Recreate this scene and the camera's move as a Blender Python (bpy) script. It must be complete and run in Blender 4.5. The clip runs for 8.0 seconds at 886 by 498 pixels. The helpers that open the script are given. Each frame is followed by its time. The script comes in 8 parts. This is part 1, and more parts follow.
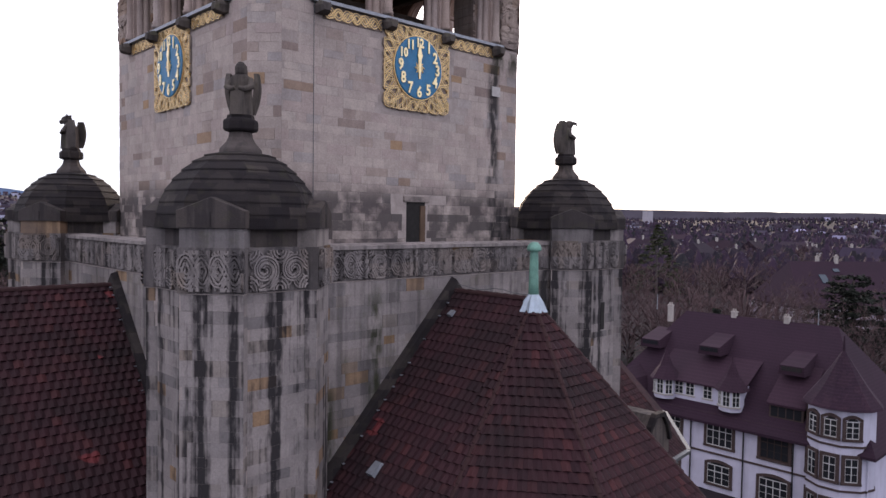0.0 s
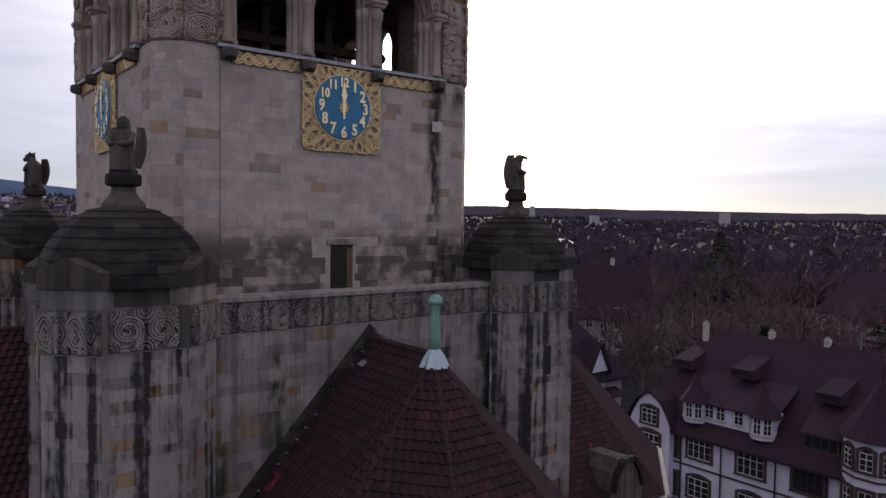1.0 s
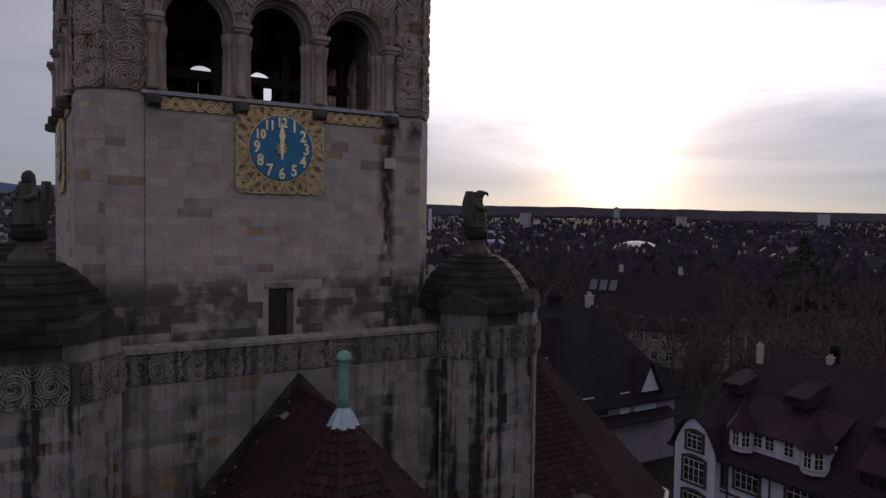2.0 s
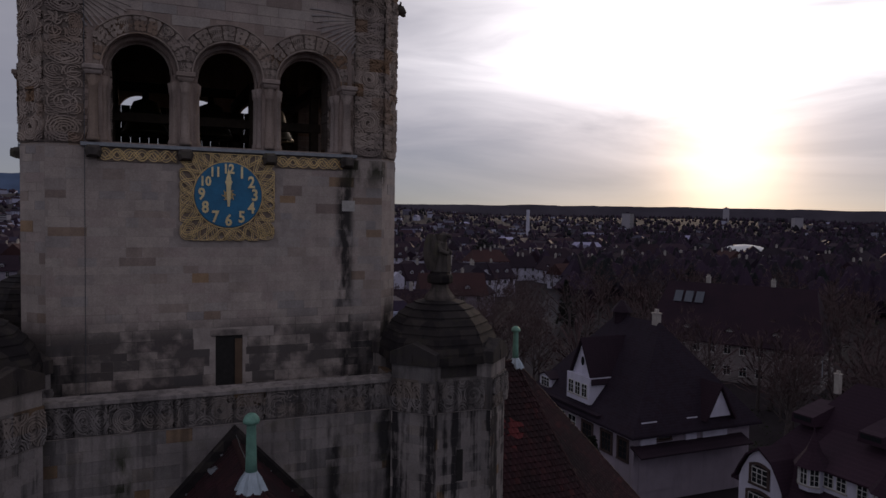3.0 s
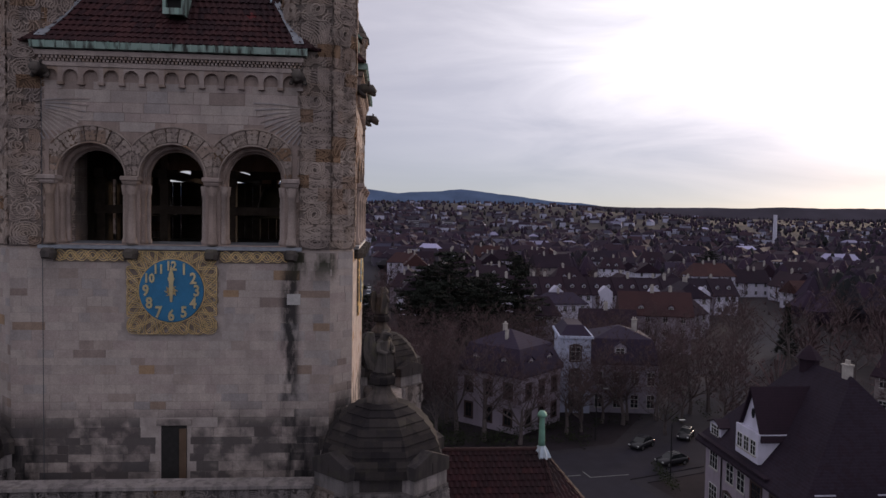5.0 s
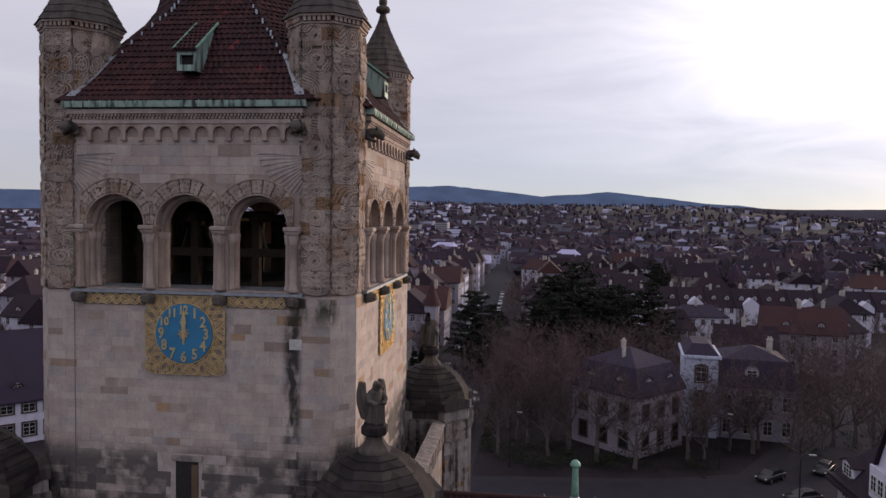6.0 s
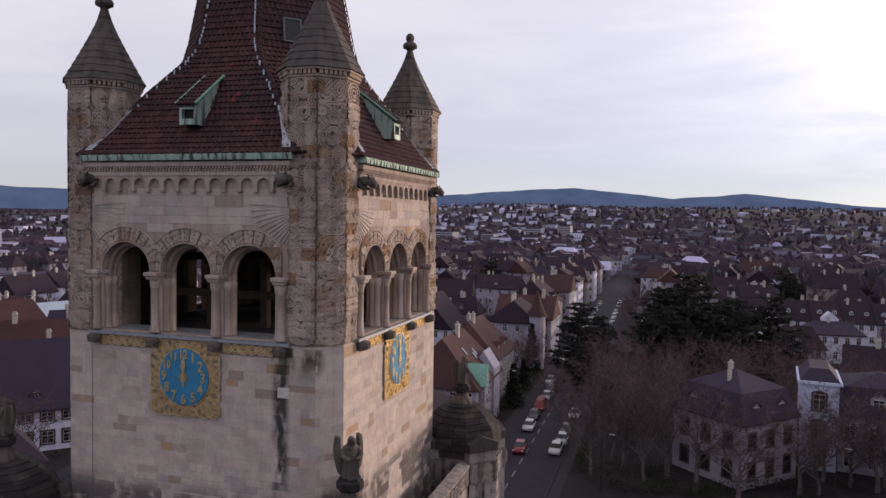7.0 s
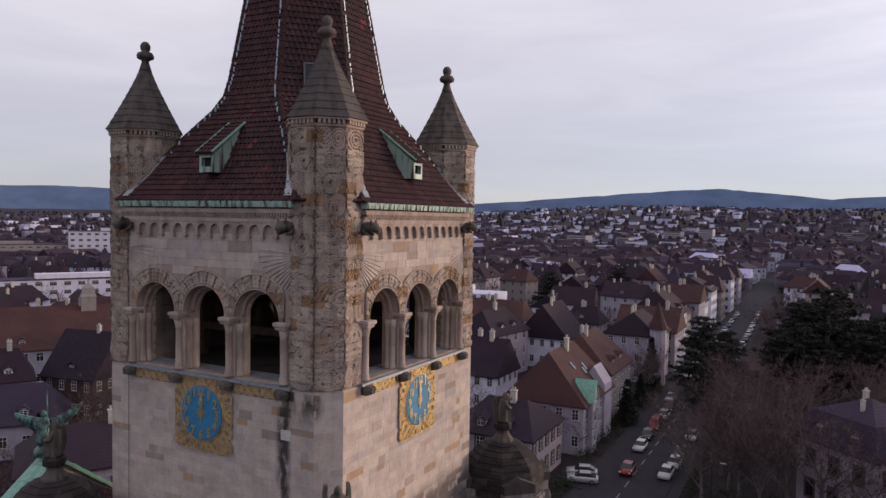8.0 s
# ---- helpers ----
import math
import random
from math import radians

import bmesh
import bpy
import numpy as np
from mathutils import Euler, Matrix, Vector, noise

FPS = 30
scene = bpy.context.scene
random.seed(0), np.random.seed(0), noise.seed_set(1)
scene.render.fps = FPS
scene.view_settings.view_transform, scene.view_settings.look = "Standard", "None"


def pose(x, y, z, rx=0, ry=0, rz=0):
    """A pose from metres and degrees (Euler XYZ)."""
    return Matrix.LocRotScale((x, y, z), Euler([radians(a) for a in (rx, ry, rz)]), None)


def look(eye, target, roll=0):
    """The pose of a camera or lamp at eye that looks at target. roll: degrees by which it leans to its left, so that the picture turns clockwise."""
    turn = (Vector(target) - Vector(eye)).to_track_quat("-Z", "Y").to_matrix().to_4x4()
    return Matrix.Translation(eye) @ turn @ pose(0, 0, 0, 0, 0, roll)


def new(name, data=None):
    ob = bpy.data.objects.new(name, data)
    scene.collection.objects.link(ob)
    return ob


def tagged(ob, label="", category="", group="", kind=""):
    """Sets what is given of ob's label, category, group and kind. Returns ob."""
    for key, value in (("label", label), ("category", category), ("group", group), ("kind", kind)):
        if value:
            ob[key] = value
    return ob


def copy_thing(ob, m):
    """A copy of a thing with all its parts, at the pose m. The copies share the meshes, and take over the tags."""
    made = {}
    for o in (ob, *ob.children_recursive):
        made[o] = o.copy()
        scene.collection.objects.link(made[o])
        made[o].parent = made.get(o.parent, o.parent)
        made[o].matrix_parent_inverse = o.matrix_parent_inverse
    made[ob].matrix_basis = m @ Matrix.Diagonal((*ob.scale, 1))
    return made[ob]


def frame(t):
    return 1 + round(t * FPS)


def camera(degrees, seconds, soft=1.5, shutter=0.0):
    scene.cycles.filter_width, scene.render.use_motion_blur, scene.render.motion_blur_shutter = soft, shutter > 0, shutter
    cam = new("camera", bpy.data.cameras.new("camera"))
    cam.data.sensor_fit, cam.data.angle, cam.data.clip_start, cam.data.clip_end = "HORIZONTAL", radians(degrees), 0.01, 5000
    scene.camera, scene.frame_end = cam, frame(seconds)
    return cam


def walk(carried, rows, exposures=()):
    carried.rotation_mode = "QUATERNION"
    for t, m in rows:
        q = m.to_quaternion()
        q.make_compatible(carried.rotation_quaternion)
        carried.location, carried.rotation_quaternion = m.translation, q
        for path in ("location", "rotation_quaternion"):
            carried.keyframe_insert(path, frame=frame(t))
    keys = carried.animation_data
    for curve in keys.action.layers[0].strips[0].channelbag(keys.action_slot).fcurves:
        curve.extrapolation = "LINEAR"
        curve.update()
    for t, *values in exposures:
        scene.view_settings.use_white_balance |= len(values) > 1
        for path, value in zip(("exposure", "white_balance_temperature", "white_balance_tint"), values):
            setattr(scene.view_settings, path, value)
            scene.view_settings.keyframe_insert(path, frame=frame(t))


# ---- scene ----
cam = camera(63.3, 8.0, soft=1.5)
PATH = [
    (0, (-15.609, -23.639, 24.082), (-14.238, -22.185, 23.998), 0.8),
    (0.5, (-13.703, -24.882, 24.75), (-12.396, -23.371, 24.667), 0.8),
    (1, (-11.547, -26.049, 25.473), (-10.325, -24.468, 25.391), 0.8),
    (1.5, (-9.498, -26.946, 26.143), (-8.363, -25.301, 26.061), 0.8),
    (3, (-2.597, -28.854, 28.388), (-1.814, -27.016, 28.301), 0.9),
    (3.5, (-0.326, -29.213, 29.161), (0.322, -27.323, 29.071), 1.0),
    (4, (2.165, -29.435, 30.006), (2.667, -27.501, 29.913), 1.0),
    (4.5, (4.449, -29.411, 30.744), (4.797, -27.443, 30.651), 1.0),
    (6, (11.475, -28.529, 32.96), (11.233, -26.546, 32.875), 0.8),
    (6.5, (13.595, -27.889, 33.726), (13.188, -25.932, 33.644), 0.8),
    (7, (15.781, -26.974, 34.619), (15.201, -25.062, 34.536), 0.9),
    (7.5, (17.744, -26.019, 35.397), (17.014, -24.159, 35.313), 1.0),
    (8, (19.731, -24.759, 36.184), (18.805, -22.988, 36.101), 0.9),
]
walk(cam, [(t, look(eye, target, roll)) for t, eye, target, roll in PATH],
     exposures=[(0.0, 0.95, 6400, 23), (0.6, 0.55, 6400, 23), (1.0, 0.0, 6400, 23), (1.5, -0.48, 6400, 23), (3.0, -1.18, 6400, 23),
                (4.0, -0.84, 6400, 23), (4.5, -0.5, 6450, 23), (6.0, 0.1, 6550, 22), (7.0, 0.3, 6600, 22), (8.0, 0.18, 6600, 22)])

# ---- sky and sun: a hazy sky before sunset ----
SUN_DIR = Vector((0.70, 0.71, 0.077)).normalized()
world = bpy.data.worlds.new("dusk_sky")
scene.world = world
world.use_nodes = True
wn, wl = world.node_tree.nodes, world.node_tree.links
wn.clear()


def wnode(kind, **sets):
    n = wn.new(kind)
    for k, v in sets.items():
        n.inputs[k].default_value = v
    return n


def wmath(op, a, b):
    n = wn.new("ShaderNodeMath")
    n.operation = op
    for i, v in enumerate((a, b)):
        if isinstance(v, (int, float)):
            n.inputs[i].default_value = v
        else:
            wl.new(v, n.inputs[i])
    return n.outputs[0]


sky = wn.new("ShaderNodeTexSky")
sky.sky_type, sky.sun_disc = "NISHITA", False
sky.sun_elevation, sky.sun_rotation = radians(4.4), radians(44.7)
sky.air_density, sky.dust_density, sky.ozone_density = 0.5, 0.06, 1.2
coord = wn.new("ShaderNodeTexCoord")
dot = wn.new("ShaderNodeVectorMath")
dot.operation = "DOT_PRODUCT"
wl.new(coord.outputs["Generated"], dot.inputs[0])
dot.inputs[1].default_value = SUN_DIR
near = wmath("MAXIMUM", dot.outputs["Value"], 0.0)
glow_wide = wmath("MULTIPLY", wmath("POWER", near, 8.0), 1.25)
dot2 = wn.new("ShaderNodeVectorMath")
dot2.operation = "DOT_PRODUCT"
wl.new(coord.outputs["Generated"], dot2.inputs[0])
dot2.inputs[1].default_value = Vector((0.66, 0.715, 0.23)).normalized()
glow_mid = wmath("MULTIPLY", wmath("POWER", wmath("MAXIMUM", dot2.outputs["Value"], 0.0), 34.0), 1.7)
glow_core = wmath("ADD", wmath("MULTIPLY", wmath("POWER", near, 380.0), 0.95), wmath("MULTIPLY", wmath("POWER", near, 60.0), 0.13))
# veil of cloud, drawn out along the horizon
stretch = wn.new("ShaderNodeMapping")
stretch.inputs["Scale"].default_value = (1.2, 1.2, 7.0)
wl.new(coord.outputs["Generated"], stretch.inputs["Vector"])
cloud = wnode("ShaderNodeTexNoise", Scale=2.2, Detail=6.0, Roughness=0.55, Distortion=0.6)
wl.new(stretch.outputs[0], cloud.inputs["Vector"])
veil = wn.new("ShaderNodeValToRGB")
veil.color_ramp.elements[0].position, veil.color_ramp.elements[1].position = 0.36, 0.68
veil.color_ramp.elements[0].color, veil.color_ramp.elements[1].color = (0.56, 0.567, 0.583, 1), (0.645, 0.653, 0.657, 1)
wl.new(cloud.outputs["Fac"], veil.inputs["Fac"])
# warm light in the veil round the sun
warm = wn.new("ShaderNodeMix")
warm.data_type = "RGBA"
warm.blend_type = "ADD"
warm.inputs["Factor"].default_value = 1.0
rise = wn.new("ShaderNodeSeparateXYZ")
wl.new(coord.outputs["Generated"], rise.inputs[0])
murk = wn.new("ShaderNodeValToRGB")
murk.color_ramp.elements[0].position, murk.color_ramp.elements[1].position = 0.01, 0.27
murk.color_ramp.elements[0].color, murk.color_ramp.elements[1].color = (0.58, 0.565, 0.575, 1), (1.05, 1.05, 1.05, 1)
wl.new(rise.outputs["Z"], murk.inputs["Fac"])
dim = wn.new("ShaderNodeMix")
dim.data_type, dim.blend_type = "RGBA", "MULTIPLY"
dim.inputs["Factor"].default_value = 1.0
wl.new(veil.outputs["Color"], dim.inputs["A"])
wl.new(murk.outputs["Color"], dim.inputs["B"])
wl.new(dim.outputs["Result"], warm.inputs["A"])
tint = wn.new("ShaderNodeVectorMath")
tint.operation = "SCALE"
up = wn.new("ShaderNodeSeparateXYZ")
wl.new(coord.outputs["Generated"], up.inputs[0])
low = wn.new("ShaderNodeValToRGB")
low.color_ramp.elements[0].position, low.color_ramp.elements[1].position = 0.0, 0.2
low.color_ramp.elements[0].color, low.color_ramp.elements[1].color = (0.10, 0.075, 0.06, 1), (1.12, 1.1, 1.0, 1)
step = low.color_ramp.elements.new(0.06)
step.color = (0.225, 0.18, 0.14, 1)
step = low.color_ramp.elements.new(0.12)
step.color = (0.58, 0.53, 0.46, 1)
wl.new(up.outputs["Z"], low.inputs["Fac"])
wl.new(low.outputs["Color"], tint.inputs[0])
wl.new(wmath("MULTIPLY", wmath("ADD", glow_wide, glow_mid), wmath("ADD", wmath("MULTIPLY", cloud.outputs["Fac"], 2.4), -0.2)), tint.inputs["Scale"])
wl.new(tint.outputs[0], warm.inputs["B"])
bg_sky, bg_veil, both, wout = wn.new("ShaderNodeBackground"), wn.new("ShaderNodeBackground"), wn.new("ShaderNodeAddShader"), wn.new("ShaderNodeOutputWorld")
wl.new(sky.outputs[0], bg_sky.inputs["Color"])
bg_sky.inputs["Strength"].default_value = 0.05
core = wn.new("ShaderNodeMix")
core.data_type, core.blend_type = "RGBA", "ADD"
core.inputs["B"].default_value = (2.5, 1.85, 1.05, 1)
wl.new(glow_core, core.inputs["Factor"])
wl.new(warm.outputs["Result"], core.inputs["A"])
wl.new(core.outputs["Result"], bg_veil.inputs["Color"])
bg_veil.inputs["Strength"].default_value = 0.93
wl.new(bg_sky.outputs[0], both.inputs[0])
wl.new(bg_veil.outputs[0], both.inputs[1])
wl.new(both.outputs[0], wout.inputs["Surface"])

sun = new("sun", bpy.data.lights.new("sun", "SUN"))
sun.data.energy, sun.data.angle, sun.data.color = 2.5, radians(14), (1.0, 0.77, 0.50)
sun.matrix_world = look(SUN_DIR * 200 + Vector((0, 0, 30)), (0, 0, 30))

# ---- materials ----
class Nodes:
    """A node material under construction."""

    def __init__(self, name, rough=0.8, metal=0.0):
        self.m = bpy.data.materials.new(name)
        self.m.use_nodes = True
        self.t = self.m.node_tree
        self.n, self.l = self.t.nodes, self.t.links
        self.b = self.n["Principled BSDF"]
        self.b.inputs["Roughness"].default_value = rough
        self.b.inputs["Metallic"].default_value = metal
        if rough > 0.7:
            self.b.inputs["Specular IOR Level"].default_value = 0.2
        self.geo = self.n.new("ShaderNodeNewGeometry")
        self.info = self.n.new("ShaderNodeObjectInfo")

    def link(self, a, node, key):
        if isinstance(a, (int, float, tuple)):
            node.inputs[key].default_value = a
        else:
            self.l.new(a, node.inputs[key])

    def math(self, op, a, b=0.0, clamp=False):
        n = self.n.new("ShaderNodeMath")
        n.operation, n.use_clamp = op, clamp
        self.link(a, n, 0), self.link(b, n, 1)
        return n.outputs[0]

    def noise(self, scale, detail=3.0, stretch=(1, 1, 1), shift=0.0, rough=0.55):
        mp = self.n.new("ShaderNodeMapping")
        mp.inputs["Scale"].default_value = stretch
        mp.inputs["Location"].default_value = (shift, shift * 1.7, shift * 0.6)
        self.l.new(self.geo.outputs["Position"], mp.inputs["Vector"])
        n = self.n.new("ShaderNodeTexNoise")
        n.inputs["Scale"].default_value, n.inputs["Detail"].default_value, n.inputs["Roughness"].default_value = scale, detail, rough
        self.l.new(mp.outputs[0], n.inputs["Vector"])
        return n.outputs["Fac"]

    def each(self):
        """One chance number for each piece."""
        return self.math("FRACT", self.math("ADD", self.geo.outputs["Random Per Island"], self.info.outputs["Random"]))

    def laid(self, width, course):
        """One chance number for each stone of a coursed wall."""
        row = self.math("FLOOR", self.math("DIVIDE", self.axis(2), course))
        at = self.n.new("ShaderNodeCombineXYZ")
        for i, lean in ((0, 0.37), (1, 0.61)):
            self.l.new(self.math("FLOOR", self.math("ADD", self.math("DIVIDE", self.axis(i), width), self.math("MULTIPLY", row, lean))), at.inputs[i])
        self.l.new(row, at.inputs[2])
        n = self.n.new("ShaderNodeTexWhiteNoise")
        self.l.new(at.outputs[0], n.inputs["Vector"])
        return n.outputs["Value"]

    def ramp(self, fac, *stops, hard=False):
        n = self.n.new("ShaderNodeValToRGB")
        cr = n.color_ramp
        if hard:
            cr.interpolation = "CONSTANT"
        while len(cr.elements) < len(stops):
            cr.elements.new(0.5)
        for e, (p, c) in zip(cr.elements, stops):
            e.position = p
            e.color = (*c, 1) if isinstance(c, tuple) else (c, c, c, 1)
        self.link(fac, n, "Fac")
        return n.outputs["Color"]

    def mix(self, fac, a, b, how="MIX"):
        n = self.n.new("ShaderNodeMix")
        n.data_type, n.blend_type = "RGBA", how
        self.link(fac, n, "Factor")
        for v, k in ((a, "A"), (b, "B")):
            self.link((*v, 1) if isinstance(v, tuple) and len(v) == 3 else v, n, k)
        return n.outputs["Result"]

    def axis(self, k):
        s = self.n.new("ShaderNodeSeparateXYZ")
        self.l.new(self.geo.outputs["Position"], s.inputs[0])
        return s.outputs[k]

    def band(self, k, lo, hi, soft):
        """1 between lo and hi along an axis, fading over soft."""
        n = self.n.new("ShaderNodeMapRange")
        n.interpolation_type = "SMOOTHSTEP"
        mid, half = (lo + hi) / 2, (hi - lo) / 2
        d = self.math("ABSOLUTE", self.math("SUBTRACT", self.axis(k), mid))
        self.link(d, n, "Value")
        n.inputs["From Min"].default_value, n.inputs["From Max"].default_value = half + soft, max(half - soft, 0)
        n.inputs["To Min"].default_value, n.inputs["To Max"].default_value = 0.0, 1.0
        return n.outputs["Result"]

    def bump(self, height, strength=0.4, distance=0.02):
        n = self.n.new("ShaderNodeBump")
        n.inputs["Strength"].default_value, n.inputs["Distance"].default_value = strength, distance
        self.l.new(height, n.inputs["Height"])
        self.l.new(n.outputs[0], self.b.inputs["Normal"])

    def done(self, colour):
        self.link((*colour, 1) if isinstance(colour, tuple) else colour, self.b, "Base Color")
        return self.m


def stone(name, palette, stain=0.5, streak=0.6, low=None, lichen=0.0, rough=0.9, runs_at=(), cells=None):
    """Sandstone: each block its own tone, soot in runs down the wall, fine grain."""
    k = Nodes(name, rough)
    base = k.ramp(k.laid(*cells) if cells else k.each(), *palette)
    base = k.mix(0.35, base, k.ramp(k.noise(2.2, 4), (0.3, 0.55), (0.7, 1.15)), "MULTIPLY")
    base = k.mix(0.4, base, k.ramp(k.noise(22, 5, rough=0.7), (0.3, 0.5), (0.7, 1.25)), "MULTIPLY")
    patch = k.ramp(k.noise(0.5, 5, shift=3), (0.42, 0.0), (0.72, 1.0))
    base = k.mix(k.math("MULTIPLY", patch, stain), base, (0.09, 0.08, 0.085))
    runs = k.ramp(k.math("ADD", k.noise(3.5, 3, (1, 1, 0.03), 7), k.math("ADD", k.math("MULTIPLY", k.math("SUBTRACT", k.noise(5.0, 5, (1, 1, 0.45)), 0.5), 0.34), k.math("MULTIPLY", k.math("SUBTRACT", k.each(), 0.5), 0.09))), (0.47, 0.0), (0.61, 1.0))
    base = k.mix(k.math("MULTIPLY", runs, streak), base, (0.024, 0.022, 0.025))
    if low:
        zone = k.band(2, low[0], low[1], 0.5)
        spots = k.ramp(k.math("ADD", k.math("MULTIPLY", k.each(), 0.32), k.math("MULTIPLY", k.noise(1.6, 5), 0.9)), (0.36, 0.0), (0.62, 1.0))
        base = k.mix(k.math("MULTIPLY", k.math("MULTIPLY", zone, spots), 0.85), base, (0.062, 0.055, 0.058))
    for (ax, lo, hi, z0, z1, side, tone) in runs_at:
        zone = k.math("MULTIPLY", k.band(ax, lo, hi, 0.16), k.band(2, z0, z1, 0.6))
        zone = k.math("MULTIPLY", zone, k.ramp(k.math("MULTIPLY", k.axis(1 - ax), side), (0.0, 0.0), (0.02, 1.0), hard=True))
        rag = k.ramp(k.math("ADD", k.math("MULTIPLY", k.noise(2.4, 5, (1, 1, 0.35), 2), 0.8), k.math("MULTIPLY", k.each(), 0.09)), (0.36, 0.0), (0.50, 1.0))
        base = k.mix(k.math("MULTIPLY", k.math("MULTIPLY", zone, rag), 0.93), base, tone)
    if lichen:
        moss = k.ramp(k.noise(3.0, 5, shift=11), (0.55, 0.0), (0.7, 1.0))
        base = k.mix(k.math("MULTIPLY", moss, lichen), base, (0.10, 0.10, 0.045))
    k.bump(k.noise(30, 4), 0.5, 0.02)
    return k.done(base)


TOWER_TONES = ((0.0, (0.462, 0.39, 0.359)), (0.25, (0.527, 0.447, 0.41)), (0.45, (0.471, 0.383, 0.359)), (0.65, (0.549, 0.469, 0.426)), (0.78, (0.41, 0.369, 0.365)), (0.88, (0.462, 0.376, 0.335)), (0.96, (0.326, 0.254, 0.23)), (1.0, (0.462, 0.305, 0.185)))
SOOT, ALGAE = (0.025, 0.024, 0.026), (0.03, 0.034, 0.02)
WALL_RUNS = ((0, 3.45, 4.0, 21, 29.9, -1, SOOT), (0, 4.05, 5.6, 19, 24.6, -1, SOOT), (0, -5.6, -4.2, 19, 24.2, -1, SOOT), (0, 3.7, 5.2, 29.5, 30.6, -1, ALGAE), (1, -5.6, -3.0, 18, 25.5, 1, SOOT))
M_TOWER = stone("tower_sandstone", TOWER_TONES, 0.16, 0.07, low=(18, 25.0), runs_at=WALL_RUNS)
M_JOINT = stone("lime_mortar", ((0.0, (0.47, 0.40, 0.37)), (1.0, (0.51, 0.44, 0.41))), 0.3, 0.15, low=(17, 25.3), runs_at=WALL_RUNS)
SHAFT_TONES = ((0.0, (0.301, 0.269, 0.264)), (0.35, (0.356, 0.315, 0.306)), (0.6, (0.283, 0.255, 0.253)), (0.72, (0.21, 0.192, 0.194)), (0.82, (0.328, 0.287, 0.274)), (0.95, (0.301, 0.26, 0.237)), (0.955, (0.365, 0.237, 0.137)), (1.0, (0.328, 0.219, 0.146)))
M_SHAFT = stone("streaked_sandstone", SHAFT_TONES, 0.5, 0.95)
M_PARAPET = stone("parapet_sandstone", SHAFT_TONES, 0.6, 0.4, lichen=0.25, runs_at=((0, -3.25, -2.75, 17.5, 21.9, -1, ALGAE), (0, 2.75, 3.2, 16, 22.2, -1, SOOT), (0, 4.3, 5.2, 15, 23.4, -1, SOOT), (0, -5.2, -4.4, 15, 19.5, -1, ALGAE)))
CARVED_TONES = ((0.0, (0.4508, 0.3657, 0.3204)), (0.2, (0.5292, 0.4275, 0.3738)), (0.38, (0.3920, 0.3182, 0.2893)), (0.55, (0.4900, 0.3895, 0.3293)), (0.7, (0.4312, 0.3277, 0.2759)), (0.78, (0.3528, 0.2232, 0.1424)), (0.86, (0.3038, 0.1900, 0.1246)), (0.87, (0.5488, 0.4512, 0.3916)), (1.0, (0.4900, 0.3990, 0.3560)))
M_CARVED = stone("carved_sandstone", CARVED_TONES, 0.3, 0.2, cells=(0.78, 0.42))
# Carved tones halved: grime and shade of the grooves put into the colour.
M_SHADED_GROUND = stone("shaded_carved_ground", tuple((p, tuple(v * 0.5 for v in c)) for p, c in CARVED_TONES), 0.35, 0.25, cells=(0.78, 0.42))
# Voussoirs dimmed likewise, so shade between their relief is in the colour.
M_SHADED_VOUSSOIR = stone("shaded_voussoir_stone", tuple((p, tuple(v * 0.66 for v in c)) for p, c in CARVED_TONES), 0.3, 0.2, cells=(0.5, 0.5))
# Shaft tones dimmed: shade behind the frieze knots, painted into the ground.
M_SHADED_FRIEZE = stone("shaded_frieze_stone", tuple((p, tuple(v * 0.6 for v in c)) for p, c in SHAFT_TONES), 0.6, 0.6, cells=(0.9, 1.2))
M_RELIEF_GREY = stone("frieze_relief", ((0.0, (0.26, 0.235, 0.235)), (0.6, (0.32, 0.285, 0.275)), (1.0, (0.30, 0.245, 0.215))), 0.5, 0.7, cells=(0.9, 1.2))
M_FEATHER = stone("wing_sandstone", TOWER_TONES[:5], 0.2, 0.15, cells=(0.8, 0.33))
M_COLUMN = stone("column_sandstone", ((0.0, (0.40, 0.31, 0.275)), (0.3, (0.52, 0.435, 0.405)), (0.55, (0.37, 0.275, 0.22)), (0.8, (0.47, 0.375, 0.34)), (1.0, (0.42, 0.32, 0.275))), 0.3, 0.2)
M_DARKSTONE = stone("weathered_dome_stone", ((0.0, (0.0172, 0.014, 0.0164)), (0.4, (0.0234, 0.0195, 0.0211)), (0.8, (0.0374, 0.0312, 0.0304)), (1.0, (0.0562, 0.0468, 0.0437))), 0.08, 0.3, lichen=0.1, cells=(0.55, 0.27))
M_SPIRELET = stone("spirelet_stone", ((0.0, (0.080, 0.068, 0.066)), (0.5, (0.108, 0.090, 0.083)), (1.0, (0.135, 0.11, 0.096))), 0.4, 0.5, lichen=0.15)
M_GABLET = stone("gablet_stone", ((0.0, (0.0484, 0.0413, 0.0413)), (0.5, (0.064, 0.0538, 0.0523)), (1.0, (0.0819, 0.0671, 0.0608))), 0.5, 0.6, lichen=0.15)
M_STATUE = stone("statue_stone", ((0.0, (0.11, 0.095, 0.085)), (1.0, (0.13, 0.11, 0.095))), 0.5, 0.6, lichen=0.35)


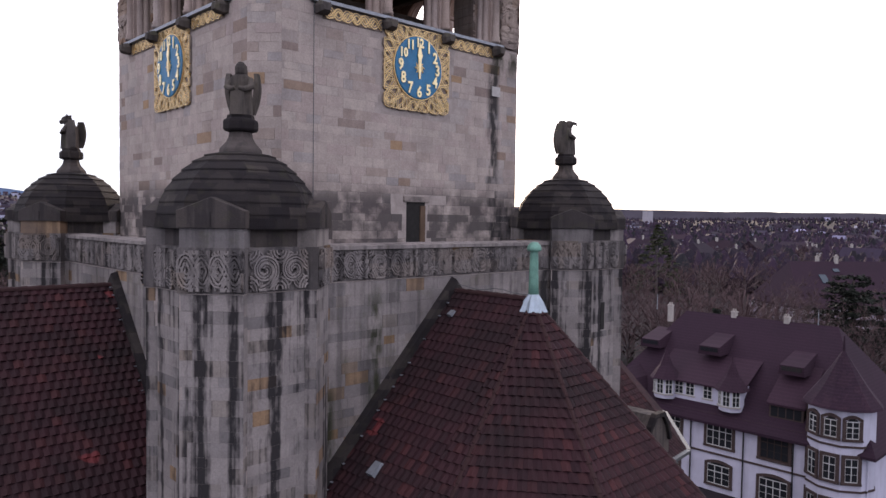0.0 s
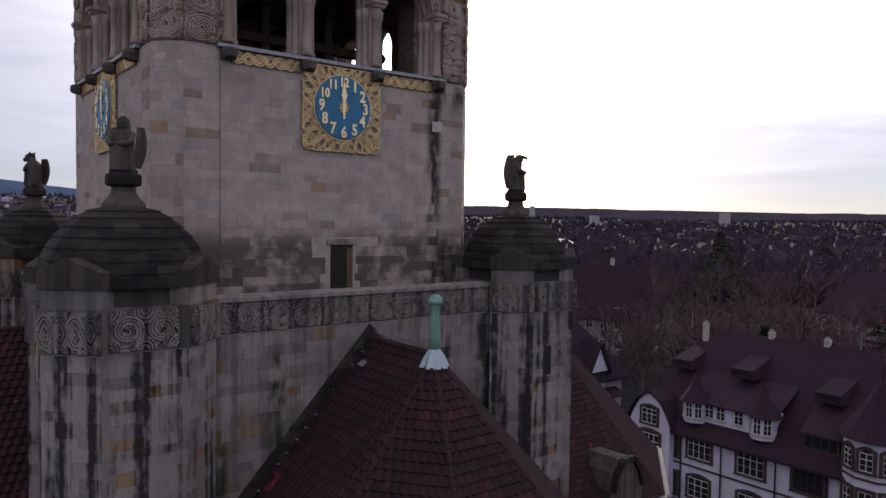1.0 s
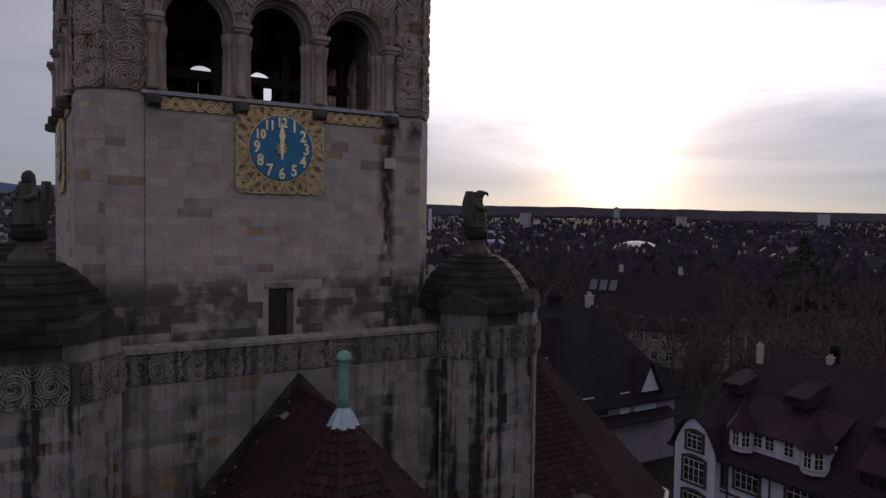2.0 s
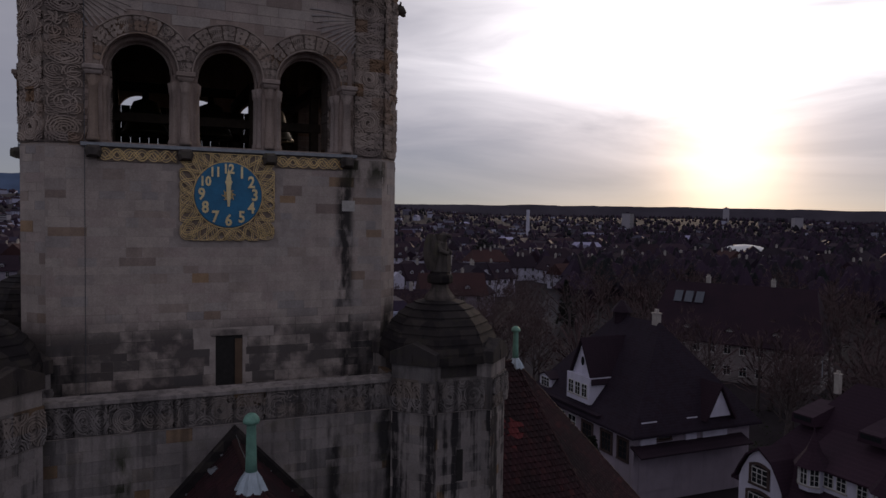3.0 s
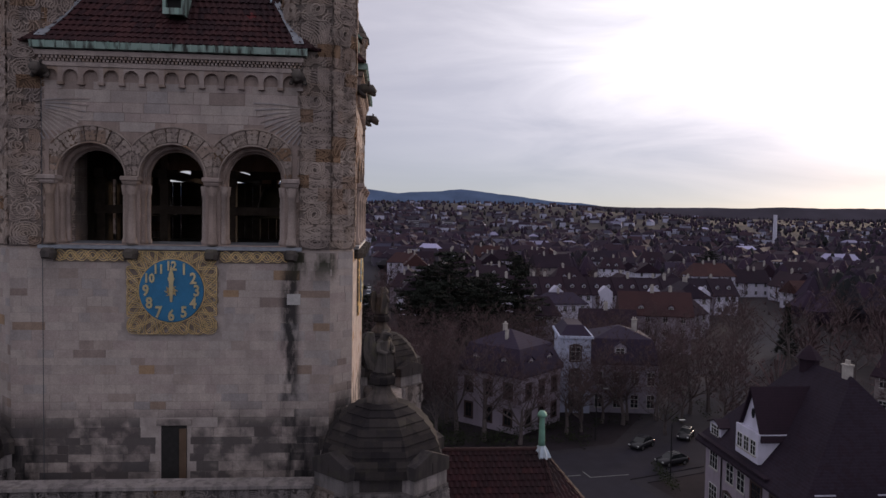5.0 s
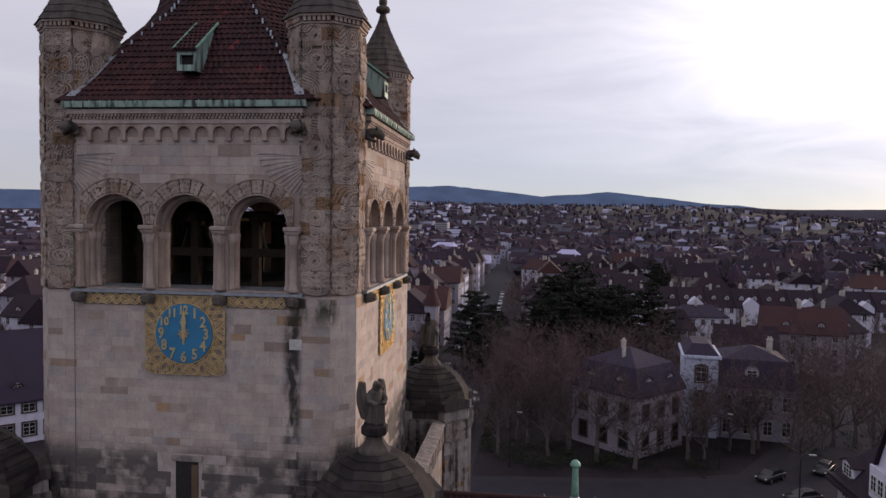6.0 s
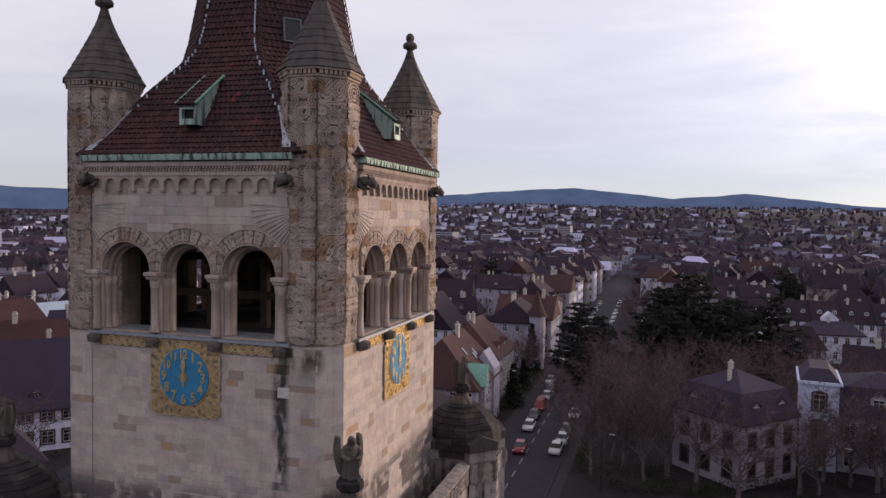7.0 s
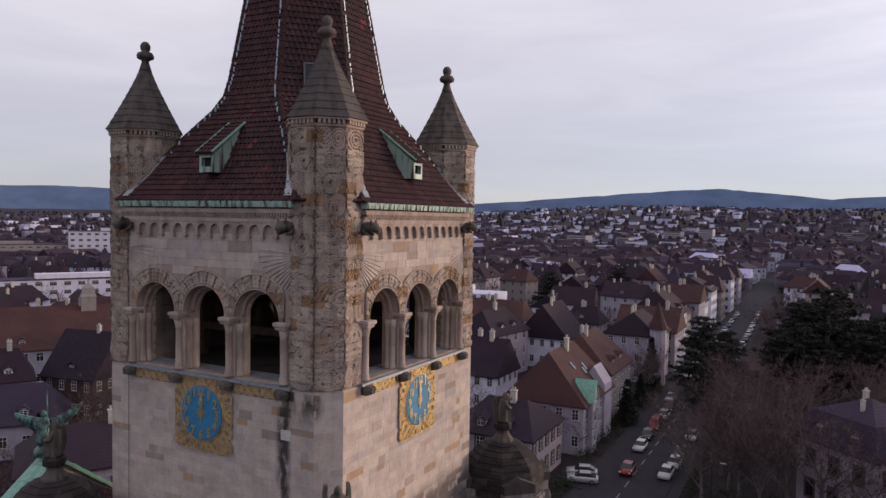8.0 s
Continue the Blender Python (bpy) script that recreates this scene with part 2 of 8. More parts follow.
def plain(name, colour, rough=0.8, metal=0.0, var=0.35, scale=6.0, bump=0.0):
    k = Nodes(name, rough, metal)
    c = k.mix(var, colour, k.ramp(k.noise(scale, 4), (0.3, 0.45), (0.7, 1.35)), "MULTIPLY")
    c = k.mix(var * 0.6, c, k.ramp(k.noise(scale * 9, 3), (0.3, 0.6), (0.7, 1.25)), "MULTIPLY")
    if bump:
        k.bump(k.noise(scale * 6, 4), bump, 0.02)
    return k.done(c)


def tiles(name, tones, patches, rough=0.75, spread=0.55):
    """Clay tiles: each its own tone, sooty patches, a few new bright ones."""
    k = Nodes(name, rough)
    c = k.ramp(k.each(), *tones)
    c = k.mix(k.math("MULTIPLY", k.ramp(k.noise(0.45, 4, shift=5), (0.4, 0.0), (0.65, 1.0)), spread), c, patches)
    bright = k.ramp(k.math("MULTIPLY", k.ramp(k.noise(0.55, 2, shift=21), (0.66, 0.0), (0.70, 1.0)), k.ramp(k.each(), (0.3, 0.0), (0.5, 1.0))), (0.4, 0.0), (0.8, 1.0))
    c = k.mix(k.math("MULTIPLY", bright, 0.8), c, (0.17, 0.035, 0.038))
    c = k.mix(0.4, c, k.ramp(k.noise(30, 3), (0.3, 0.5), (0.7, 1.3)), "MULTIPLY")
    k.bump(k.noise(60, 3), 0.3, 0.01)
    return k.done(c)


TILE_TONES = ((0.0, (0.0286, 0.0118, 0.016)), (0.4, (0.047, 0.0168, 0.0218)), (0.8, (0.0336, 0.0151, 0.0185)), (1.0, (0.0714, 0.0227, 0.0252)))
M_TILE = tiles("clay_roof_tile", TILE_TONES, (0.017, 0.011, 0.013), spread=0.8)
M_TILE_TOWER = tiles("tower_roof_tile", ((0.0, (0.036, 0.017, 0.021)), (0.5, (0.058, 0.023, 0.026)), (1.0, (0.080, 0.032, 0.033))), (0.026, 0.016, 0.020), spread=0.55)
M_RIDGE = plain("ridge_tile", (0.042, 0.020, 0.021), 0.8)
M_COPPER = plain("verdigris_copper", (0.17, 0.36, 0.29), 0.6, 0.15, 0.5, 3.0, 0.1)
k = Nodes("weathered_copper", 0.6, 0.15)
M_OLDCOPPER = k.done(k.mix(k.ramp(k.noise(5, 4, (1, 1, 0.12)), (0.36, 0.0), (0.50, 1.0)), (0.05, 0.052, 0.045), k.mix(k.noise(2, 3), (0.20, 0.36, 0.30), (0.42, 0.50, 0.47))))
k = Nodes("dark_verdigris", 0.6, 0.15)
M_ANGEL = k.done(k.mix(k.ramp(k.noise(3, 4), (0.42, 0.0), (0.58, 1.0)), (0.035, 0.05, 0.05), (0.09, 0.20, 0.185)))
M_LEAD = plain("lead_flashing", (0.30, 0.32, 0.36), 0.5, 0.5, 0.4, 5.0)
M_BRIGHTLEAD = plain("pale_lead", (0.42, 0.50, 0.58), 0.5, 0.3, 0.3, 5.0)
M_GUTTER = plain("grey_zinc_gutter", (0.14, 0.145, 0.15), 0.6, 0.3, 0.4, 4.0)
M_MORTAR = plain("mortar", (0.40, 0.345, 0.325), 0.95, 0, 0.4, 3.0)
# Near-black colour that stands in for shade inside openings and the belfry.
M_DARK = plain("interior_shade", (0.03, 0.028, 0.028), 0.9)
M_TIMBER = plain("old_timber", (0.06, 0.045, 0.035), 0.85, 0, 0.5, 4.0)
M_IRON = plain("dark_iron", (0.03, 0.03, 0.032), 0.5, 0.6)
M_BRONZE = plain("bell_bronze", (0.09, 0.075, 0.05), 0.4, 0.8)
M_BLUE = plain("clock_blue_paint", (0.02, 0.18, 0.36), 0.5, 0, 0.4, 2.5)
M_GOLD = plain("gilding", (0.93, 0.76, 0.44), 0.34, 0.92, 0.3, 5.0)
M_GILT = plain("weathered_gilding", (0.85, 0.62, 0.31), 0.42, 0.75, 0.4, 4.0)
M_GILTBACK = plain("ornament_ground", (0.22, 0.175, 0.15), 0.9, 0, 0.4, 4.0)
M_STRAND = plain("ornament_strand", (0.30, 0.24, 0.195), 0.85, 0, 0.4, 4.0)

# ---- building helpers ----
class Geo:
    """Corners and faces of one mesh."""

    def __init__(self):
        self.v, self.f = [], []

    def add(self, verts, faces):
        o = len(self.v)
        self.v.extend(tuple(p) for p in verts)
        self.f.extend(tuple(i + o for i in q) for q in faces)
        return self

    def box(self, x0, x1, y0, y1, z0, z1):
        return self.add([(x, y, z) for z in (z0, z1) for y in (y0, y1) for x in (x0, x1)],
                        [(0, 2, 3, 1), (4, 5, 7, 6), (0, 1, 5, 4), (2, 6, 7, 3), (0, 4, 6, 2), (1, 3, 7, 5)])

    def loft(self, rings, cap0=True, cap1=True, closed=True):
        n, vs, fs = len(rings[0]), [p for r in rings for p in r], []
        for a in range(len(rings) - 1):
            for i in range(n if closed else n - 1):
                j = (i + 1) % n
                fs.append((a * n + i, a * n + j, (a + 1) * n + j, (a + 1) * n + i))
        if cap0:
            fs.append(tuple(range(n))[::-1])
        if cap1:
            fs.append(tuple((len(rings) - 1) * n + i for i in range(n)))
        return self.add(vs, fs)

    def prism(self, poly, z0, z1):
        return self.loft([[(x, y, z0) for x, y in poly], [(x, y, z1) for x, y in poly]])

    def lathe(self, profile, n=16, cx=0.0, cy=0.0, phase=0.0, cap0=True, cap1=True):
        return self.loft([[(cx + r * math.cos(phase + 2 * math.pi * i / n), cy + r * math.sin(phase + 2 * math.pi * i / n), z) for i in range(n)] for r, z in profile], cap0, cap1)

    def tube(self, path, radius, n=6, cap=True):
        path = [Vector(p) for p in path]
        rings, side = [], None
        for i, p in enumerate(path):
            d = (path[min(i + 1, len(path) - 1)] - path[max(i - 1, 0)]).normalized()
            if side is None:
                side = d.orthogonal().normalized()
            side = (side - d * side.dot(d)).normalized()
            up = d.cross(side)
            r = radius[i] if isinstance(radius, (list, tuple)) else radius
            rings.append([p + (side * math.cos(2 * math.pi * k / n) + up * math.sin(2 * math.pi * k / n)) * r for k in range(n)])
        return self.loft(rings, cap, cap)

    def weld(self):
        """Joins corners that coincide."""
        seen, to, vs = {}, [], []
        for p in self.v:
            key = tuple(round(c, 4) for c in p)
            if key not in seen:
                seen[key] = len(vs)
                vs.append(p)
            to.append(seen[key])
        self.v, self.f = vs, [tuple(to[i] for i in f) for f in self.f]
        return self

    def moved(self, m):
        self.v = [tuple(m @ Vector(p)) for p in self.v]
        return self

    def mesh(self, name, material, smooth=False):
        me = bpy.data.meshes.new(name)
        me.from_pydata(self.v, [], self.f)
        me.materials.append(material)
        if smooth:
            me.polygons.foreach_set("use_smooth", [True] * len(me.polygons))
        me.update()
        return me


def thing(name, label, category, group="", at=(0, 0, 0), turn=0.0, kind=""):
    ob = new(name)
    ob.location, ob.rotation_euler = at, (0, 0, radians(turn))
    return tagged(ob, label, category, group, kind)


def part(name, g, material, parent=None, label="", smooth=False, m=None):
    """One mesh object under a thing or a part. g: a Geo, or a mesh to share."""
    ob = new(name, g.mesh(name, material, smooth) if isinstance(g, Geo) else g)
    ob.parent = parent
    if m is not None:
        ob.matrix_basis = m
    return tagged(ob, label)


def rot(deg, x=0, y=0, z=0):
    return Matrix.Translation((x, y, z)) @ Matrix.Rotation(radians(deg), 4, "Z")


def ring_poly(apothem, n=8, cx=0.0, cy=0.0):
    r = apothem / math.cos(math.pi / n)
    return [(cx + r * math.cos(math.pi * (2 * i + 1) / n), cy + r * math.sin(math.pi * (2 * i + 1) / n)) for i in range(n)]


def block(g, P, u0, u1, v0, v1, d0, d1, bev):
    """A stone on a surface P(u, v, depth), from d0 to d1 with a chamfered front."""
    g.add([P(u0, v0, d0), P(u1, v0, d0), P(u1, v1, d0), P(u0, v1, d0),
           P(u0, v0, d1 - bev), P(u1, v0, d1 - bev), P(u1, v1, d1 - bev), P(u0, v1, d1 - bev),
           P(u0 + bev, v0 + bev, d1), P(u1 - bev, v0 + bev, d1), P(u1 - bev, v1 - bev, d1), P(u0 + bev, v1 - bev, d1)],
          [(0, 1, 5, 4), (1, 2, 6, 5), (2, 3, 7, 6), (3, 0, 4, 7), (4, 5, 9, 8), (5, 6, 10, 9), (6, 7, 11, 10), (7, 4, 8, 11), (8, 9, 10, 11)])


def coursed(rng, u0, u1, v0, v1, course=0.33, lengths=(0.5, 0.65, 0.8, 0.95, 1.1), free=None):
    """Blocks laid in courses: u0, u1, v0, v1 of each; free(u, v) tells where a block may stand."""
    rows, out = max(1, round((v1 - v0) / course)), []
    cuts = [0.0]
    for r in range(rows):
        cuts.append(cuts[-1] + rng.choice((0.8, 0.9, 1.0, 1.0, 1.15, 1.25)))
    cuts = [v0 + (v1 - v0) * c / cuts[-1] for c in cuts]
    for r in range(rows):
        lo, hi = cuts[r], cuts[r + 1]
        u = u0 - rng.random() * 0.5
        while u < u1:
            w = rng.choice(lengths)
            a, b = max(u, u0), min(u + w, u1)
            if u1 - b < 0.18:
                b = u1
            if b - a > 0.12 and (free is None or free((a + b) / 2, (lo + hi) / 2, a, b, lo, hi)):
                out.append((a, b, lo, hi))
            u = b if b == u1 else u + w
    return out


def ashlar(g, P, rng, u0, u1, v0, v1, course=0.33, depth=0.015, gap=0.003, free=None, lengths=(0.5, 0.65, 0.8, 0.95, 1.1)):
    for a, b, c, d in coursed(rng, u0, u1, v0, v1, course, lengths, free):
        block(g, P, a + gap, b - gap, c + gap, d - gap, -0.03, depth + rng.uniform(-0.4, 0.4) * depth, min(0.007, depth * 0.5))


def ribbon(g, P, path, width, height, base=-0.01, top=0.76):
    """A raised band along a path on the surface P."""
    n = len(path)
    if n < 2:
        return
    vs, fs = [], []
    for i, (u, v) in enumerate(path):
        a, b = path[max(i - 1, 0)], path[min(i + 1, n - 1)]
        du, dv = b[0] - a[0], b[1] - a[1]
        s = math.hypot(du, dv) or 1.0
        nu, nv = -dv / s * width / 2, du / s * width / 2
        vs += [P(u - nu, v - nv, base), P(u - nu * top, v - nv * top, height), P(u + nu * top, v + nv * top, height), P(u + nu, v + nv, base)]
    for i in range(n - 1):
        for k in range(3):
            fs.append((4 * i + k, 4 * i + k + 1, 4 * i + k + 5, 4 * i + k + 4))
    g.add(vs, fs)


def carve(g, P, rng, u0, u1, v0, v1, cell=0.55, width=0.045, height=0.03, lines=1.0):
    """Knotwork: whorls, loops, tendrils and fans that fill a surface."""
    nu, nv = max(1, round((u1 - u0) / cell)), max(1, round((v1 - v0) / cell))
    cu, cv = (u1 - u0) / nu, (v1 - v0) / nv
    for i in range(nu):
        for j in range(nv):
            cx, cy = u0 + (i + 0.5) * cu, v0 + (j + 0.5) * cv
            ru, rv = cu * 0.5, cv * 0.5
            inside = lambda p: (min(max(p[0], u0), u1), min(max(p[1], v0), v1))  # noqa: E731
            kind, flip, ph = rng.randrange(5), rng.choice((-1, 1)), rng.random() * 6.28
            if kind == 0:
                turns = rng.uniform(2.2, 3.0) * lines
                ribbon(g, P, [inside((cx + ru * (0.12 + 0.86 * s / 36) * math.cos(ph + flip * s / 36 * turns * 6.28), cy + rv * (0.12 + 0.86 * s / 36) * math.sin(ph + flip * s / 36 * turns * 6.28))) for s in range(37)], width, height)
            elif kind == 1:
                for rr in (0.95, 0.63, 0.31) if lines < 1.2 else (0.96, 0.76, 0.56, 0.36, 0.16):
                    a0 = ph + rng.uniform(-0.5, 0.5)
                    ribbon(g, P, [inside((cx + ru * rr * math.cos(a0 + s / 13 * 5.2), cy + rv * rr * math.sin(a0 + s / 13 * 5.2))) for s in range(14)], width, height)
            elif kind in (2, 3):
                lean, waves = rng.uniform(-0.9, 0.9) + (1.57 if kind == 3 else 0), rng.uniform(3.5, 6.0)
                ca, sa = math.cos(lean), math.sin(lean)
                for off in (-0.8, -0.48, -0.16, 0.16, 0.48, 0.8) if lines < 1.2 else (-0.9, -0.7, -0.5, -0.3, -0.1, 0.1, 0.3, 0.5, 0.7, 0.9):
                    run = []
                    for s in range(11):
                        p, q = off + 0.26 * math.sin(ph + s / 10 * waves + off), (-1.0 + 2.0 * s / 10) * math.sqrt(max(0.15, 1.15 - off * off))
                        run.append(inside((cx + ru * (p * ca - q * sa), cy + rv * (p * sa + q * ca))))
                    ribbon(g, P, run, width, height)
            else:
                for q in range(7):
                    a = ph + q * 0.8976
                    ribbon(g, P, [inside((cx + ru * 0.98 * s / 6 * math.cos(a + flip * 0.9 * s / 6), cy + rv * 0.98 * s / 6 * math.sin(a + flip * 0.9 * s / 6))) for s in range(1, 7)], width, height)


def beside(path, d):
    """A line that runs beside a path at distance d."""
    out = []
    for i, (u, v) in enumerate(path):
        a, b = path[max(i - 1, 0)], path[min(i + 1, len(path) - 1)]
        du, dv = b[0] - a[0], b[1] - a[1]
        s = math.hypot(du, dv) or 1.0
        out.append((u - dv / s * d, v + du / s * d))
    return out


def interlace(g, P, r, u0, u1, v0, v1, period=1.1, lines=3, width=0.05, gap=0.075, height=0.05):
    """Two banded strands that cross and part along a strip, with whorls in their loops and fans above the crossings."""
    n = max(1, round((u1 - u0) / period))
    per, mid, half = (u1 - u0) / n, (v0 + v1) / 2, (v1 - v0) / 2
    band = lines * gap / 2
    clamp = lambda p: (min(max(p[0], u0), u1), min(max(p[1], v0), v1))  # noqa: E731
    wob = [r.uniform(0.82, 1.0) for _ in range(2 * n + 2)]
    lean = r.uniform(-0.3, 0.3)
    for k in (-1, 1):
        run = []
        for s in range(14 * n + 1):
            f = s / 14
            w = wob[int(2 * f)] + (wob[int(2 * f) + 1] - wob[int(2 * f)]) * (2 * f - int(2 * f))
            run.append((u0 + per * f + k * lean * 0.12 * per * math.sin(6.283 * f), mid + k * (half - band) * w * math.sin(6.283 * f + lean)))
        for j in range(lines):
            ribbon(g, P, [clamp(p) for p in beside(run, (j - (lines - 1) / 2) * gap)], width, height + 0.007 * (k > 0))
    eye = half - 2 * band
    for i in range(2 * n):
        cu = u0 + per * (0.25 + 0.5 * i) - per * lean / 6.283
        if eye > 0.05:
            flip, ph = r.choice((-1, 1)), r.random() * 6.28
            ribbon(g, P, [clamp((cu + min(eye, per * 0.2) * (0.1 + 0.9 * s / 20) * math.cos(ph + flip * s * 0.55), mid + eye * (0.1 + 0.9 * s / 20) * math.sin(ph + flip * s * 0.55))) for s in range(21)], width * 0.9, height)
        cu += per * 0.25
        for k in (-1, 1):
            for q in (0.3, 0.62, 0.94):
                a = per * 0.17 * q
                ribbon(g, P, [clamp((cu + a * math.cos(3.1416 * s / 8), mid + k * (half - (half * 0.62) * q * math.sin(3.1416 * s / 8)))) for s in range(9)], width * 0.85, height)


def whorl(g, P, r, u0, u1, v0, v1, lines=3, width=0.05, gap=0.075, height=0.05):
    """One great coil of a banded strand whose ends run off into the corners of its field."""
    cu, cv, ru, rv = (u0 + u1) / 2, (v0 + v1) / 2, (u1 - u0) / 2, (v1 - v0) / 2
    clamp = lambda p: (min(max(p[0], u0), u1), min(max(p[1], v0), v1))  # noqa: E731
    flip, ph, rad = r.choice((-1, 1)), r.choice((0.6, 2.5, 3.8, 5.6)), min(ru, rv)
    turns = 1.55
    run = [(cu + (0.16 + 0.66 * s / 30) * rad * math.cos(ph + flip * s / 30 * turns * 6.283), cv + (0.16 + 0.66 * s / 30) * rad * math.sin(ph + flip * s / 30 * turns * 6.283)) for s in range(31)]
    end = ph + flip * turns * 6.283
    run += [(cu + (0.82 + 0.16 * s) * rad * math.cos(end + flip * 0.22 * s) * (1 + 0.18 * s * (ru / rad - 0.8)), cv + (0.82 + 0.1 * s) * rad * math.sin(end + flip * 0.22 * s)) for s in range(1, 5)]
    for j in range(lines):
        ribbon(g, P, [clamp(p) for p in beside(run, (j - (lines - 1) / 2) * gap * 0.8)], width * 0.9, height + 0.004 * j)
    for sx in (-1, 1):
        for sy in (-1, 1):
            for q in (0.16, 0.3, 0.44):
                ribbon(g, P, [clamp((cu + sx * (ru - q * 1.4 * ru * math.cos(1.571 * s / 6)), cv + sy * (rv - q * 1.4 * rv * math.sin(1.571 * s / 6)))) for s in range(7)], width * 0.85, height)


def knot_run(g, P, r, u0, u1, v0, v1, cell=0.95, lines=3, width=0.05, gap=0.075, height=0.05, tangle=0.25, fill=0.0):
    """A strip of carved fields, crossing strands and coils by turns."""
    n = max(1, round((u1 - u0) / cell))
    c = (u1 - u0) / n
    for i in range(n):
        a, b, kind = u0 + c * i, u0 + c * (i + 1), r.random()
        if fill:
            carve(g, P, r, a, b, v0, v1, fill, width * 0.8, height * 0.5, 1.0)
        if kind < tangle:
            carve(g, P, r, a, b, v0, v1, r.choice((0.5, 0.95)), width * 0.9, height * 0.8, r.choice((1.0, 1.5)))
        elif kind < tangle + (1 - tangle) * 0.42:
            whorl(g, P, r, a, b, v0, v1, lines, width, gap, height)
        else:
            interlace(g, P, r, a, b, v0, v1, r.choice((0.6, 0.9, 1.3)), lines, width, gap, height)


def tile_rows(g, a, b, c, d, rng, row=0.27, col=0.23, lift=0.05, hump=0.045):
    """Pantiles on the slope between the eave a-b and the top edge d-c."""
    a, b, c, d = (Vector(p) for p in (a, b, c, d))
    up = ((d + c) / 2 - (a + b) / 2)
    rows = max(1, int(round(up.length / row)))
    nrm = (b - a).cross(d - a).normalized()
    for r in range(rows):
        t0, t1 = r / rows, min((r + 1.25) / rows, 1.0)
        l0, r0, l1, r1 = a.lerp(d, t0), b.lerp(c, t0), a.lerp(d, t1), b.lerp(c, t1)
        n = max(1, int(round((r0 - l0).length / col)))
        sh = 0.5 if r % 2 else 0.0
        for i in range(-1 if sh else 0, n):
            s0, s1 = max((i + sh) / n, 0), min((i + 1 + sh) / n, 1)
            if s1 - s0 < 0.02 / max(n, 1):
                continue
            k = lift * rng.uniform(0.85, 1.15)
            sm = (s0 + s1) / 2
            p = [l0.lerp(r0, s) for s in (s0, sm, s1)]
            q = [l1.lerp(r1, s) for s in (s0, sm, s1)]
            g.add([p[0] + nrm * k, p[1] + nrm * (k + hump), p[2] + nrm * k * 0.8, q[0] + nrm * 0.004, q[1] + nrm * hump * 0.8, q[2] + nrm * 0.004,
                   p[0] - nrm * 0.005, p[2] - nrm * 0.005],
                  [(0, 1, 4, 3), (1, 2, 5, 4), (6, 7, 2, 1, 0)])


def ridge_row(g, a, b, r=0.11, step=0.36):
    """Half-round ridge tiles, each lapping over the last."""
    a, b = Vector(a), Vector(b)
    d = (b - a).normalized()
    side = d.cross(Vector((0, 0, 1))).normalized()
    up = side.cross(d)
    n = max(1, int((b - a).length / step))
    for i in range(n):
        p, q = a.lerp(b, i / n), a.lerp(b, (i + 1.12) / n)
        rings = [[o + (side * math.cos(t) * w + up * (math.sin(t) * w - 0.02)) for t in [math.pi * s / 5 for s in range(6)]] for o, w in ((p, r * 1.12), (q, r * 0.88))]
        g.loft(rings, True, True, False)

# ---- church: tower ----
rng = random.Random(7)
H = 5.70          # half the tower's width
FACES = [0, 90, 180, 270]
PA = lambda u, v, d: (u, -H - d, v)  # noqa: E731  the front wall: along, up, out
BODY = [(5.0, -H), (H, -5.0), (H, 5.0), (5.0, H), (-5.0, H), (-H, 5.0), (-H, -5.0), (-5.0, -H)]
BELFRY, EAVE = 30.3, 36.4
ARCHES, SPRING, SILL = (-2.5, 0.0, 2.5), 32.6, 30.45

tower = thing("church_tower", "square sandstone church tower with clocks, arched belfry and steep tiled spire", "church tower")
core = Geo()
inner = [(x * 0.9988, y * 0.9988) for x, y in BODY]
core.prism(inner, 0.0, BELFRY)
tower_wall = part("tower_wall", core, M_MORTAR, tower, "pale grey sandstone ashlar, sooty near the foot")


def clear_of_front(u, v, a, b, c, d):
    clock = a < 1.42 and b > -1.42 and d > 27.6
    door = a < 0.46 and b > -0.37 and d > 20 and c < 24.65
    return not clock and not door


def layer(g, openings, r, z0, z1, y0, y1, x0=-4.05, x1=4.05):
    """A slab of wall with round-headed openings through it."""
    at = x0
    for c in openings:
        g.box(at, c - r, y0, y1, z0, z1)
        g.box(c - r, c + r, y0, y1, z0, SILL)
        n = 14
        xs = [c - r * math.cos(math.pi * i / n) for i in range(n + 1)]
        zs = [SPRING + r * math.sin(math.pi * i / n) for i in range(n + 1)]
        rings = [[(x, y0, z), (x, y1, z), (x, y1, z1), (x, y0, z1)] for x, z in zip(xs, zs)]
        g.loft(rings)
        at = c + r
    g.box(at, x1, y0, y1, z0, z1)


bel = Geo()
for y0, y1, r in ((-H + 0.02, -H + 0.27, 1.02), (-H + 0.27, -H + 0.46, 0.94), (-H + 0.46, -H + 0.62, 0.86)):
    layer(bel, ARCHES, r, BELFRY, EAVE, y0, y1)
bel_me = bel.weld().mesh("belfry_wall", M_COLUMN)
for deg in FACES:
    part("belfry_wall", bel_me, None, tower, "belfry wall with three round arches", m=rot(deg))
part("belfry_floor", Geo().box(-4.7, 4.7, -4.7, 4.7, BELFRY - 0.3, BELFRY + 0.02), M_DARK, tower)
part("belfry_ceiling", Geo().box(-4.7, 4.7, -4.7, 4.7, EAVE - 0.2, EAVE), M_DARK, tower)

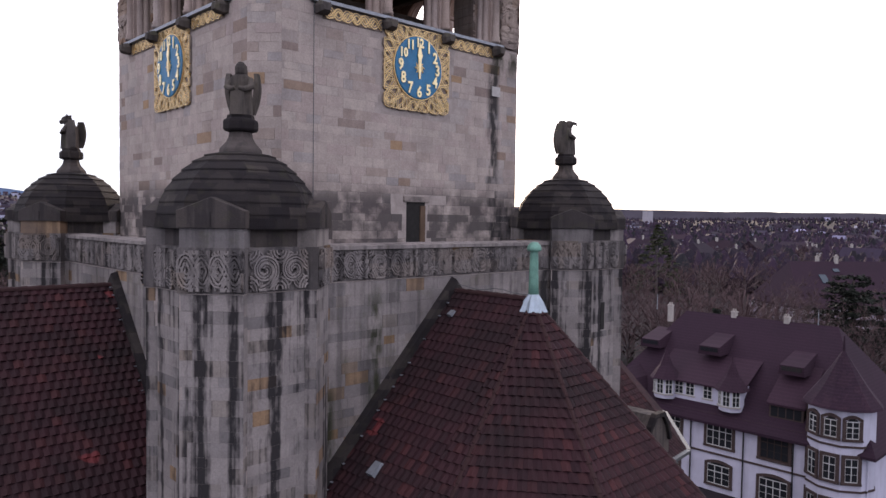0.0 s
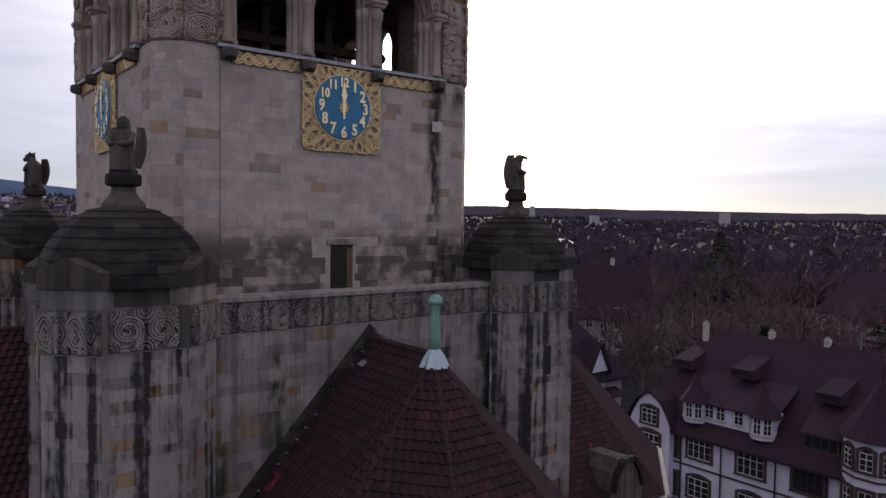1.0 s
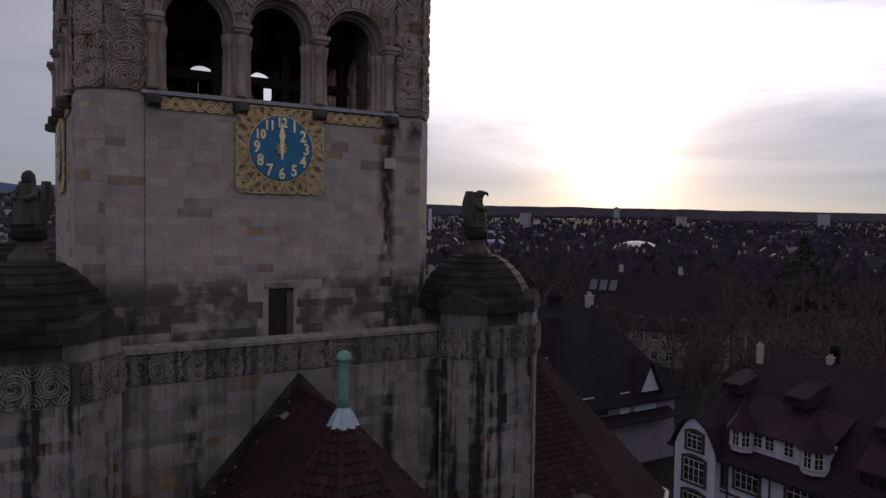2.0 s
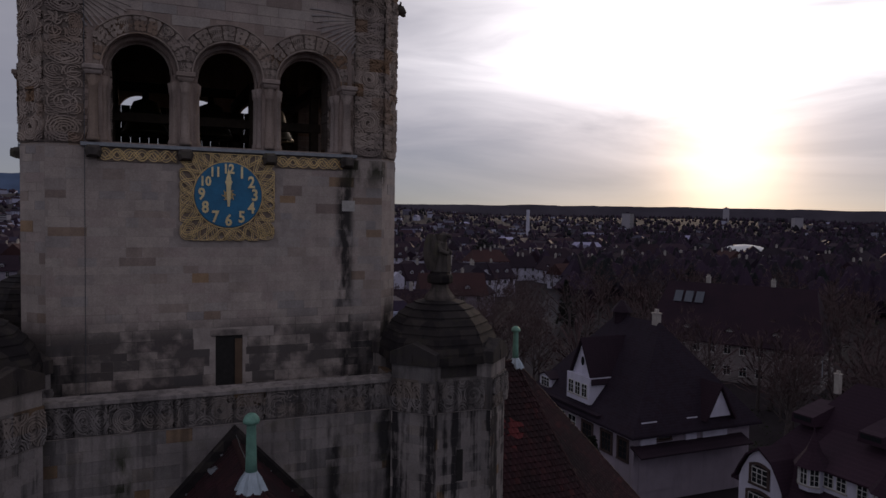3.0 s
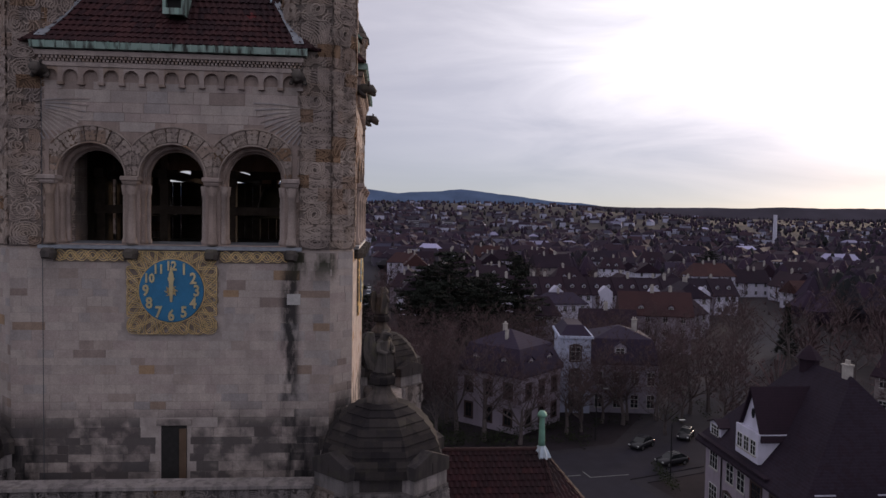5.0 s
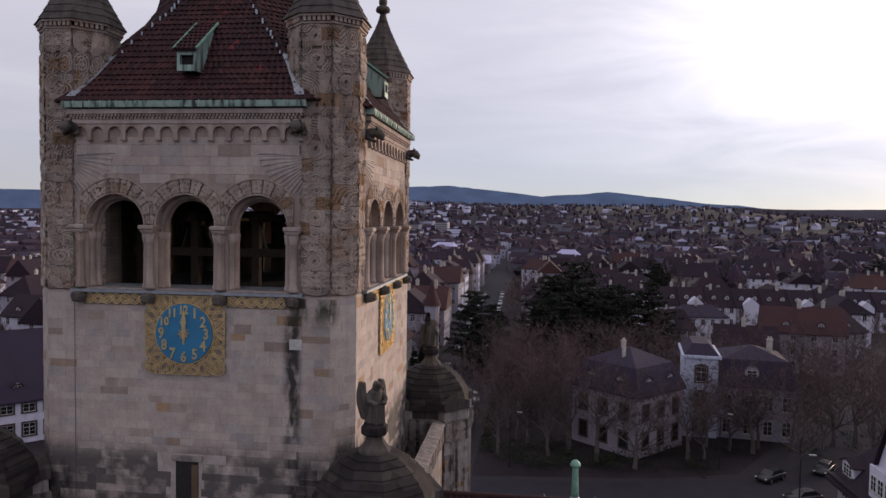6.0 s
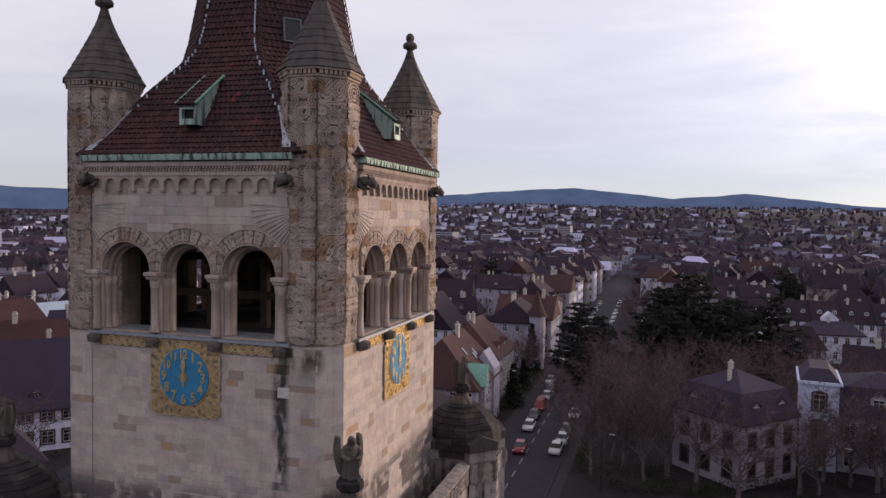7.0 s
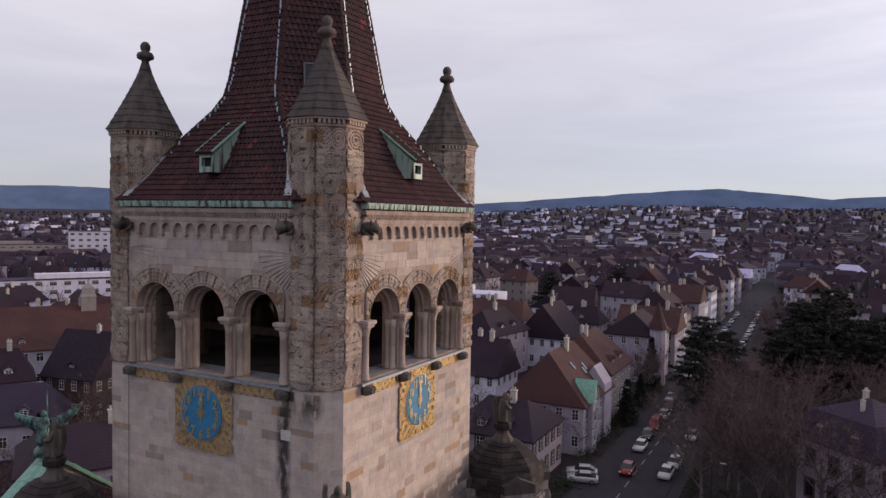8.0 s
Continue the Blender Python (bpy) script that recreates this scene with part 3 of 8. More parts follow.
# corner piers, carved all over, rising into turrets
PIER = 1.2
pier_me, carve_mes = Geo().prism(ring_poly(PIER - 0.03), BELFRY, 39.3).mesh("pier", M_CARVED), []
for q in range(2):
    g, r2 = Geo(), random.Random(31 + q)
    s = PIER * math.tan(math.pi / 8)
    for k in range(8):
        ca, sa = math.cos(k * math.pi / 4), math.sin(k * math.pi / 4)
        P = lambda u, v, d, ca=ca, sa=sa: (ca * (PIER + d) - sa * u, sa * (PIER + d) + ca * u, v)  # noqa: E731
        for a, b, c, d in coursed(r2, -s, s, BELFRY + 0.05, 39.25, 0.38, (0.62, 0.99)):
            block(g, P, a + 0.005, b - 0.005, c + 0.005, d - 0.005, -0.04, r2.uniform(-0.006, 0.006), 0.01)
    relief = Geo()
    for k in range(8):
        ca, sa = math.cos(k * math.pi / 4), math.sin(k * math.pi / 4)
        P = lambda u, v, d, ca=ca, sa=sa: (ca * (PIER + d) - sa * u, sa * (PIER + d) + ca * u, v)  # noqa: E731
        lo = BELFRY + 0.1 if k > 2 else 36.5
        knot_run(relief, lambda u, v, d, P=P: P(v, u, d), r2, lo, 39.15, -s + 0.015, s - 0.015, 0.7, 3, 0.050, 0.074, 0.062, 0.4, 0.42)
    carve_mes.append((g.mesh("pier_ashlar", M_SHADED_GROUND), relief.mesh("pier_relief", M_CARVED)))

spirelet = Geo()
prof = []
steps = 9
for i in range(steps):
    t0, t1 = i / steps, (i + 1) / steps
    rad = lambda t: 1.34 * (1 - t) ** 1.12 * 0.86 + 0.19 - 0.0 * t  # noqa: E731
    prof += [(rad(t0) * 1.02 + 0.04, 39.5 + 2.45 * t0), (rad(t1) + 0.035, 39.5 + 2.45 * t1)]
spirelet.lathe([(r / math.cos(math.pi / 8), z) for r, z in prof], 8, phase=math.pi / 8)
spire_me = spirelet.mesh("spirelet", M_SPIRELET)
fin = Geo().lathe([(0.26, 41.9), (0.2, 42.1), (0.14, 42.3), (0.16, 42.36), (0.32, 42.44), (0.34, 42.54), (0.28, 42.66), (0.14, 42.72), (0.19, 42.8), (0.2, 42.95), (0.12, 43.08), (0.02, 43.12)], 12)
fin_me = fin.mesh("turret_finial", M_SPIRELET, True)
cor = Geo().prism(ring_poly(1.24), 39.2, 39.27).prism(ring_poly(1.34), 39.42, 39.52)
for k in range(8):
    m = rot(45 * k)
    for i in range(6):
        u = -0.48 + 0.96 * (i + 0.5) / 6
        b = Geo().box(1.18, 1.31, u - 0.05, u + 0.05, 39.28, 39.42).moved(m)
        cor.add(b.v, b.f)
cor_me = cor.mesh("turret_cornice", M_CARVED)
for i, (x, y) in enumerate(((-4.5, -4.5), (4.5, -4.5), (4.5, 4.5), (-4.5, 4.5))):
    m = rot(90 * i, x, y)
    turret = part("corner_pier", pier_me, None, tower, "octagonal corner turret carved with knotwork", m=m)
    blocks, relief = carve_mes[i % 2]
    for nm, me in (("pier_ashlar", blocks), ("pier_relief", relief), ("turret_cornice", cor_me), ("stepped_spirelet", spire_me), ("turret_finial", fin_me)):
        o = part(nm, me, None, turret)
        if nm in ("pier_ashlar", "pier_relief"):
            tagged(o, kind="stuff")

# columns, capitals, imposts, sills of the belfry
shaft_me = Geo().lathe([(0.17, SILL), (0.19, SILL + 0.08), (0.15, SILL + 0.14), (0.17, SILL + 0.2), (0.135, SILL + 0.24), (0.125, 32.0), (0.15, 32.03), (0.13, 32.07), (0.21, 32.34)], 12).mesh("column", M_COLUMN, True)
nook_me = Geo().lathe([(0.15, SILL), (0.16, SILL + 0.1), (0.125, SILL + 0.2), (0.115, 32.0), (0.14, 32.04), (0.17, 32.34)], 10).mesh("nook_shaft", M_COLUMN, True)
impost = Geo().loft([[(-a, -b, z), (a, -b, z), (a, 0.3, z), (-a, 0.3, z)] for a, b, z in ((0.2, 0.22, 32.34), (0.23, 0.25, 32.4), (0.23, 0.25, 32.44), (0.27, 0.3, 32.48), (0.27, 0.3, 32.58), (0.25, 0.28, 32.6))])
impost_me = impost.mesh("impost", M_COLUMN)
roll = Geo()
for r, y, t in ((0.97, -0.34, 0.075), (0.89, -0.53, 0.055)):
    roll.tube([(r * math.cos(math.pi * i / 18), -H - y, SPRING + r * math.sin(math.pi * i / 18)) for i in range(19)], t, 8)
roll_me = roll.mesh("arch_moulding", M_COLUMN, True)
vouss = Geo()
vrel = Geo()
r13 = random.Random(17)
for i in range(11):
    a0, a1 = math.pi * i / 11 + 0.008, math.pi * (i + 1) / 11 - 0.008
    def PV(u, v, d, a0=a0, a1=a1):
        a = a0 + (a1 - a0) * u / 0.36
        x = (1.03 + v) * math.cos(a)
        return (max(-1.25, min(1.25, x)), -H - d, SPRING + (1.03 + v) * math.sin(a))
    block(vouss, PV, 0.0, 0.36, 0.0, 0.57, -0.03, 0.03, 0.012)
    carve(vrel, lambda u, v, d, PV=PV: PV(u, v, d + 0.03), r13, 0.01, 0.35, 0.07, 0.51, 0.15 if i % 3 else 0.24, 0.032, 0.035)
for v in (0.025, 0.55):
    ribbon(vrel, lambda u, v, d: (max(-1.25, min(1.25, (1.03 + v) * math.cos(u))), -H - d - 0.03, SPRING + (1.03 + v) * math.sin(u)), [(math.pi * s / 30, v) for s in range(31)], 0.045, 0.035)
vouss_me, vrel_me = vouss.mesh("voussoir_ring", M_SHADED_VOUSSOIR), vrel.mesh("voussoir_relief", M_CARVED)
sill_me = Geo().add(*[[(-4.08, -H - 0.16, 30.3), (4.08, -H - 0.16, 30.3), (4.08, -H + 0.95, 30.3), (-4.08, -H + 0.95, 30.3), (-4.08, -H - 0.16, 30.4), (4.08, -H - 0.16, 30.4), (4.08, -H + 0.95, 30.52), (-4.08, -H + 0.95, 30.52)],
                     [(0, 3, 2, 1), (4, 5, 6, 7), (0, 1, 5, 4), (1, 2, 6, 5), (2, 3, 7, 6), (3, 0, 4, 7)]]).mesh("belfry_sill", M_LEAD)
# beast-like corbels under the columns
corb = Geo()
corb.loft([[(x * s, -H - d, 30.12 + z * s) for x, z in ((-0.17, -0.14), (0.17, -0.14), (0.22, 0.05), (0.15, 0.19), (-0.15, 0.19), (-0.22, 0.05))] for d, s in ((-0.05, 1.0), (0.12, 1.1), (0.28, 0.95), (0.40, 0.6))])
corb.loft([[(x + dx, -H - 0.3 - d, 30.16 + z) for x, z in ((-0.05, 0), (0.05, 0), (0, 0.12))] for dx in (-0.12,) for d in (0, 0.08)])
corb.loft([[(x + dx, -H - 0.3 - d, 30.16 + z) for x, z in ((-0.05, 0), (0.05, 0), (0, 0.12))] for dx in (0.12,) for d in (0, 0.08)])
corb_me = corb.mesh("corbel", M_STATUE, False)

# arcaded cornice, dentils and copper gutter
corn = Geo().box(-4.1, 4.1, -H - 0.14, -H + 0.1, 35.98, 36.12).box(-4.1, 4.1, -H - 0.24, -H + 0.1, 36.3, EAVE + 0.05)
n_arc, w_arc = 13, 8.0 / 13
for i in range(n_arc):
    c = -4.0 + (i + 0.5) * w_arc
    r = w_arc * 0.38
    xs = [c - r * math.cos(math.pi * s / 8) for s in range(9)]
    zs = [35.66 + r * math.sin(math.pi * s / 8) for s in range(9)]
    corn.loft([[(x, -H - 0.11, z), (x, -H + 0.05, z), (x, -H + 0.05, 35.98), (x, -H - 0.11, 35.98)] for x, z in zip(xs, zs)])
    corn.box(c + r, c + w_arc - r, -H - 0.11, -H + 0.05, 35.5, 35.98)
    corn.box(c + r - 0.02, c + w_arc - r + 0.02, -H - 0.13, -H + 0.05, 35.42, 35.5)
corn_me = corn.mesh("arcaded_cornice", M_COLUMN)
dent = Geo()
for row in range(2):
    for i in range(66):
        u = -4.05 + 8.1 * (i + 0.5 * (row % 2)) / 66
        dent.box(u, u + 0.075, -H - 0.17 - 0.04 * row, -H + 0.02, 36.13 + 0.085 * row, 36.205 + 0.085 * row)
dent_me = dent.mesh("dentil_course", M_COLUMN)
gut = Geo().add([(-4.2, -H - 0.34, 36.50), (4.2, -H - 0.34, 36.50), (4.2, -H - 0.38, 36.70), (-4.2, -H - 0.38, 36.70), (-4.2, -H + 0.2, 36.50), (4.2, -H + 0.2, 36.50), (4.2, -H - 0.35, 36.70), (-4.2, -H - 0.35, 36.70), (4.2, -H + 0.2, 36.74), (-4.2, -H + 0.2, 36.74)],
                [(0, 1, 2, 3), (0, 4, 5, 1), (2, 6, 7, 3), (6, 8, 9, 7), (1, 5, 8, 6, 2), (4, 0, 3, 7, 9), (5, 4, 9, 8)])
for i in range(27):
    u = -4.15 + 8.3 * i / 26 + (0.07 if i % 3 else 0)
    gut.box(u, u + 0.025, -H - 0.395, -H - 0.34, 36.49, 36.715)
gut_me = gut.mesh("copper_gutter", M_OLDCOPPER)
garg = Geo()
garg.tube([(0, 0.2, 0), (0, -0.25, 0.0), (0, -0.5, 0.06), (0, -0.72, 0.0), (0, -0.95, -0.12)], [0.27, 0.26, 0.2, 0.24, 0.1], 8)
garg.tube([(0, -0.7, -0.1), (0, -0.85, -0.2), (0, -0.95, -0.22)], [0.12, 0.1, 0.05], 6)
for sx in (-1, 1):
    garg.tube([(0.14 * sx, -0.6, 0.14), (0.2 * sx, -0.62, 0.3), (0.22 * sx, -0.55, 0.34)], [0.07, 0.05, 0.01], 5)
    garg.tube([(0.2 * sx, -0.1, -0.1), (0.28 * sx, -0.3, -0.25), (0.22 * sx, -0.5, -0.3)], [0.12, 0.09, 0.05], 6)
garg_me = garg.moved(Matrix.Diagonal((0.8, 0.72, 0.8, 1))).mesh("gargoyle", M_STATUE, True)

# eagle-wing fans beside the arches
fans = []
for sx in (-1, 1):
    fan = Geo()
    for i in range(15):
        a = radians(8 - i * 6.2)
        far = 2.05 - 0.07 * i
        pts = [(sx * (4.55 - q * math.cos(a)), 34.85 + q * math.sin(a) - 0.05 * (q - 0.5) ** 2) for q in [0.42 + (far - 0.42) * s / 8 for s in range(9)]]
        pts = [p for p in pts if abs(p[0]) < 4.06]
        ribbon(fan, PA, pts, 0.062 + 0.01 * (i % 2), 0.02, -0.03, 0.72)
    fans.append(fan.mesh("wing_relief", M_FEATHER))

for deg in FACES:
    m = rot(deg)
    for c in ARCHES:
        mm = m @ Matrix.Translation((c, 0, 0))
        arch = part("arch_moulding", roll_me, None, tower, m=mm)
        part("voussoir_ring", vouss_me, None, arch)
        part("voussoir_relief", vrel_me, None, arch)
        for sx in (-1, 1):
            for dx, dy in ((1.0, 0.24), (0.93, 0.44)):
                part("nook_shaft", nook_me, None, tower, m=mm @ Matrix.Translation((dx * sx, -H + dy, 0)))
    for x in (-3.75, -1.25, 1.25, 3.75):
        col = part("column", shaft_me, None, tower, m=m @ Matrix.Translation((x, -H - 0.02, 0)))
        part("impost", impost_me, None, col)
        part("corbel", corb_me, None, tower, "dark weathered beast-head corbel", m=m @ Matrix.Translation((x, 0, 0)))
    for nm, me in (("belfry_sill", sill_me), ("arcaded_cornice", corn_me), ("dentil_course", dent_me), ("copper_gutter", gut_me)):
        ob = part(nm, me, None, tower, m=m)
        if nm == "dentil_course":
            tagged(ob, kind="stuff")
    for me in fans:
        tagged(part("wing_relief", me, None, tower, m=m), kind="stuff")
    for x in (-3.95, 3.95):
        part("gargoyle", garg_me, None, tower, "dark stone gargoyle", m=m @ Matrix.Translation((x, -H, 35.85)))

# blocks between cornice and arches
upper = Geo()
ashlar(upper, lambda u, v, d: PA(u, v, d - 0.025), rng, -4.0, 4.0, 34.0, 35.55, 0.33, free=lambda u, v, a, b, c, d: all((max(a - x, x - b, 0)) ** 2 + (c - SPRING) ** 2 > 1.42 ** 2 for x in ARCHES))
upper_me = upper.mesh("belfry_ashlar", M_TOWER)
for deg in FACES:
    tagged(part("belfry_ashlar", upper_me, None, tower, m=rot(deg)), kind="stuff")

# ---- tower: spire ----
SPIRE = ((36.70, 5.98, 4.4), (37.1, 5.62, 4.05), (37.7, 5.16, 3.62), (38.4, 4.74, 3.15), (39.07, 4.36, 2.7), (39.7, 3.95, 2.2), (40.3, 3.57, 1.72), (40.93, 3.28, 1.40), (41.7, 3.09, 1.29), (45.4, 2.42, 1.00), (47.6, 2.02, 0.83), (58.4, 0.05, 0.02))
shell = Geo()
octo = lambda z, a, w: [(w, -a, z), (a, -w, z), (a, w, z), (w, a, z), (-w, a, z), (-a, w, z), (-a, -w, z), (-w, -a, z)]  # noqa: E731
shell.loft([octo(*s) for s in SPIRE])
spire = part("spire_roof", shell, M_RIDGE, tower, "steep flared spire covered in dark red clay tiles")
front, diag, hips = Geo(), Geo(), Geo()
for (z0, a0, w0), (z1, a1, w1) in zip(SPIRE[:-2], SPIRE[1:-1]):
    tile_rows(front, (-w0, -a0, z0), (w0, -a0, z0), (w1, -a1, z1), (-w1, -a1, z1), rng, 0.25, 0.21)
    tile_rows(diag, (w0, -a0, z0), (a0, -w0, z0), (a1, -w1, z1), (w1, -a1, z1), rng, 0.25, 0.21)
    ridge_row(hips, (w0, -a0, z0 + 0.02), (w1, -a1, z1 + 0.02), 0.09, 0.3)
    ridge_row(hips, (-w0, -a0, z0 + 0.02), (-w1, -a1, z1 + 0.02), 0.09, 0.3)
flecks = Geo()
r11 = random.Random(8)
for (z0, a0, w0), (z1, a1, w1) in zip(SPIRE[3:-2], SPIRE[4:-1]):
    for sx in (-1, 1):
        for i in range(int((z1 - z0) / 0.16)):
            f = (i + r11.random()) / max(1, int((z1 - z0) / 0.16))
            if r11.random() < 0.95:
                x, y, z = sx * (w0 + (w1 - w0) * f), -(a0 + (a1 - a0) * f), z0 + (z1 - z0) * f
                flecks.box(x - sx * 0.19 - 0.025, x - sx * 0.19 + 0.025, y - 0.075, y - 0.02, z, z + r11.uniform(0.08, 0.2))
flecks_me = flecks.mesh("mortar_fleck", M_BRIGHTLEAD)
front_me, diag_me, hips_me = front.mesh("tile_covering", M_TILE_TOWER), diag.mesh("tile_covering", M_TILE_TOWER), hips.mesh("hip_covering", M_RIDGE)
dorm = Geo().box(-0.42, -0.3, -5.62, -4.6, 37.75, 38.42).box(0.3, 0.42, -5.62, -4.6, 37.75, 38.42).box(-0.3, 0.3, -5.62, -5.5, 37.75, 37.95).box(-0.3, 0.3, -5.62, -5.5, 38.28, 38.42)
dorm.add([(-0.42, -5.6, 38.42), (-0.42, -4.6, 38.42), (-0.42, -4.1, 39.6), (0.42, -5.6, 38.42), (0.42, -4.6, 38.42), (0.42, -4.1, 39.6)], [(0, 1, 2), (3, 5, 4)])
SLIM = Matrix.Diagonal((0.8, 1, 1, 1))
dorm_me = dorm.moved(SLIM).mesh("dormer", M_OLDCOPPER)
droof = Geo()
tile_rows(droof, (-0.5, -5.75, 38.41), (0.5, -5.75, 38.41), (0.5, -4.1, 39.66), (-0.5, -4.1, 39.66), rng, 0.25, 0.2)
droof.add([(-0.5, -5.75, 38.39), (0.5, -5.75, 38.39), (0.5, -4.05, 39.66), (-0.5, -4.05, 39.66)], [(0, 1, 2, 3)])
droof_me = droof.moved(SLIM).mesh("dormer_roof", M_TILE_TOWER)
dtrim_me = Geo().tube([(-0.5, -5.75, 38.45), (-0.5, -4.05, 39.72)], 0.05, 5).tube([(0.5, -5.75, 38.45), (0.5, -4.05, 39.72)], 0.05, 5).moved(SLIM).mesh("verge", M_COPPER)
# Dormer opening closed by a near-black sheet in place of its inner shade.
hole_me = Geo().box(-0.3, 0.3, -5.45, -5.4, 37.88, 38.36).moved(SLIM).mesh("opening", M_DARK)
def on_front(x, z, lift):
    """A point on the front slope of the spire at height z."""
    a = np.interp(z, [q[0] for q in SPIRE], [q[1] for q in SPIRE])
    return (x, -float(a) - lift, z)


flash_mes = []
for sx in (-1, 1):
    rows = [[on_front(sx * (w - 0.14), z, 0.09), on_front(sx * (w + 0.18), z, 0.10)] for z, w in ((36.9, 3.95), (37.3, 3.78), (37.7, 3.55), (38.1, 3.35), (38.5, 3.12))]
    g = Geo().loft([[p, q, (q[0], q[1] + 0.06, q[2]), (p[0], p[1] + 0.06, p[2])] for p, q in rows])
    flash_mes.append(g.mesh("lead_valley", M_LEAD))
M_SLATEGREY = plain("dull_zinc", (0.10, 0.11, 0.13), 0.6, 0.3, 0.4, 4.0)
hatch_me = Geo().box(-0.3, 0.3, -0.1, 0.05, -0.42, 0.42).mesh("hatch_glass", M_IRON)
hatch_frame_me = Geo().box(-0.36, -0.3, -0.12, 0.05, -0.48, 0.48).box(0.3, 0.36, -0.12, 0.05, -0.48, 0.48).box(-0.3, 0.3, -0.12, 0.05, 0.42, 0.48).box(-0.3, 0.3, -0.12, 0.05, -0.48, -0.42).mesh("hatch_frame", M_SLATEGREY)
for deg in FACES:
    m = rot(deg)
    for nm, me in (("tile_covering", front_me), ("tile_covering", diag_me), ("hip_covering", hips_me), ("mortar_fleck", flecks_me)):
        tagged(part(nm, me, None, spire, m=m), kind="stuff")
    for me in flash_mes:
        part("lead_valley", me, None, tower, m=m)
    dm = part("dormer", dorm_me, None, tower, "green copper dormer with a small dark opening", m=m)
    for nm, me in (("dormer_roof", droof_me), ("verge", dtrim_me), ("opening", hole_me)):
        part(nm, me, None, dm)
hatch = part("roof_hatch", hatch_frame_me, None, tower, "small roof hatch with a pale lead frame", m=rot(45) @ Matrix.Translation((-0.07, -3.12, 41.66)) @ Matrix.Rotation(radians(-10), 4, "X"))
part("hatch_glass", hatch_me, None, hatch)

# ---- tower: clocks ----
def glyphs(text, size, depth):
    """Writing as a mesh, centred."""
    cu = bpy.data.curves.new("figure", "FONT")
    cu.body, cu.size, cu.extrude, cu.align_x, cu.align_y = text, size, depth, "CENTER", "CENTER"
    cu.resolution_u, cu.offset = 2, 0.012
    tmp = bpy.data.objects.new("figure", cu)
    me = bpy.data.meshes.new_from_object(tmp)
    bpy.data.objects.remove(tmp)
    return me


CLOCK_Z = 28.98
dial_me = Geo().lathe([(1.0, 0.0), (1.0, 0.05), (0.98, 0.06)], 48).mesh("dial", M_BLUE)
frame_g, ground_g = Geo(), Geo()
PC = lambda u, v, d: (u, -d, v)  # noqa: E731
ground_g.box(-1.27, 1.27, -0.004, 0.03, -1.25, 1.2)
strand_g = Geo()
ring = [(1.03 * math.cos(2 * math.pi * s / 48), 1.03 * math.sin(2 * math.pi * s / 48)) for s in range(49)]
ribbon(frame_g, PC, ring, 0.035, 0.075)


def in_panel(p):
    """Holds the ornament between the dial's rim and the panel's edge."""
    u, v = p
    q = math.hypot(u, v)
    if q < 1.06:
        u, v = u * 1.06 / q, v * 1.06 / q
    return (max(-1.4, min(1.4, u)), max(-1.39, min(1.26, v)))


def gilt_strand(path, wide):
    """A tan stone strand with two thin gilded edges."""
    ribbon(strand_g, PC, [in_panel(p) for p in path], wide, 0.034)
    for d in (-1, 1):
        ribbon(frame_g, PC, [in_panel(p) for p in beside(path, d * wide * 0.42)], 0.019, 0.046)


for k in range(4):
    run = []
    for i in range(241):
        a = 2 * math.pi * i / 240
        far = min(1.43 / max(abs(math.cos(a)), 1e-6), 1.42 / max(abs(math.sin(a)), 1e-6), 1.8)
        rr = 1.06 + (far - 1.06) * (0.5 + (0.46 + 0.06 * math.sin(3 * a + k)) * math.sin((10 if k < 2 else 14) * a + 0.7 * math.sin(2 * a + k) + (0, math.pi, 1.1, 4.2)[k]))
        run.append((rr * math.cos(a), rr * math.sin(a)))
    gilt_strand(run, 0.085 if k < 2 else 0.065)
for sx in (-1, 1):
    for sy in (-1, 1):
        for q in (0.12, 0.24):
            gilt_strand([(sx * 1.17 + q * math.cos(s * 0.5), sy * 1.12 + q * math.sin(s * 0.5)) for s in range(14)], 0.07)
frame_me, ground_me, strand_me = frame_g.mesh("gilt_knotwork", M_GILT), ground_g.mesh("ornament_panel", M_GILTBACK), strand_g.mesh("stone_strand", M_STRAND)
numeral_me = []
for h in range(1, 13):
    me = glyphs(str(h), 0.42 if h < 10 else 0.34, 0.02)
    me.materials.append(M_GOLD)
    numeral_me.append(me)
hand_l = Geo().add([(-0.03, -0.05, -0.35), (0.03, -0.05, -0.35), (0.06, -0.05, 0), (0.075, -0.05, 0.5), (0.0, -0.05, 0.84), (-0.075, -0.05, 0.5), (-0.06, -0.05, 0)], [(0, 1, 2, 3, 4, 5, 6)])
hand_l.add([(x, -0.08, z) for x, z in ((-0.03, -0.35), (0.03, -0.35), (0.06, 0), (0.075, 0.5), (0.0, 0.84), (-0.075, 0.5), (-0.06, 0))], [(0, 1, 2, 3, 4, 5, 6)])
hand_s = Geo().loft([[(x, y, z) for x, z in ((-0.04, -0.1), (0.04, -0.1), (0.05, 0.25), (0.11, 0.4), (0.0, 0.6), (-0.11, 0.4), (-0.05, 0.25))] for y in (-0.09, -0.06)])
rosette = Geo()
for k in range(8):
    a = k * math.pi / 4
    rosette.loft([[(math.cos(a) * d - math.sin(a) * w * t, -y, math.sin(a) * d + math.cos(a) * w * t) for d, w in ((0.05, 0.02), (0.13, 0.06), (0.2, 0.02)) for t in (-1, 1)] for y in (0.04, 0.075)])
hl_me, hs_me, ros_me = hand_l.mesh("minute_hand", M_GOLD), hand_s.mesh("hour_hand", M_GOLD), rosette.mesh("rosette", M_GILT)
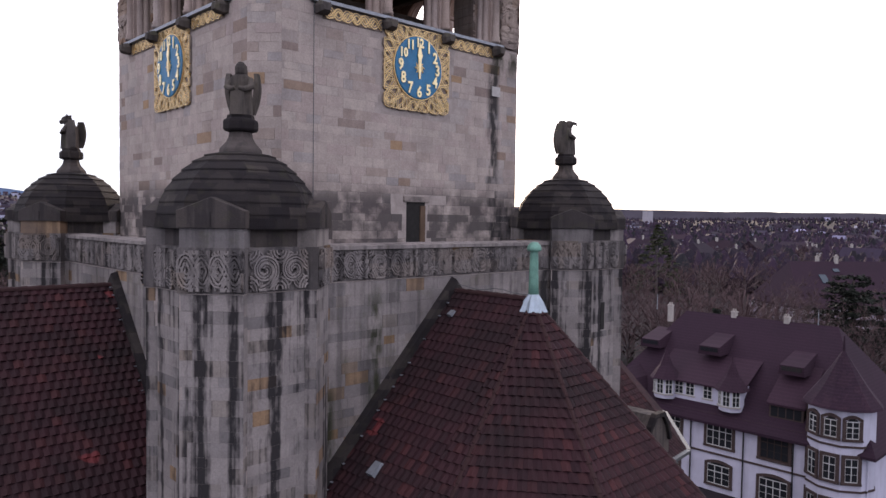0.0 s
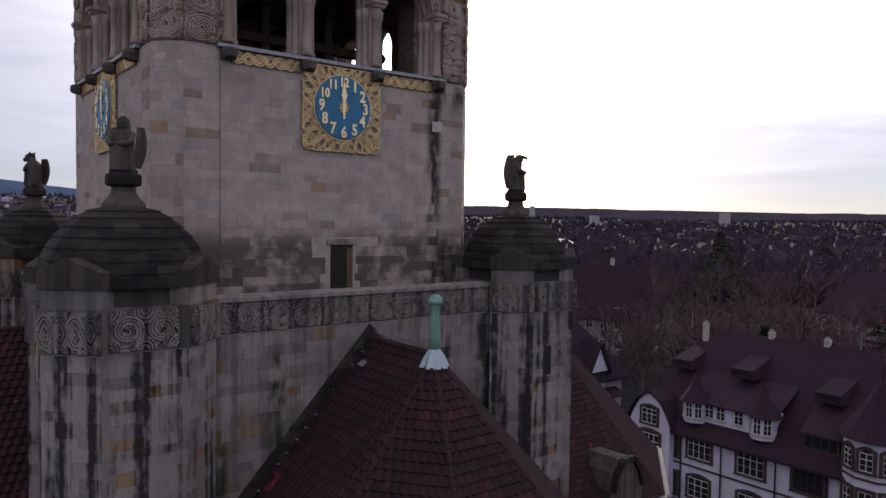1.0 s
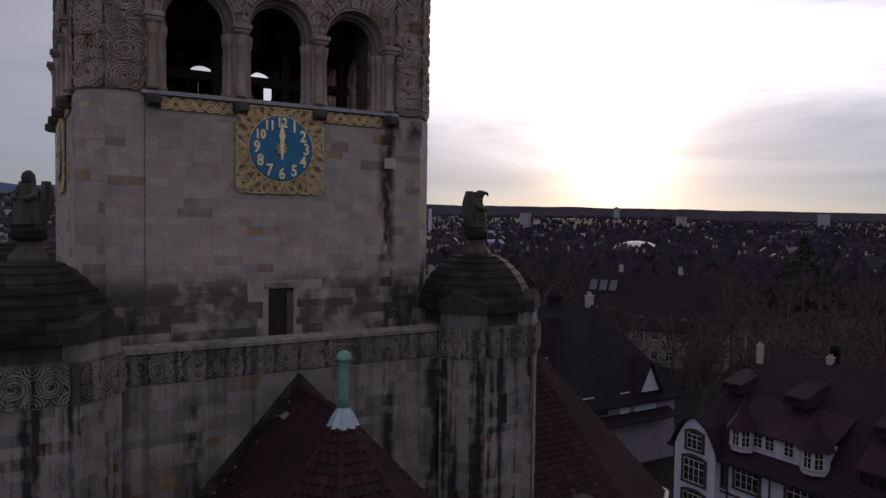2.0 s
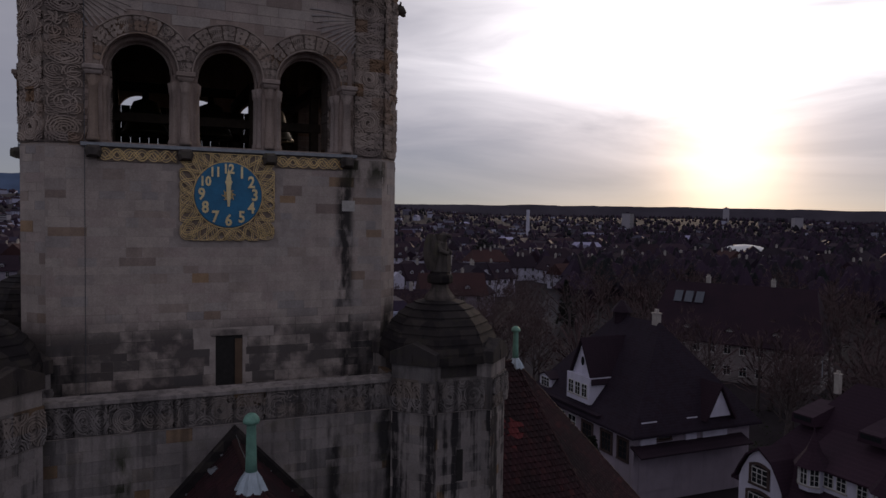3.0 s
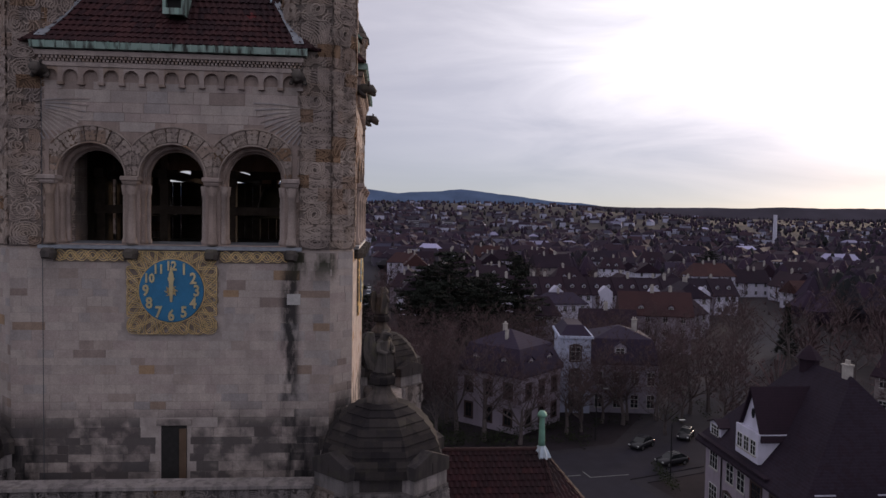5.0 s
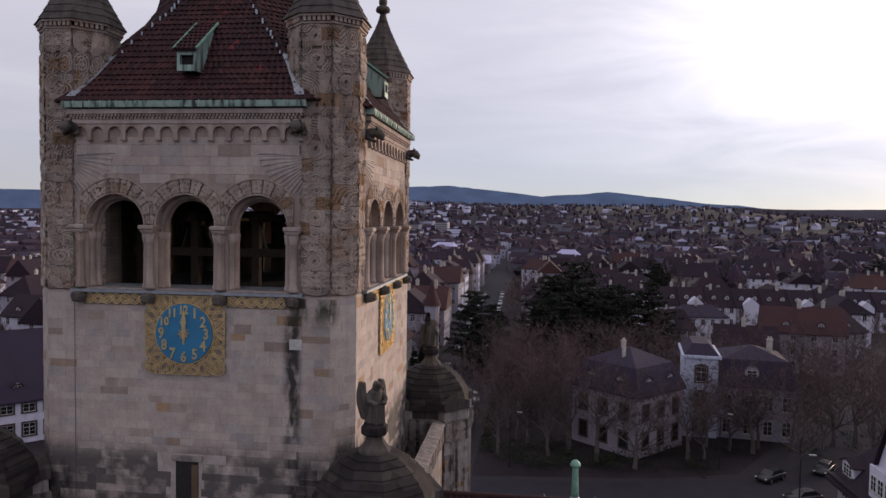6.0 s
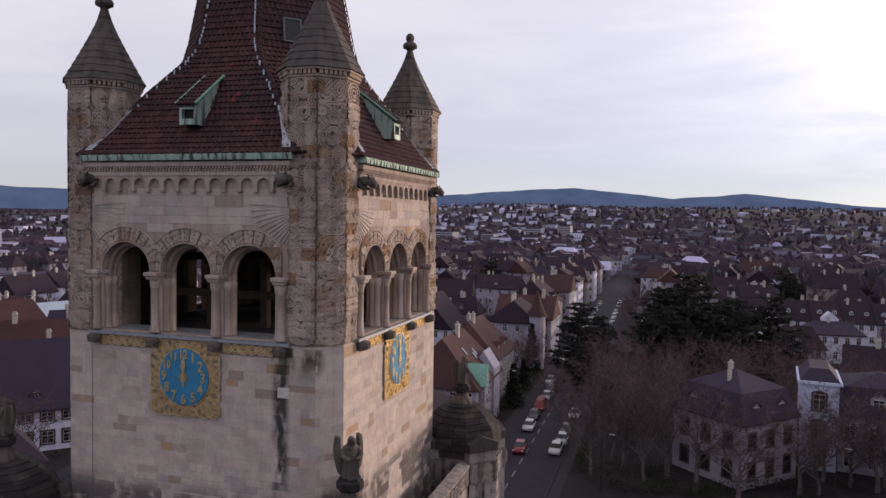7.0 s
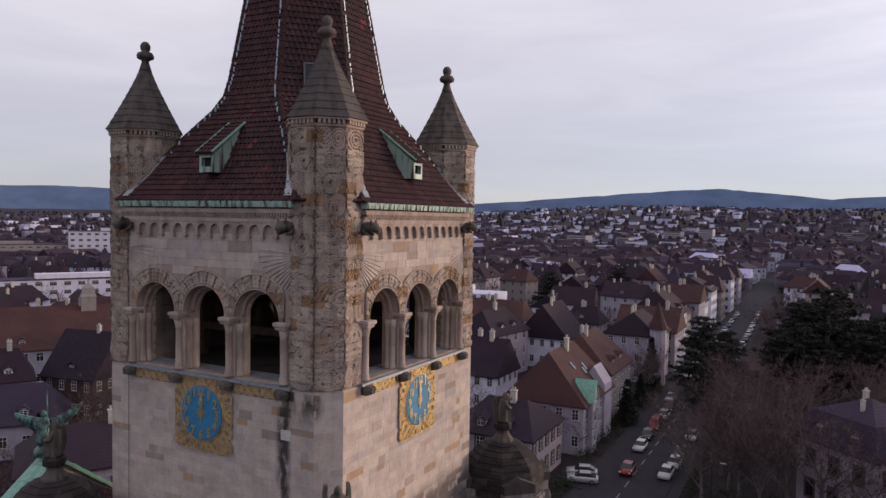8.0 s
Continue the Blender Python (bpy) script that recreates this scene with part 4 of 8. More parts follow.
for deg in FACES:
    clock = thing("tower_clock", "blue clock face with gold numerals in a gilded knotwork square", "clock", "clocks of the tower")
    clock.matrix_basis = rot(deg) @ Matrix.Translation((0, -H - 0.035, CLOCK_Z))
    part("ornament_panel", ground_me, None, clock)
    tagged(part("gilt_knotwork", frame_me, None, clock), kind="stuff")
    tagged(part("stone_strand", strand_me, None, clock), kind="stuff")
    part("dial", dial_me, None, clock, "blue painted dial", m=Matrix.Translation((0, -0.045, 0)) @ Matrix.Rotation(radians(90), 4, "X"))
    for h, me in enumerate(numeral_me, 1):
        a = radians(90 - 30 * h)
        part("numeral", me, None, clock, m=Matrix.Translation((0.79 * math.cos(a), -0.115, 0.79 * math.sin(a))) @ Matrix.Rotation(radians(90), 4, "X") @ Matrix.Scale(1.18, 4, (0, 1, 0)))
    for nm, me in (("minute_hand", hl_me), ("hour_hand", hs_me), ("rosette", ros_me)):
        part(nm, me, None, clock, m=Matrix.Translation((0, -0.06, 0)))
# gilded braids beside the clocks
gb = Geo()
gs = Geo()
for u0, u1 in ((-3.62, -1.5), (1.5, 3.62)):
    for k in range(3):
        run = [(u0 + (u1 - u0) * i / 60, 30.085 + (0.135 - 0.02 * (k == 2)) * math.sin(6.283 * (i / 60 * (3.2 if k < 2 else 4.6) + (0.0, 0.5, 0.2)[k]))) for i in range(61)]
        ribbon(gs, lambda u, v, d: PA(u, v, d + 0.02), run, 0.085, 0.02)
        for d in (-0.037, 0.037):
            ribbon(gb, lambda u, v, d: PA(u, v, d + 0.02), [(min(max(p, u0), u1), min(max(q, 29.9), 30.27)) for p, q in beside(run, d)], 0.024, 0.035)
gs_me = gs.mesh("frieze_strand", M_STRAND)
gb_me = gb.mesh("gilt_frieze", M_GILT)
for deg in FACES:
    for sx in (-1, 1):
        part("frieze_ground", Geo().box(min(sx * 1.44, sx * 3.66), max(sx * 1.44, sx * 3.66), -H - 0.02, -H, 29.88, 30.29), M_GILTBACK, tower, m=rot(deg))
    tagged(part("gilt_frieze", gb_me, None, tower, "gilded interlaced frieze", m=rot(deg)), kind="stuff")
    tagged(part("frieze_strand", gs_me, None, tower, m=rot(deg)), kind="stuff")

# bells and their frame behind the arches
belf = thing("bell_frame", "dark timber bell frame inside the belfry", "bell frame", at=(0, 0, BELFRY + 0.02))
for x in (-3.4, -1.2, 1.2, 3.4):
    for y in (-2.6, 2.3):
        part("post", Geo().box(x - 0.14, x + 0.14, y, y + 0.3, 0, 2.4), M_TIMBER, belf)
    part("beam", Geo().box(x - 0.16, x + 0.16, -2.8, 2.8, 2.4, 2.7), M_TIMBER, belf)
for y in (-2.65, 2.3):
    part("cross_beam", Geo().box(-3.6, 3.6, y, y + 0.35, 1.1, 1.4), M_TIMBER, belf)
bell_me = Geo().lathe([(0.86, 0), (0.8, 0.1), (0.62, 0.45), (0.5, 0.95), (0.42, 1.15), (0.12, 1.28), (0.1, 1.6)], 20).mesh("bell_body", M_BRONZE, True)
for x in (-2.3, 0.0, 2.3):
    bell = thing("church_bell", "large dark bronze bell hanging in its frame", "bell", "bells of the belfry", at=(x, 0, BELFRY + 1.0))
    part("bell_body", bell_me, None, bell)
    part("yoke", Geo().box(-0.9, 0.9, -0.15, 0.15, 1.55, 1.85), M_TIMBER, bell)

# upright boards, added to block sky and light from behind: they close the two far sides of the bell chamber, a few of
# them missing
board_me = Geo().box(-0.17, 0.17, -0.03, 0.03, 0.0, 5.3).mesh("board", M_TIMBER)
low_board_me = Geo().box(-0.17, 0.17, -0.03, 0.03, 0.0, 2.55).mesh("board", M_TIMBER)
r14 = random.Random(6)
for deg in (180, 270):
    for i in range(24):
        if i in ((4, 14) if deg == 180 else (9,)):
            continue
        part("board", low_board_me if deg == 180 else board_me, None, belf, m=rot(deg) @ Matrix.Translation((-4.1 + 0.356 * i, -4.2 + r14.uniform(-0.03, 0.03), 0)))

# doorway at the walkway
M_DOOR = plain("brown_door_timber", (0.13, 0.085, 0.06), 0.8, 0, 0.4, 3.0)
# No recess here: the doorway's shade is a near-black sheet on the wall.
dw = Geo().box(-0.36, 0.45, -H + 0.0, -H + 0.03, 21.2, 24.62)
part("doorway", dw, M_DARK, tower, "flat near-black sheet for the shade in the walkway doorway")
part("door_leaf", Geo().box(0.22, 0.44, -H - 0.04, -H + 0.02, 21.3, 24.5), M_DOOR, tower, "brown half-open timber door")
part("door_lintel", Geo().box(-0.5, 0.6, -H - 0.06, -H + 0.02, 24.62, 24.8), M_TOWER, tower)
part("lightning_cable", Geo().tube([(-3.98, -H - 0.05, 21.3), (-3.98, -H - 0.05, 36.4)], 0.010, 5), M_SLATEGREY, tower)

# ---- walkway, parapets and corner turrets ----
part("base_wall", Geo().box(-7.3, 7.3, -7.3, 7.3, 0, 21.2), M_PARAPET, tower, "streaked sandstone ashlar base")
PB = lambda u, v, d: (u, -7.5 - d, v)  # noqa: E731
for i, deg in enumerate(FACES):
    r4 = random.Random(50 + i)
    wall = thing("parapet_wall", "sandstone parapet with a carved knotwork frieze and flat coping", "parapet", "parapets round the tower")
    wall.matrix_basis = rot(deg)
    part("parapet_core", Geo().box(-5.2, 5.2, -7.495, -7.15, 12, 23.22), M_MORTAR, wall)
    g = Geo()
    ashlar(g, PB, r4, -5.2, 5.2, 12.0, 22.3, 0.3, 0.008, 0.0015, lengths=(0.4, 0.55, 0.7, 0.9))
    tagged(part("ashlar", g, M_PARAPET, wall), kind="stuff")
    part("frieze_band", Geo().box(-5.2, 5.2, -7.53, -7.45, 22.34, 23.2), M_SHADED_FRIEZE, wall)
    g = Geo()
    knot_run(g, lambda u, v, d: PB(u, v, d + 0.03), r4, -5.0, 5.0, 22.38, 23.17, 0.8, 3, 0.05, 0.072, 0.06, 0.15, 0.4)
    tagged(part("frieze_relief", g, M_RELIEF_GREY, wall, "carved knotwork"), kind="stuff")
    part("coping", Geo().add([(-5.2, -7.62, 23.2), (5.2, -7.62, 23.2), (5.2, -7.05, 23.2), (-5.2, -7.05, 23.2), (-5.2, -7.62, 23.3), (5.2, -7.62, 23.3), (5.2, -7.05, 23.36), (-5.2, -7.05, 23.36)], [(0, 3, 2, 1), (4, 5, 6, 7), (0, 1, 5, 4), (1, 2, 6, 5), (2, 3, 7, 6), (3, 0, 4, 7)]), M_PARAPET, wall, "grey weathered stone coping")

# each corner turret: an eight-sided shaft whose four canted sides are piers that end in gablets
OUT, HALF, FLAT = 2.10, 0.73, 1.80      # pier's front, half its width, the flat sides between
TUCK = FLAT * math.sqrt(2) - HALF       # where a pier's cheek meets a flat side
SIDE = (TUCK - HALF) / math.sqrt(2)     # half the width of a flat side


def turret_plan(grow=0.0):
    """The turret's outline, moved out by grow."""
    pts = []
    for k in range(4):
        a = radians(45 + 90 * k)
        t = (FLAT + grow) * math.sqrt(2) - HALF - grow
        for n, u in ((t, -HALF - grow), (OUT + grow, -HALF - grow), (OUT + grow, HALF + grow), (t, HALF + grow)):
            pts.append((math.cos(a) * n - math.sin(a) * u, math.sin(a) * n + math.cos(a) * u))
    return pts


r5 = random.Random(91)
ct = thing("corner_turret", "octagonal sandstone turret with black streaks, carved frieze and stone dome", "turret", "corner turrets")
ct_shaft = part("shaft", Geo().prism(turret_plan(-0.001), 0, 22.4), M_MORTAR, ct, "pale sandstone streaked with black runs")
blocks, fr = Geo(), Geo()
for k in range(8):
    ca, sa = math.cos(k * math.pi / 4), math.sin(k * math.pi / 4)
    ap, hw = (OUT, HALF) if k % 2 else (FLAT, SIDE)
    P = lambda u, v, d, ca=ca, sa=sa, ap=ap: (ca * (ap + d) - sa * u, sa * (ap + d) + ca * u, v)  # noqa: E731
    ashlar(blocks, P, r5, -hw, hw, 9.0, 22.3, 0.29, 0.007, 0.0015, lengths=(0.35, 0.45, 0.6, 0.75))
    knot_run(fr, lambda u, v, d, P=P: P(u, v, d + 0.06), r5, -hw, hw, 22.38, 23.3, 0.8, 3, 0.058, 0.082, 0.07, 0.12, 0.42)
    if k % 2:
        for sx in (-1, 1):
            Q = lambda u, v, d, ca=ca, sa=sa, sx=sx: (ca * u - sa * sx * (HALF + d), sa * u + ca * sx * (HALF + d), v)  # noqa: E731
            ashlar(blocks, Q, r5, TUCK, OUT, 9.0, 22.3, 0.29, 0.007, 0.0015, lengths=(0.3,))
tagged(part("ashlar", blocks, M_SHAFT, ct_shaft), kind="stuff")
frieze = part("frieze", Geo().prism(turret_plan(0.04), 22.33, 23.36), M_SHADED_FRIEZE, ct)
tagged(part("frieze_relief", fr, M_RELIEF_GREY, frieze, "carved whorls and knots"), kind="stuff")
part("attic", Geo().prism(ring_poly(FLAT - 0.14), 23.3, 23.85), M_GABLET, ct, "dark recessed band under the dome")
gshape = ((-HALF - 0.05, 23.80), (HALF + 0.05, 23.80), (HALF + 0.05, 24.19), (0.0, 24.50), (-HALF - 0.05, 24.19))
gab_me = Geo().loft([[(x * k, -y, 24.0 + (z - 24.0) * k) for x, z in gshape] for y, k in ((OUT + 0.07, 0.97), (OUT + 0.05, 1.0), (OUT - 1.2, 1.0))]).mesh("gablet", M_GABLET)
seam_me = Geo().box(-0.012, 0.012, -OUT - 0.078, -OUT + 0.1, 23.82, 24.16).mesh("joint", M_DARKSTONE)
pier_g = Geo().box(-HALF, HALF, -OUT, -OUT + 0.9, 23.3, 23.82).mesh("gablet_pier", M_PARAPET)
for k in range(4):
    part("gablet_pier", pier_g, None, ct, m=rot(45 + 90 * k))
    gb_ = part("gablet", gab_me, None, ct, "plain weathered stone gablet", m=rot(45 + 90 * k))
    part("joint", seam_me, None, gb_)
dome = [(1.70, 23.78), (1.87, 23.78), (1.87, 23.86), (1.84, 24.10)]
for z0, z1, q0, q1 in ((24.10, 24.38, 1.84, 1.77), (24.38, 24.66, 1.77, 1.65), (24.66, 24.92, 1.65, 1.49), (24.92, 25.16, 1.49, 1.29), (25.16, 25.38, 1.29, 1.06), (25.38, 25.55, 1.06, 0.80), (25.55, 25.66, 0.80, 0.50)):
    dome += [(q0 + 0.016, z0 + 0.004), (q0 + 0.014, z0 + 0.04), (q1 + 0.004, z1)]
part("dome", Geo().lathe([(r / math.cos(math.pi / 8), z) for r, z in dome], 8, phase=math.pi / 8), M_DARKSTONE, ct, "dark stone dome in close courses")
part("collar", Geo().lathe([(0.54, 25.5), (0.52, 25.72), (0.5, 25.77), (0.44, 25.84), (0.36, 25.93), (0.30, 26.04), (0.275, 26.2)], 8, phase=math.pi / 8), M_SPIRELET, ct, smooth=False)
part("pedestal", Geo().lathe([(0.28, 26.17), (0.39, 26.2), (0.43, 26.25), (0.43, 26.42), (0.41, 26.48), (0.34, 26.52), (0.33, 26.6)], 8, phase=math.pi / 8), M_DARKSTONE, ct)
ca, sa = 0.0, -1.0
# Slit as a near-black block, its inner shade given by colour.
slit = Geo().loft([[(ca * (FLAT + d) - sa * q, sa * (FLAT + d) + ca * q, zz) for q, zz in ((-0.11, 20.1), (0.11, 20.1), (0.11, 21.1), (-0.11, 21.1))] for d in (-0.1, 0.025)])
CORNERS = ((-6.87, -6.90), (6.74, -6.72), (6.62, 6.8), (-6.87, 6.85))
ct.matrix_basis = rot(0, *CORNERS[0])
for i, (x, y) in enumerate(CORNERS[1:], 1):
    twin = copy_thing(ct, rot(90 * i if i != 1 else 0, x, y))
    if i == 1:
        part("slit_window", slit, M_DARK, twin, "narrow near-black strip for the shade in a slit window")


def statue(kind):
    """A standing winged figure, facing -y, carved from one block with a tablet before it."""
    g = Geo()

    def lump(rows, n=14, folds=0.0):
        g.loft([[(x + rx * (1 + folds * math.cos(i * 5 * 2 * math.pi / n + z)) * math.cos(2 * math.pi * i / n), y + ry * (1 + folds * math.cos(i * 5 * 2 * math.pi / n + z)) * math.sin(2 * math.pi * i / n), z) for i in range(n)] for x, y, z, rx, ry in rows])

    hunch = {"robed": 0.0, "eagle": -0.05, "beast": -0.12}[kind]
    lump([(0, 0.03, 0, 0.29, 0.25), (0, 0.03, 0.25, 0.28, 0.24), (0, 0.02, 0.6, 0.26, 0.22), (0, 0.02, 0.85, 0.28, 0.21), (0, hunch * 0.5, 0.98, 0.24, 0.18), (0, hunch * 0.7, 1.06, 0.12, 0.12)], 20, 0.06)
    g.loft([[(-0.17, -0.34, 0.02), (0.17, -0.34, 0.02), (0.17, -0.14, 0.02), (-0.17, -0.14, 0.02)], [(-0.16, -0.31, 0.66), (0.16, -0.31, 0.66), (0.16, -0.12, 0.66), (-0.16, -0.12, 0.66)]])
    for sx in (-1, 1):
        g.tube([(0.24 * sx, -0.02, 0.92), (0.3 * sx, -0.14, 0.72), (0.16 * sx, -0.3, 0.64), (0.05 * sx, -0.33, 0.68)], [0.09, 0.085, 0.07, 0.05], 8)
    if kind == "robed":
        lump([(0, -0.03, 1.0, 0.09, 0.09), (0, -0.04, 1.08, 0.13, 0.13), (0, -0.04, 1.2, 0.135, 0.14), (0, -0.03, 1.3, 0.1, 0.11), (0, -0.02, 1.35, 0.03, 0.03)])
        lump([(0, 0.05, 0.92, 0.16, 0.1), (0, 0.04, 1.1, 0.165, 0.12), (0, 0.02, 1.26, 0.15, 0.12), (0, 0.0, 1.36, 0.06, 0.06)])
    elif kind == "eagle":
        lump([(0, -0.06, 1.0, 0.14, 0.14), (0, -0.09, 1.12, 0.14, 0.16), (0, -0.12, 1.24, 0.12, 0.17), (0, -0.1, 1.31, 0.05, 0.09)])
        g.tube([(0, -0.24, 1.22), (0, -0.36, 1.2), (0, -0.4, 1.1)], [0.075, 0.055, 0.012], 7)
    else:
        lump([(0, -0.12, 0.98, 0.15, 0.15), (0, -0.17, 1.1, 0.19, 0.21), (0, -0.17, 1.23, 0.17, 0.19), (0, -0.12, 1.33, 0.08, 0.1)])
        g.tube([(0, -0.3, 1.1), (0, -0.43, 1.05)], [0.11, 0.08], 7)
        for sx in (-1, 1):
            g.tube([(0.12 * sx, -0.1, 1.27), (0.15 * sx, -0.08, 1.38)], [0.05, 0.015], 5)
    top = {"robed": 1.1, "eagle": 1.27, "beast": 1.12}[kind]
    for sx in (-1, 1):
        wing = []
        for i in range(9):
            f = i / 8
            z = 0.08 + (top - 0.08) * f
            x = sx * (0.22 + 0.13 * math.sin(f * 2.2) + 0.03)
            w = 0.06 + (0.19 if kind == "eagle" else 0.13) * math.sin(math.pi * min(1.0, 0.15 + f * 0.75))
            wing.append([(x - sx * 0.06, 0.2 - w, z), (x + sx * 0.055, 0.2 - w * 0.8, z), (x + sx * 0.04, 0.2 + w, z), (x - sx * 0.05, 0.2 + w, z)])
        g.loft(wing)
        for i in range(3):
            y = 0.12 + 0.09 * i
            g.tube([(sx * 0.31, y, 0.15 + 0.1 * i), (sx * 0.4, y, 0.6), (sx * 0.39, y, top - 0.2)], [0.015, 0.025, 0.02], 5)
    return g


for (x, y), kind, deg, label in zip(CORNERS, ("robed", "eagle", "beast", "beast"), (-45, 45, 135, 225),
                                    ("weathered stone robed winged figure holding a tablet on a turret", "weathered stone eagle with raised wings and a tablet on a turret", "weathered stone winged beast on a turret", "weathered stone winged beast on a turret")):
    st = part("stone_statue", statue(kind), M_STATUE, None, label, False, rot(deg, x, y, 26.57))
    tagged(st, category="statue", group="statues on the turrets")

# ---- roofs of the four arms ----
RZ, SLOPE, DROP = 21.85, 1.07, 8.3


def arm(name, label, deg, tip, hipped=True):
    """An arm of the church: walls, tiled roof with a many-sided end, ridge tiles, finial."""
    t = thing(name, label, "church roof", "arms of the church")
    t.matrix_basis = rot(deg)
    R = DROP / SLOPE
    ze, r6 = RZ - DROP, random.Random(int(deg) + 3)
    top, wallpt = Vector((0, -tip, RZ)), Vector((0, -7.5, RZ))
    angs = [180, 193, 244, 296, 347, 360] if hipped else [180, 360]
    ev = []
    for a in angs:
        k = radians(a)
        ev.append(Vector((R * math.cos(k), -tip + R * math.sin(k), ze)))
    roof = Geo()
    el, er = Vector((-R, -7.5, ze)), Vector((R, -7.5, ze))
    shell = Geo()
    tr = part("roof", shell_faces(shell, [(el, ev[0], top, wallpt), (ev[-1], er, wallpt, top)] + [(p, q, top, top) for p, q in zip(ev[:-1], ev[1:])]), M_RIDGE, t, "dark red clay tile roof")
    if deg == 0:
        lone_tiles(tr, el, ev[0], top, wallpt, r6, roof)
    else:
        tile_rows(roof, el, ev[0], top, wallpt, r6, 0.27, 0.24)
    tile_rows(roof, ev[-1], er, wallpt, top, r6, 0.27, 0.24)
    for p, q in zip(ev[:-1], ev[1:]):
        if (p - q).length > 0.3:
            tile_rows(roof, p, q, top, top, r6, 0.27, 0.24)
    tagged(part("tile_covering", roof, M_TILE, tr), kind="stuff")
    rid = Geo()
    ridge_row(rid, wallpt, top, 0.11)
    for p in ev[1:-1]:
        ridge_row(rid, p, top + (p - top).normalized() * 0.2, 0.085)
    tagged(part("ridge_covering", rid, M_RIDGE, tr), kind="stuff")
    edge = Geo()
    run = [el] + ev + [er]
    for p, q in zip(run[:-1], run[1:]):
        d = (q - p).normalized() if (q - p).length > 0.01 else Vector((1, 0, 0))
        o = d.cross(Vector((0, 0, 1)))
        edge.loft([[v + o * a + Vector((0, 0, z)) for a, z in ((-0.02, -0.12), (0.2, -0.12), (0.24, 0.06), (-0.02, 0.06))] for v in (p, q)])
    part("eaves_gutter", edge, M_GUTTER, t, "grey metal eaves gutter")
    wall = Geo()
    outl = [(el.x + 0.5, -7.0)] + [(p.x * 0.95, -tip + (p.y + tip) * 0.95) for p in ev] + [(er.x - 0.5, -7.0)]
    wall.prism(outl[::-1], 0.0, ze)
    part("wall", wall, M_PARAPET, t)
    # raised verge where the roof meets the tower base
    vg = Geo()
    for sx in (-1, 1):
        vg.loft([[(0, -7.5, RZ + 0.02), (0, -7.72, RZ + 0.02), (0, -7.72, RZ + 0.36), (0, -7.5, RZ + 0.44)],
                 [(sx * R, -7.5, ze + 0.02), (sx * R, -7.72, ze + 0.02), (sx * R, -7.72, ze + 0.36), (sx * R, -7.5, ze + 0.44)]])
    part("stone_verge", vg, M_DARKSTONE, t, "mossy dark stone verge")
    fk = Geo()
    for sx in (-1, 1):
        for i in range(26):
            f = (i + r6.random() * 0.6) / 26
            x, z = sx * R * f, RZ - DROP * f
            if r6.random() < 0.75:
                fk.box(x - 0.05, x + 0.05, -7.80, -7.72, z + 0.04, z + 0.065)
    tagged(part("mortar_fleck", fk, M_LEAD, t, "pale mortar flecks along the verge"), kind="stuff")
    return t, top


def lone_tiles(parent, a, b, c, d, r, rest, rows=36, cols=14):
    """The slope of the apse: its upper 300 tiles are single pieces, the others joined."""
    a, b, c, d = (Vector(p) for p in (a, b, c, d))
    along, up = (b - a) / cols, (d - a) / rows
    x, y = along.normalized(), up.normalized()
    n = x.cross(y).normalized()
    w, h, k = along.length, up.length * 1.25, 0.035
    tile = Geo().add([(0, 0, k), (w / 2, 0, k + 0.03), (w, 0, k * 0.8), (0, h, 0.004), (w / 2, h, 0.024), (w, h, 0.004), (0, 0, -0.005), (w, 0, -0.005)], [(0, 1, 4, 3), (1, 2, 5, 4), (6, 7, 2, 1, 0)])
    me = tile.mesh("roof_tile", M_TILE)
    for row in range(rows):
        for col in range(cols):
            o = a + along * (col + (0.25 if row % 2 else 0.0)) + up * row + n * r.uniform(0.0, 0.006)
            m = Matrix(((x.x, y.x, n.x, o.x), (x.y, y.y, n.y, o.y), (x.z, y.z, n.z, o.z), (0, 0, 0, 1)))
            if row >= rows - 21:
                part("roof_tile", me, None, parent, m=m)
            else:
                g = Geo().add(tile.v, tile.f).moved(m)
                rest.add(g.v, g.f)


def shell_faces(g, quads):
    for q in quads:
        pts = [Vector(p) for p in q]
        g.add(pts[:3] if (pts[2] - pts[3]).length < 1e-6 else pts, [(0, 1, 2)] if (pts[2] - pts[3]).length < 1e-6 else [(0, 1, 2, 3)])
    return g


for nm, deg, tip, hip in (("apse", 0, 10.8, True), ("transept", 90, 13.4, True), ("transept", 180, 12.0, True)):
    t, top = arm(nm, "church arm with a dark red tiled roof and many-sided end", deg, tip, hip)
    f = thing("roof_finial", "pale green copper ball finial on a lead skirt", "finial", "roof finials")
    f.matrix_basis = rot(deg) @ Matrix.Translation((0, -tip, RZ))
    part("pole", Geo().lathe([(0.15, 0.1), (0.135, 0.5), (0.115, 1.35), (0.12, 1.38)], 12), M_COPPER, f, "green copper pole", True)
    part("ball", Geo().lathe([(0.1, 1.35), (0.19, 1.37), (0.21, 1.42), (0.2, 1.47), (0.17, 1.54), (0.1, 1.61), (0.02, 1.63)], 12), M_COPPER, f, "", True)
    skirt = Geo().loft([[((r + (0.06 if i % 2 else -0.02) * k) * math.cos(2 * math.pi * i / 16), (r + (0.06 if i % 2 else -0.02) * k) * math.sin(2 * math.pi * i / 16), z) for i in range(16)] for r, z, k in ((0.36, -0.32, 1.1), (0.25, -0.05, 0.8), (0.15, 0.16, 0.1))])
    part("skirt", skirt, M_BRIGHTLEAD, f, "crimped pale blue lead skirt")

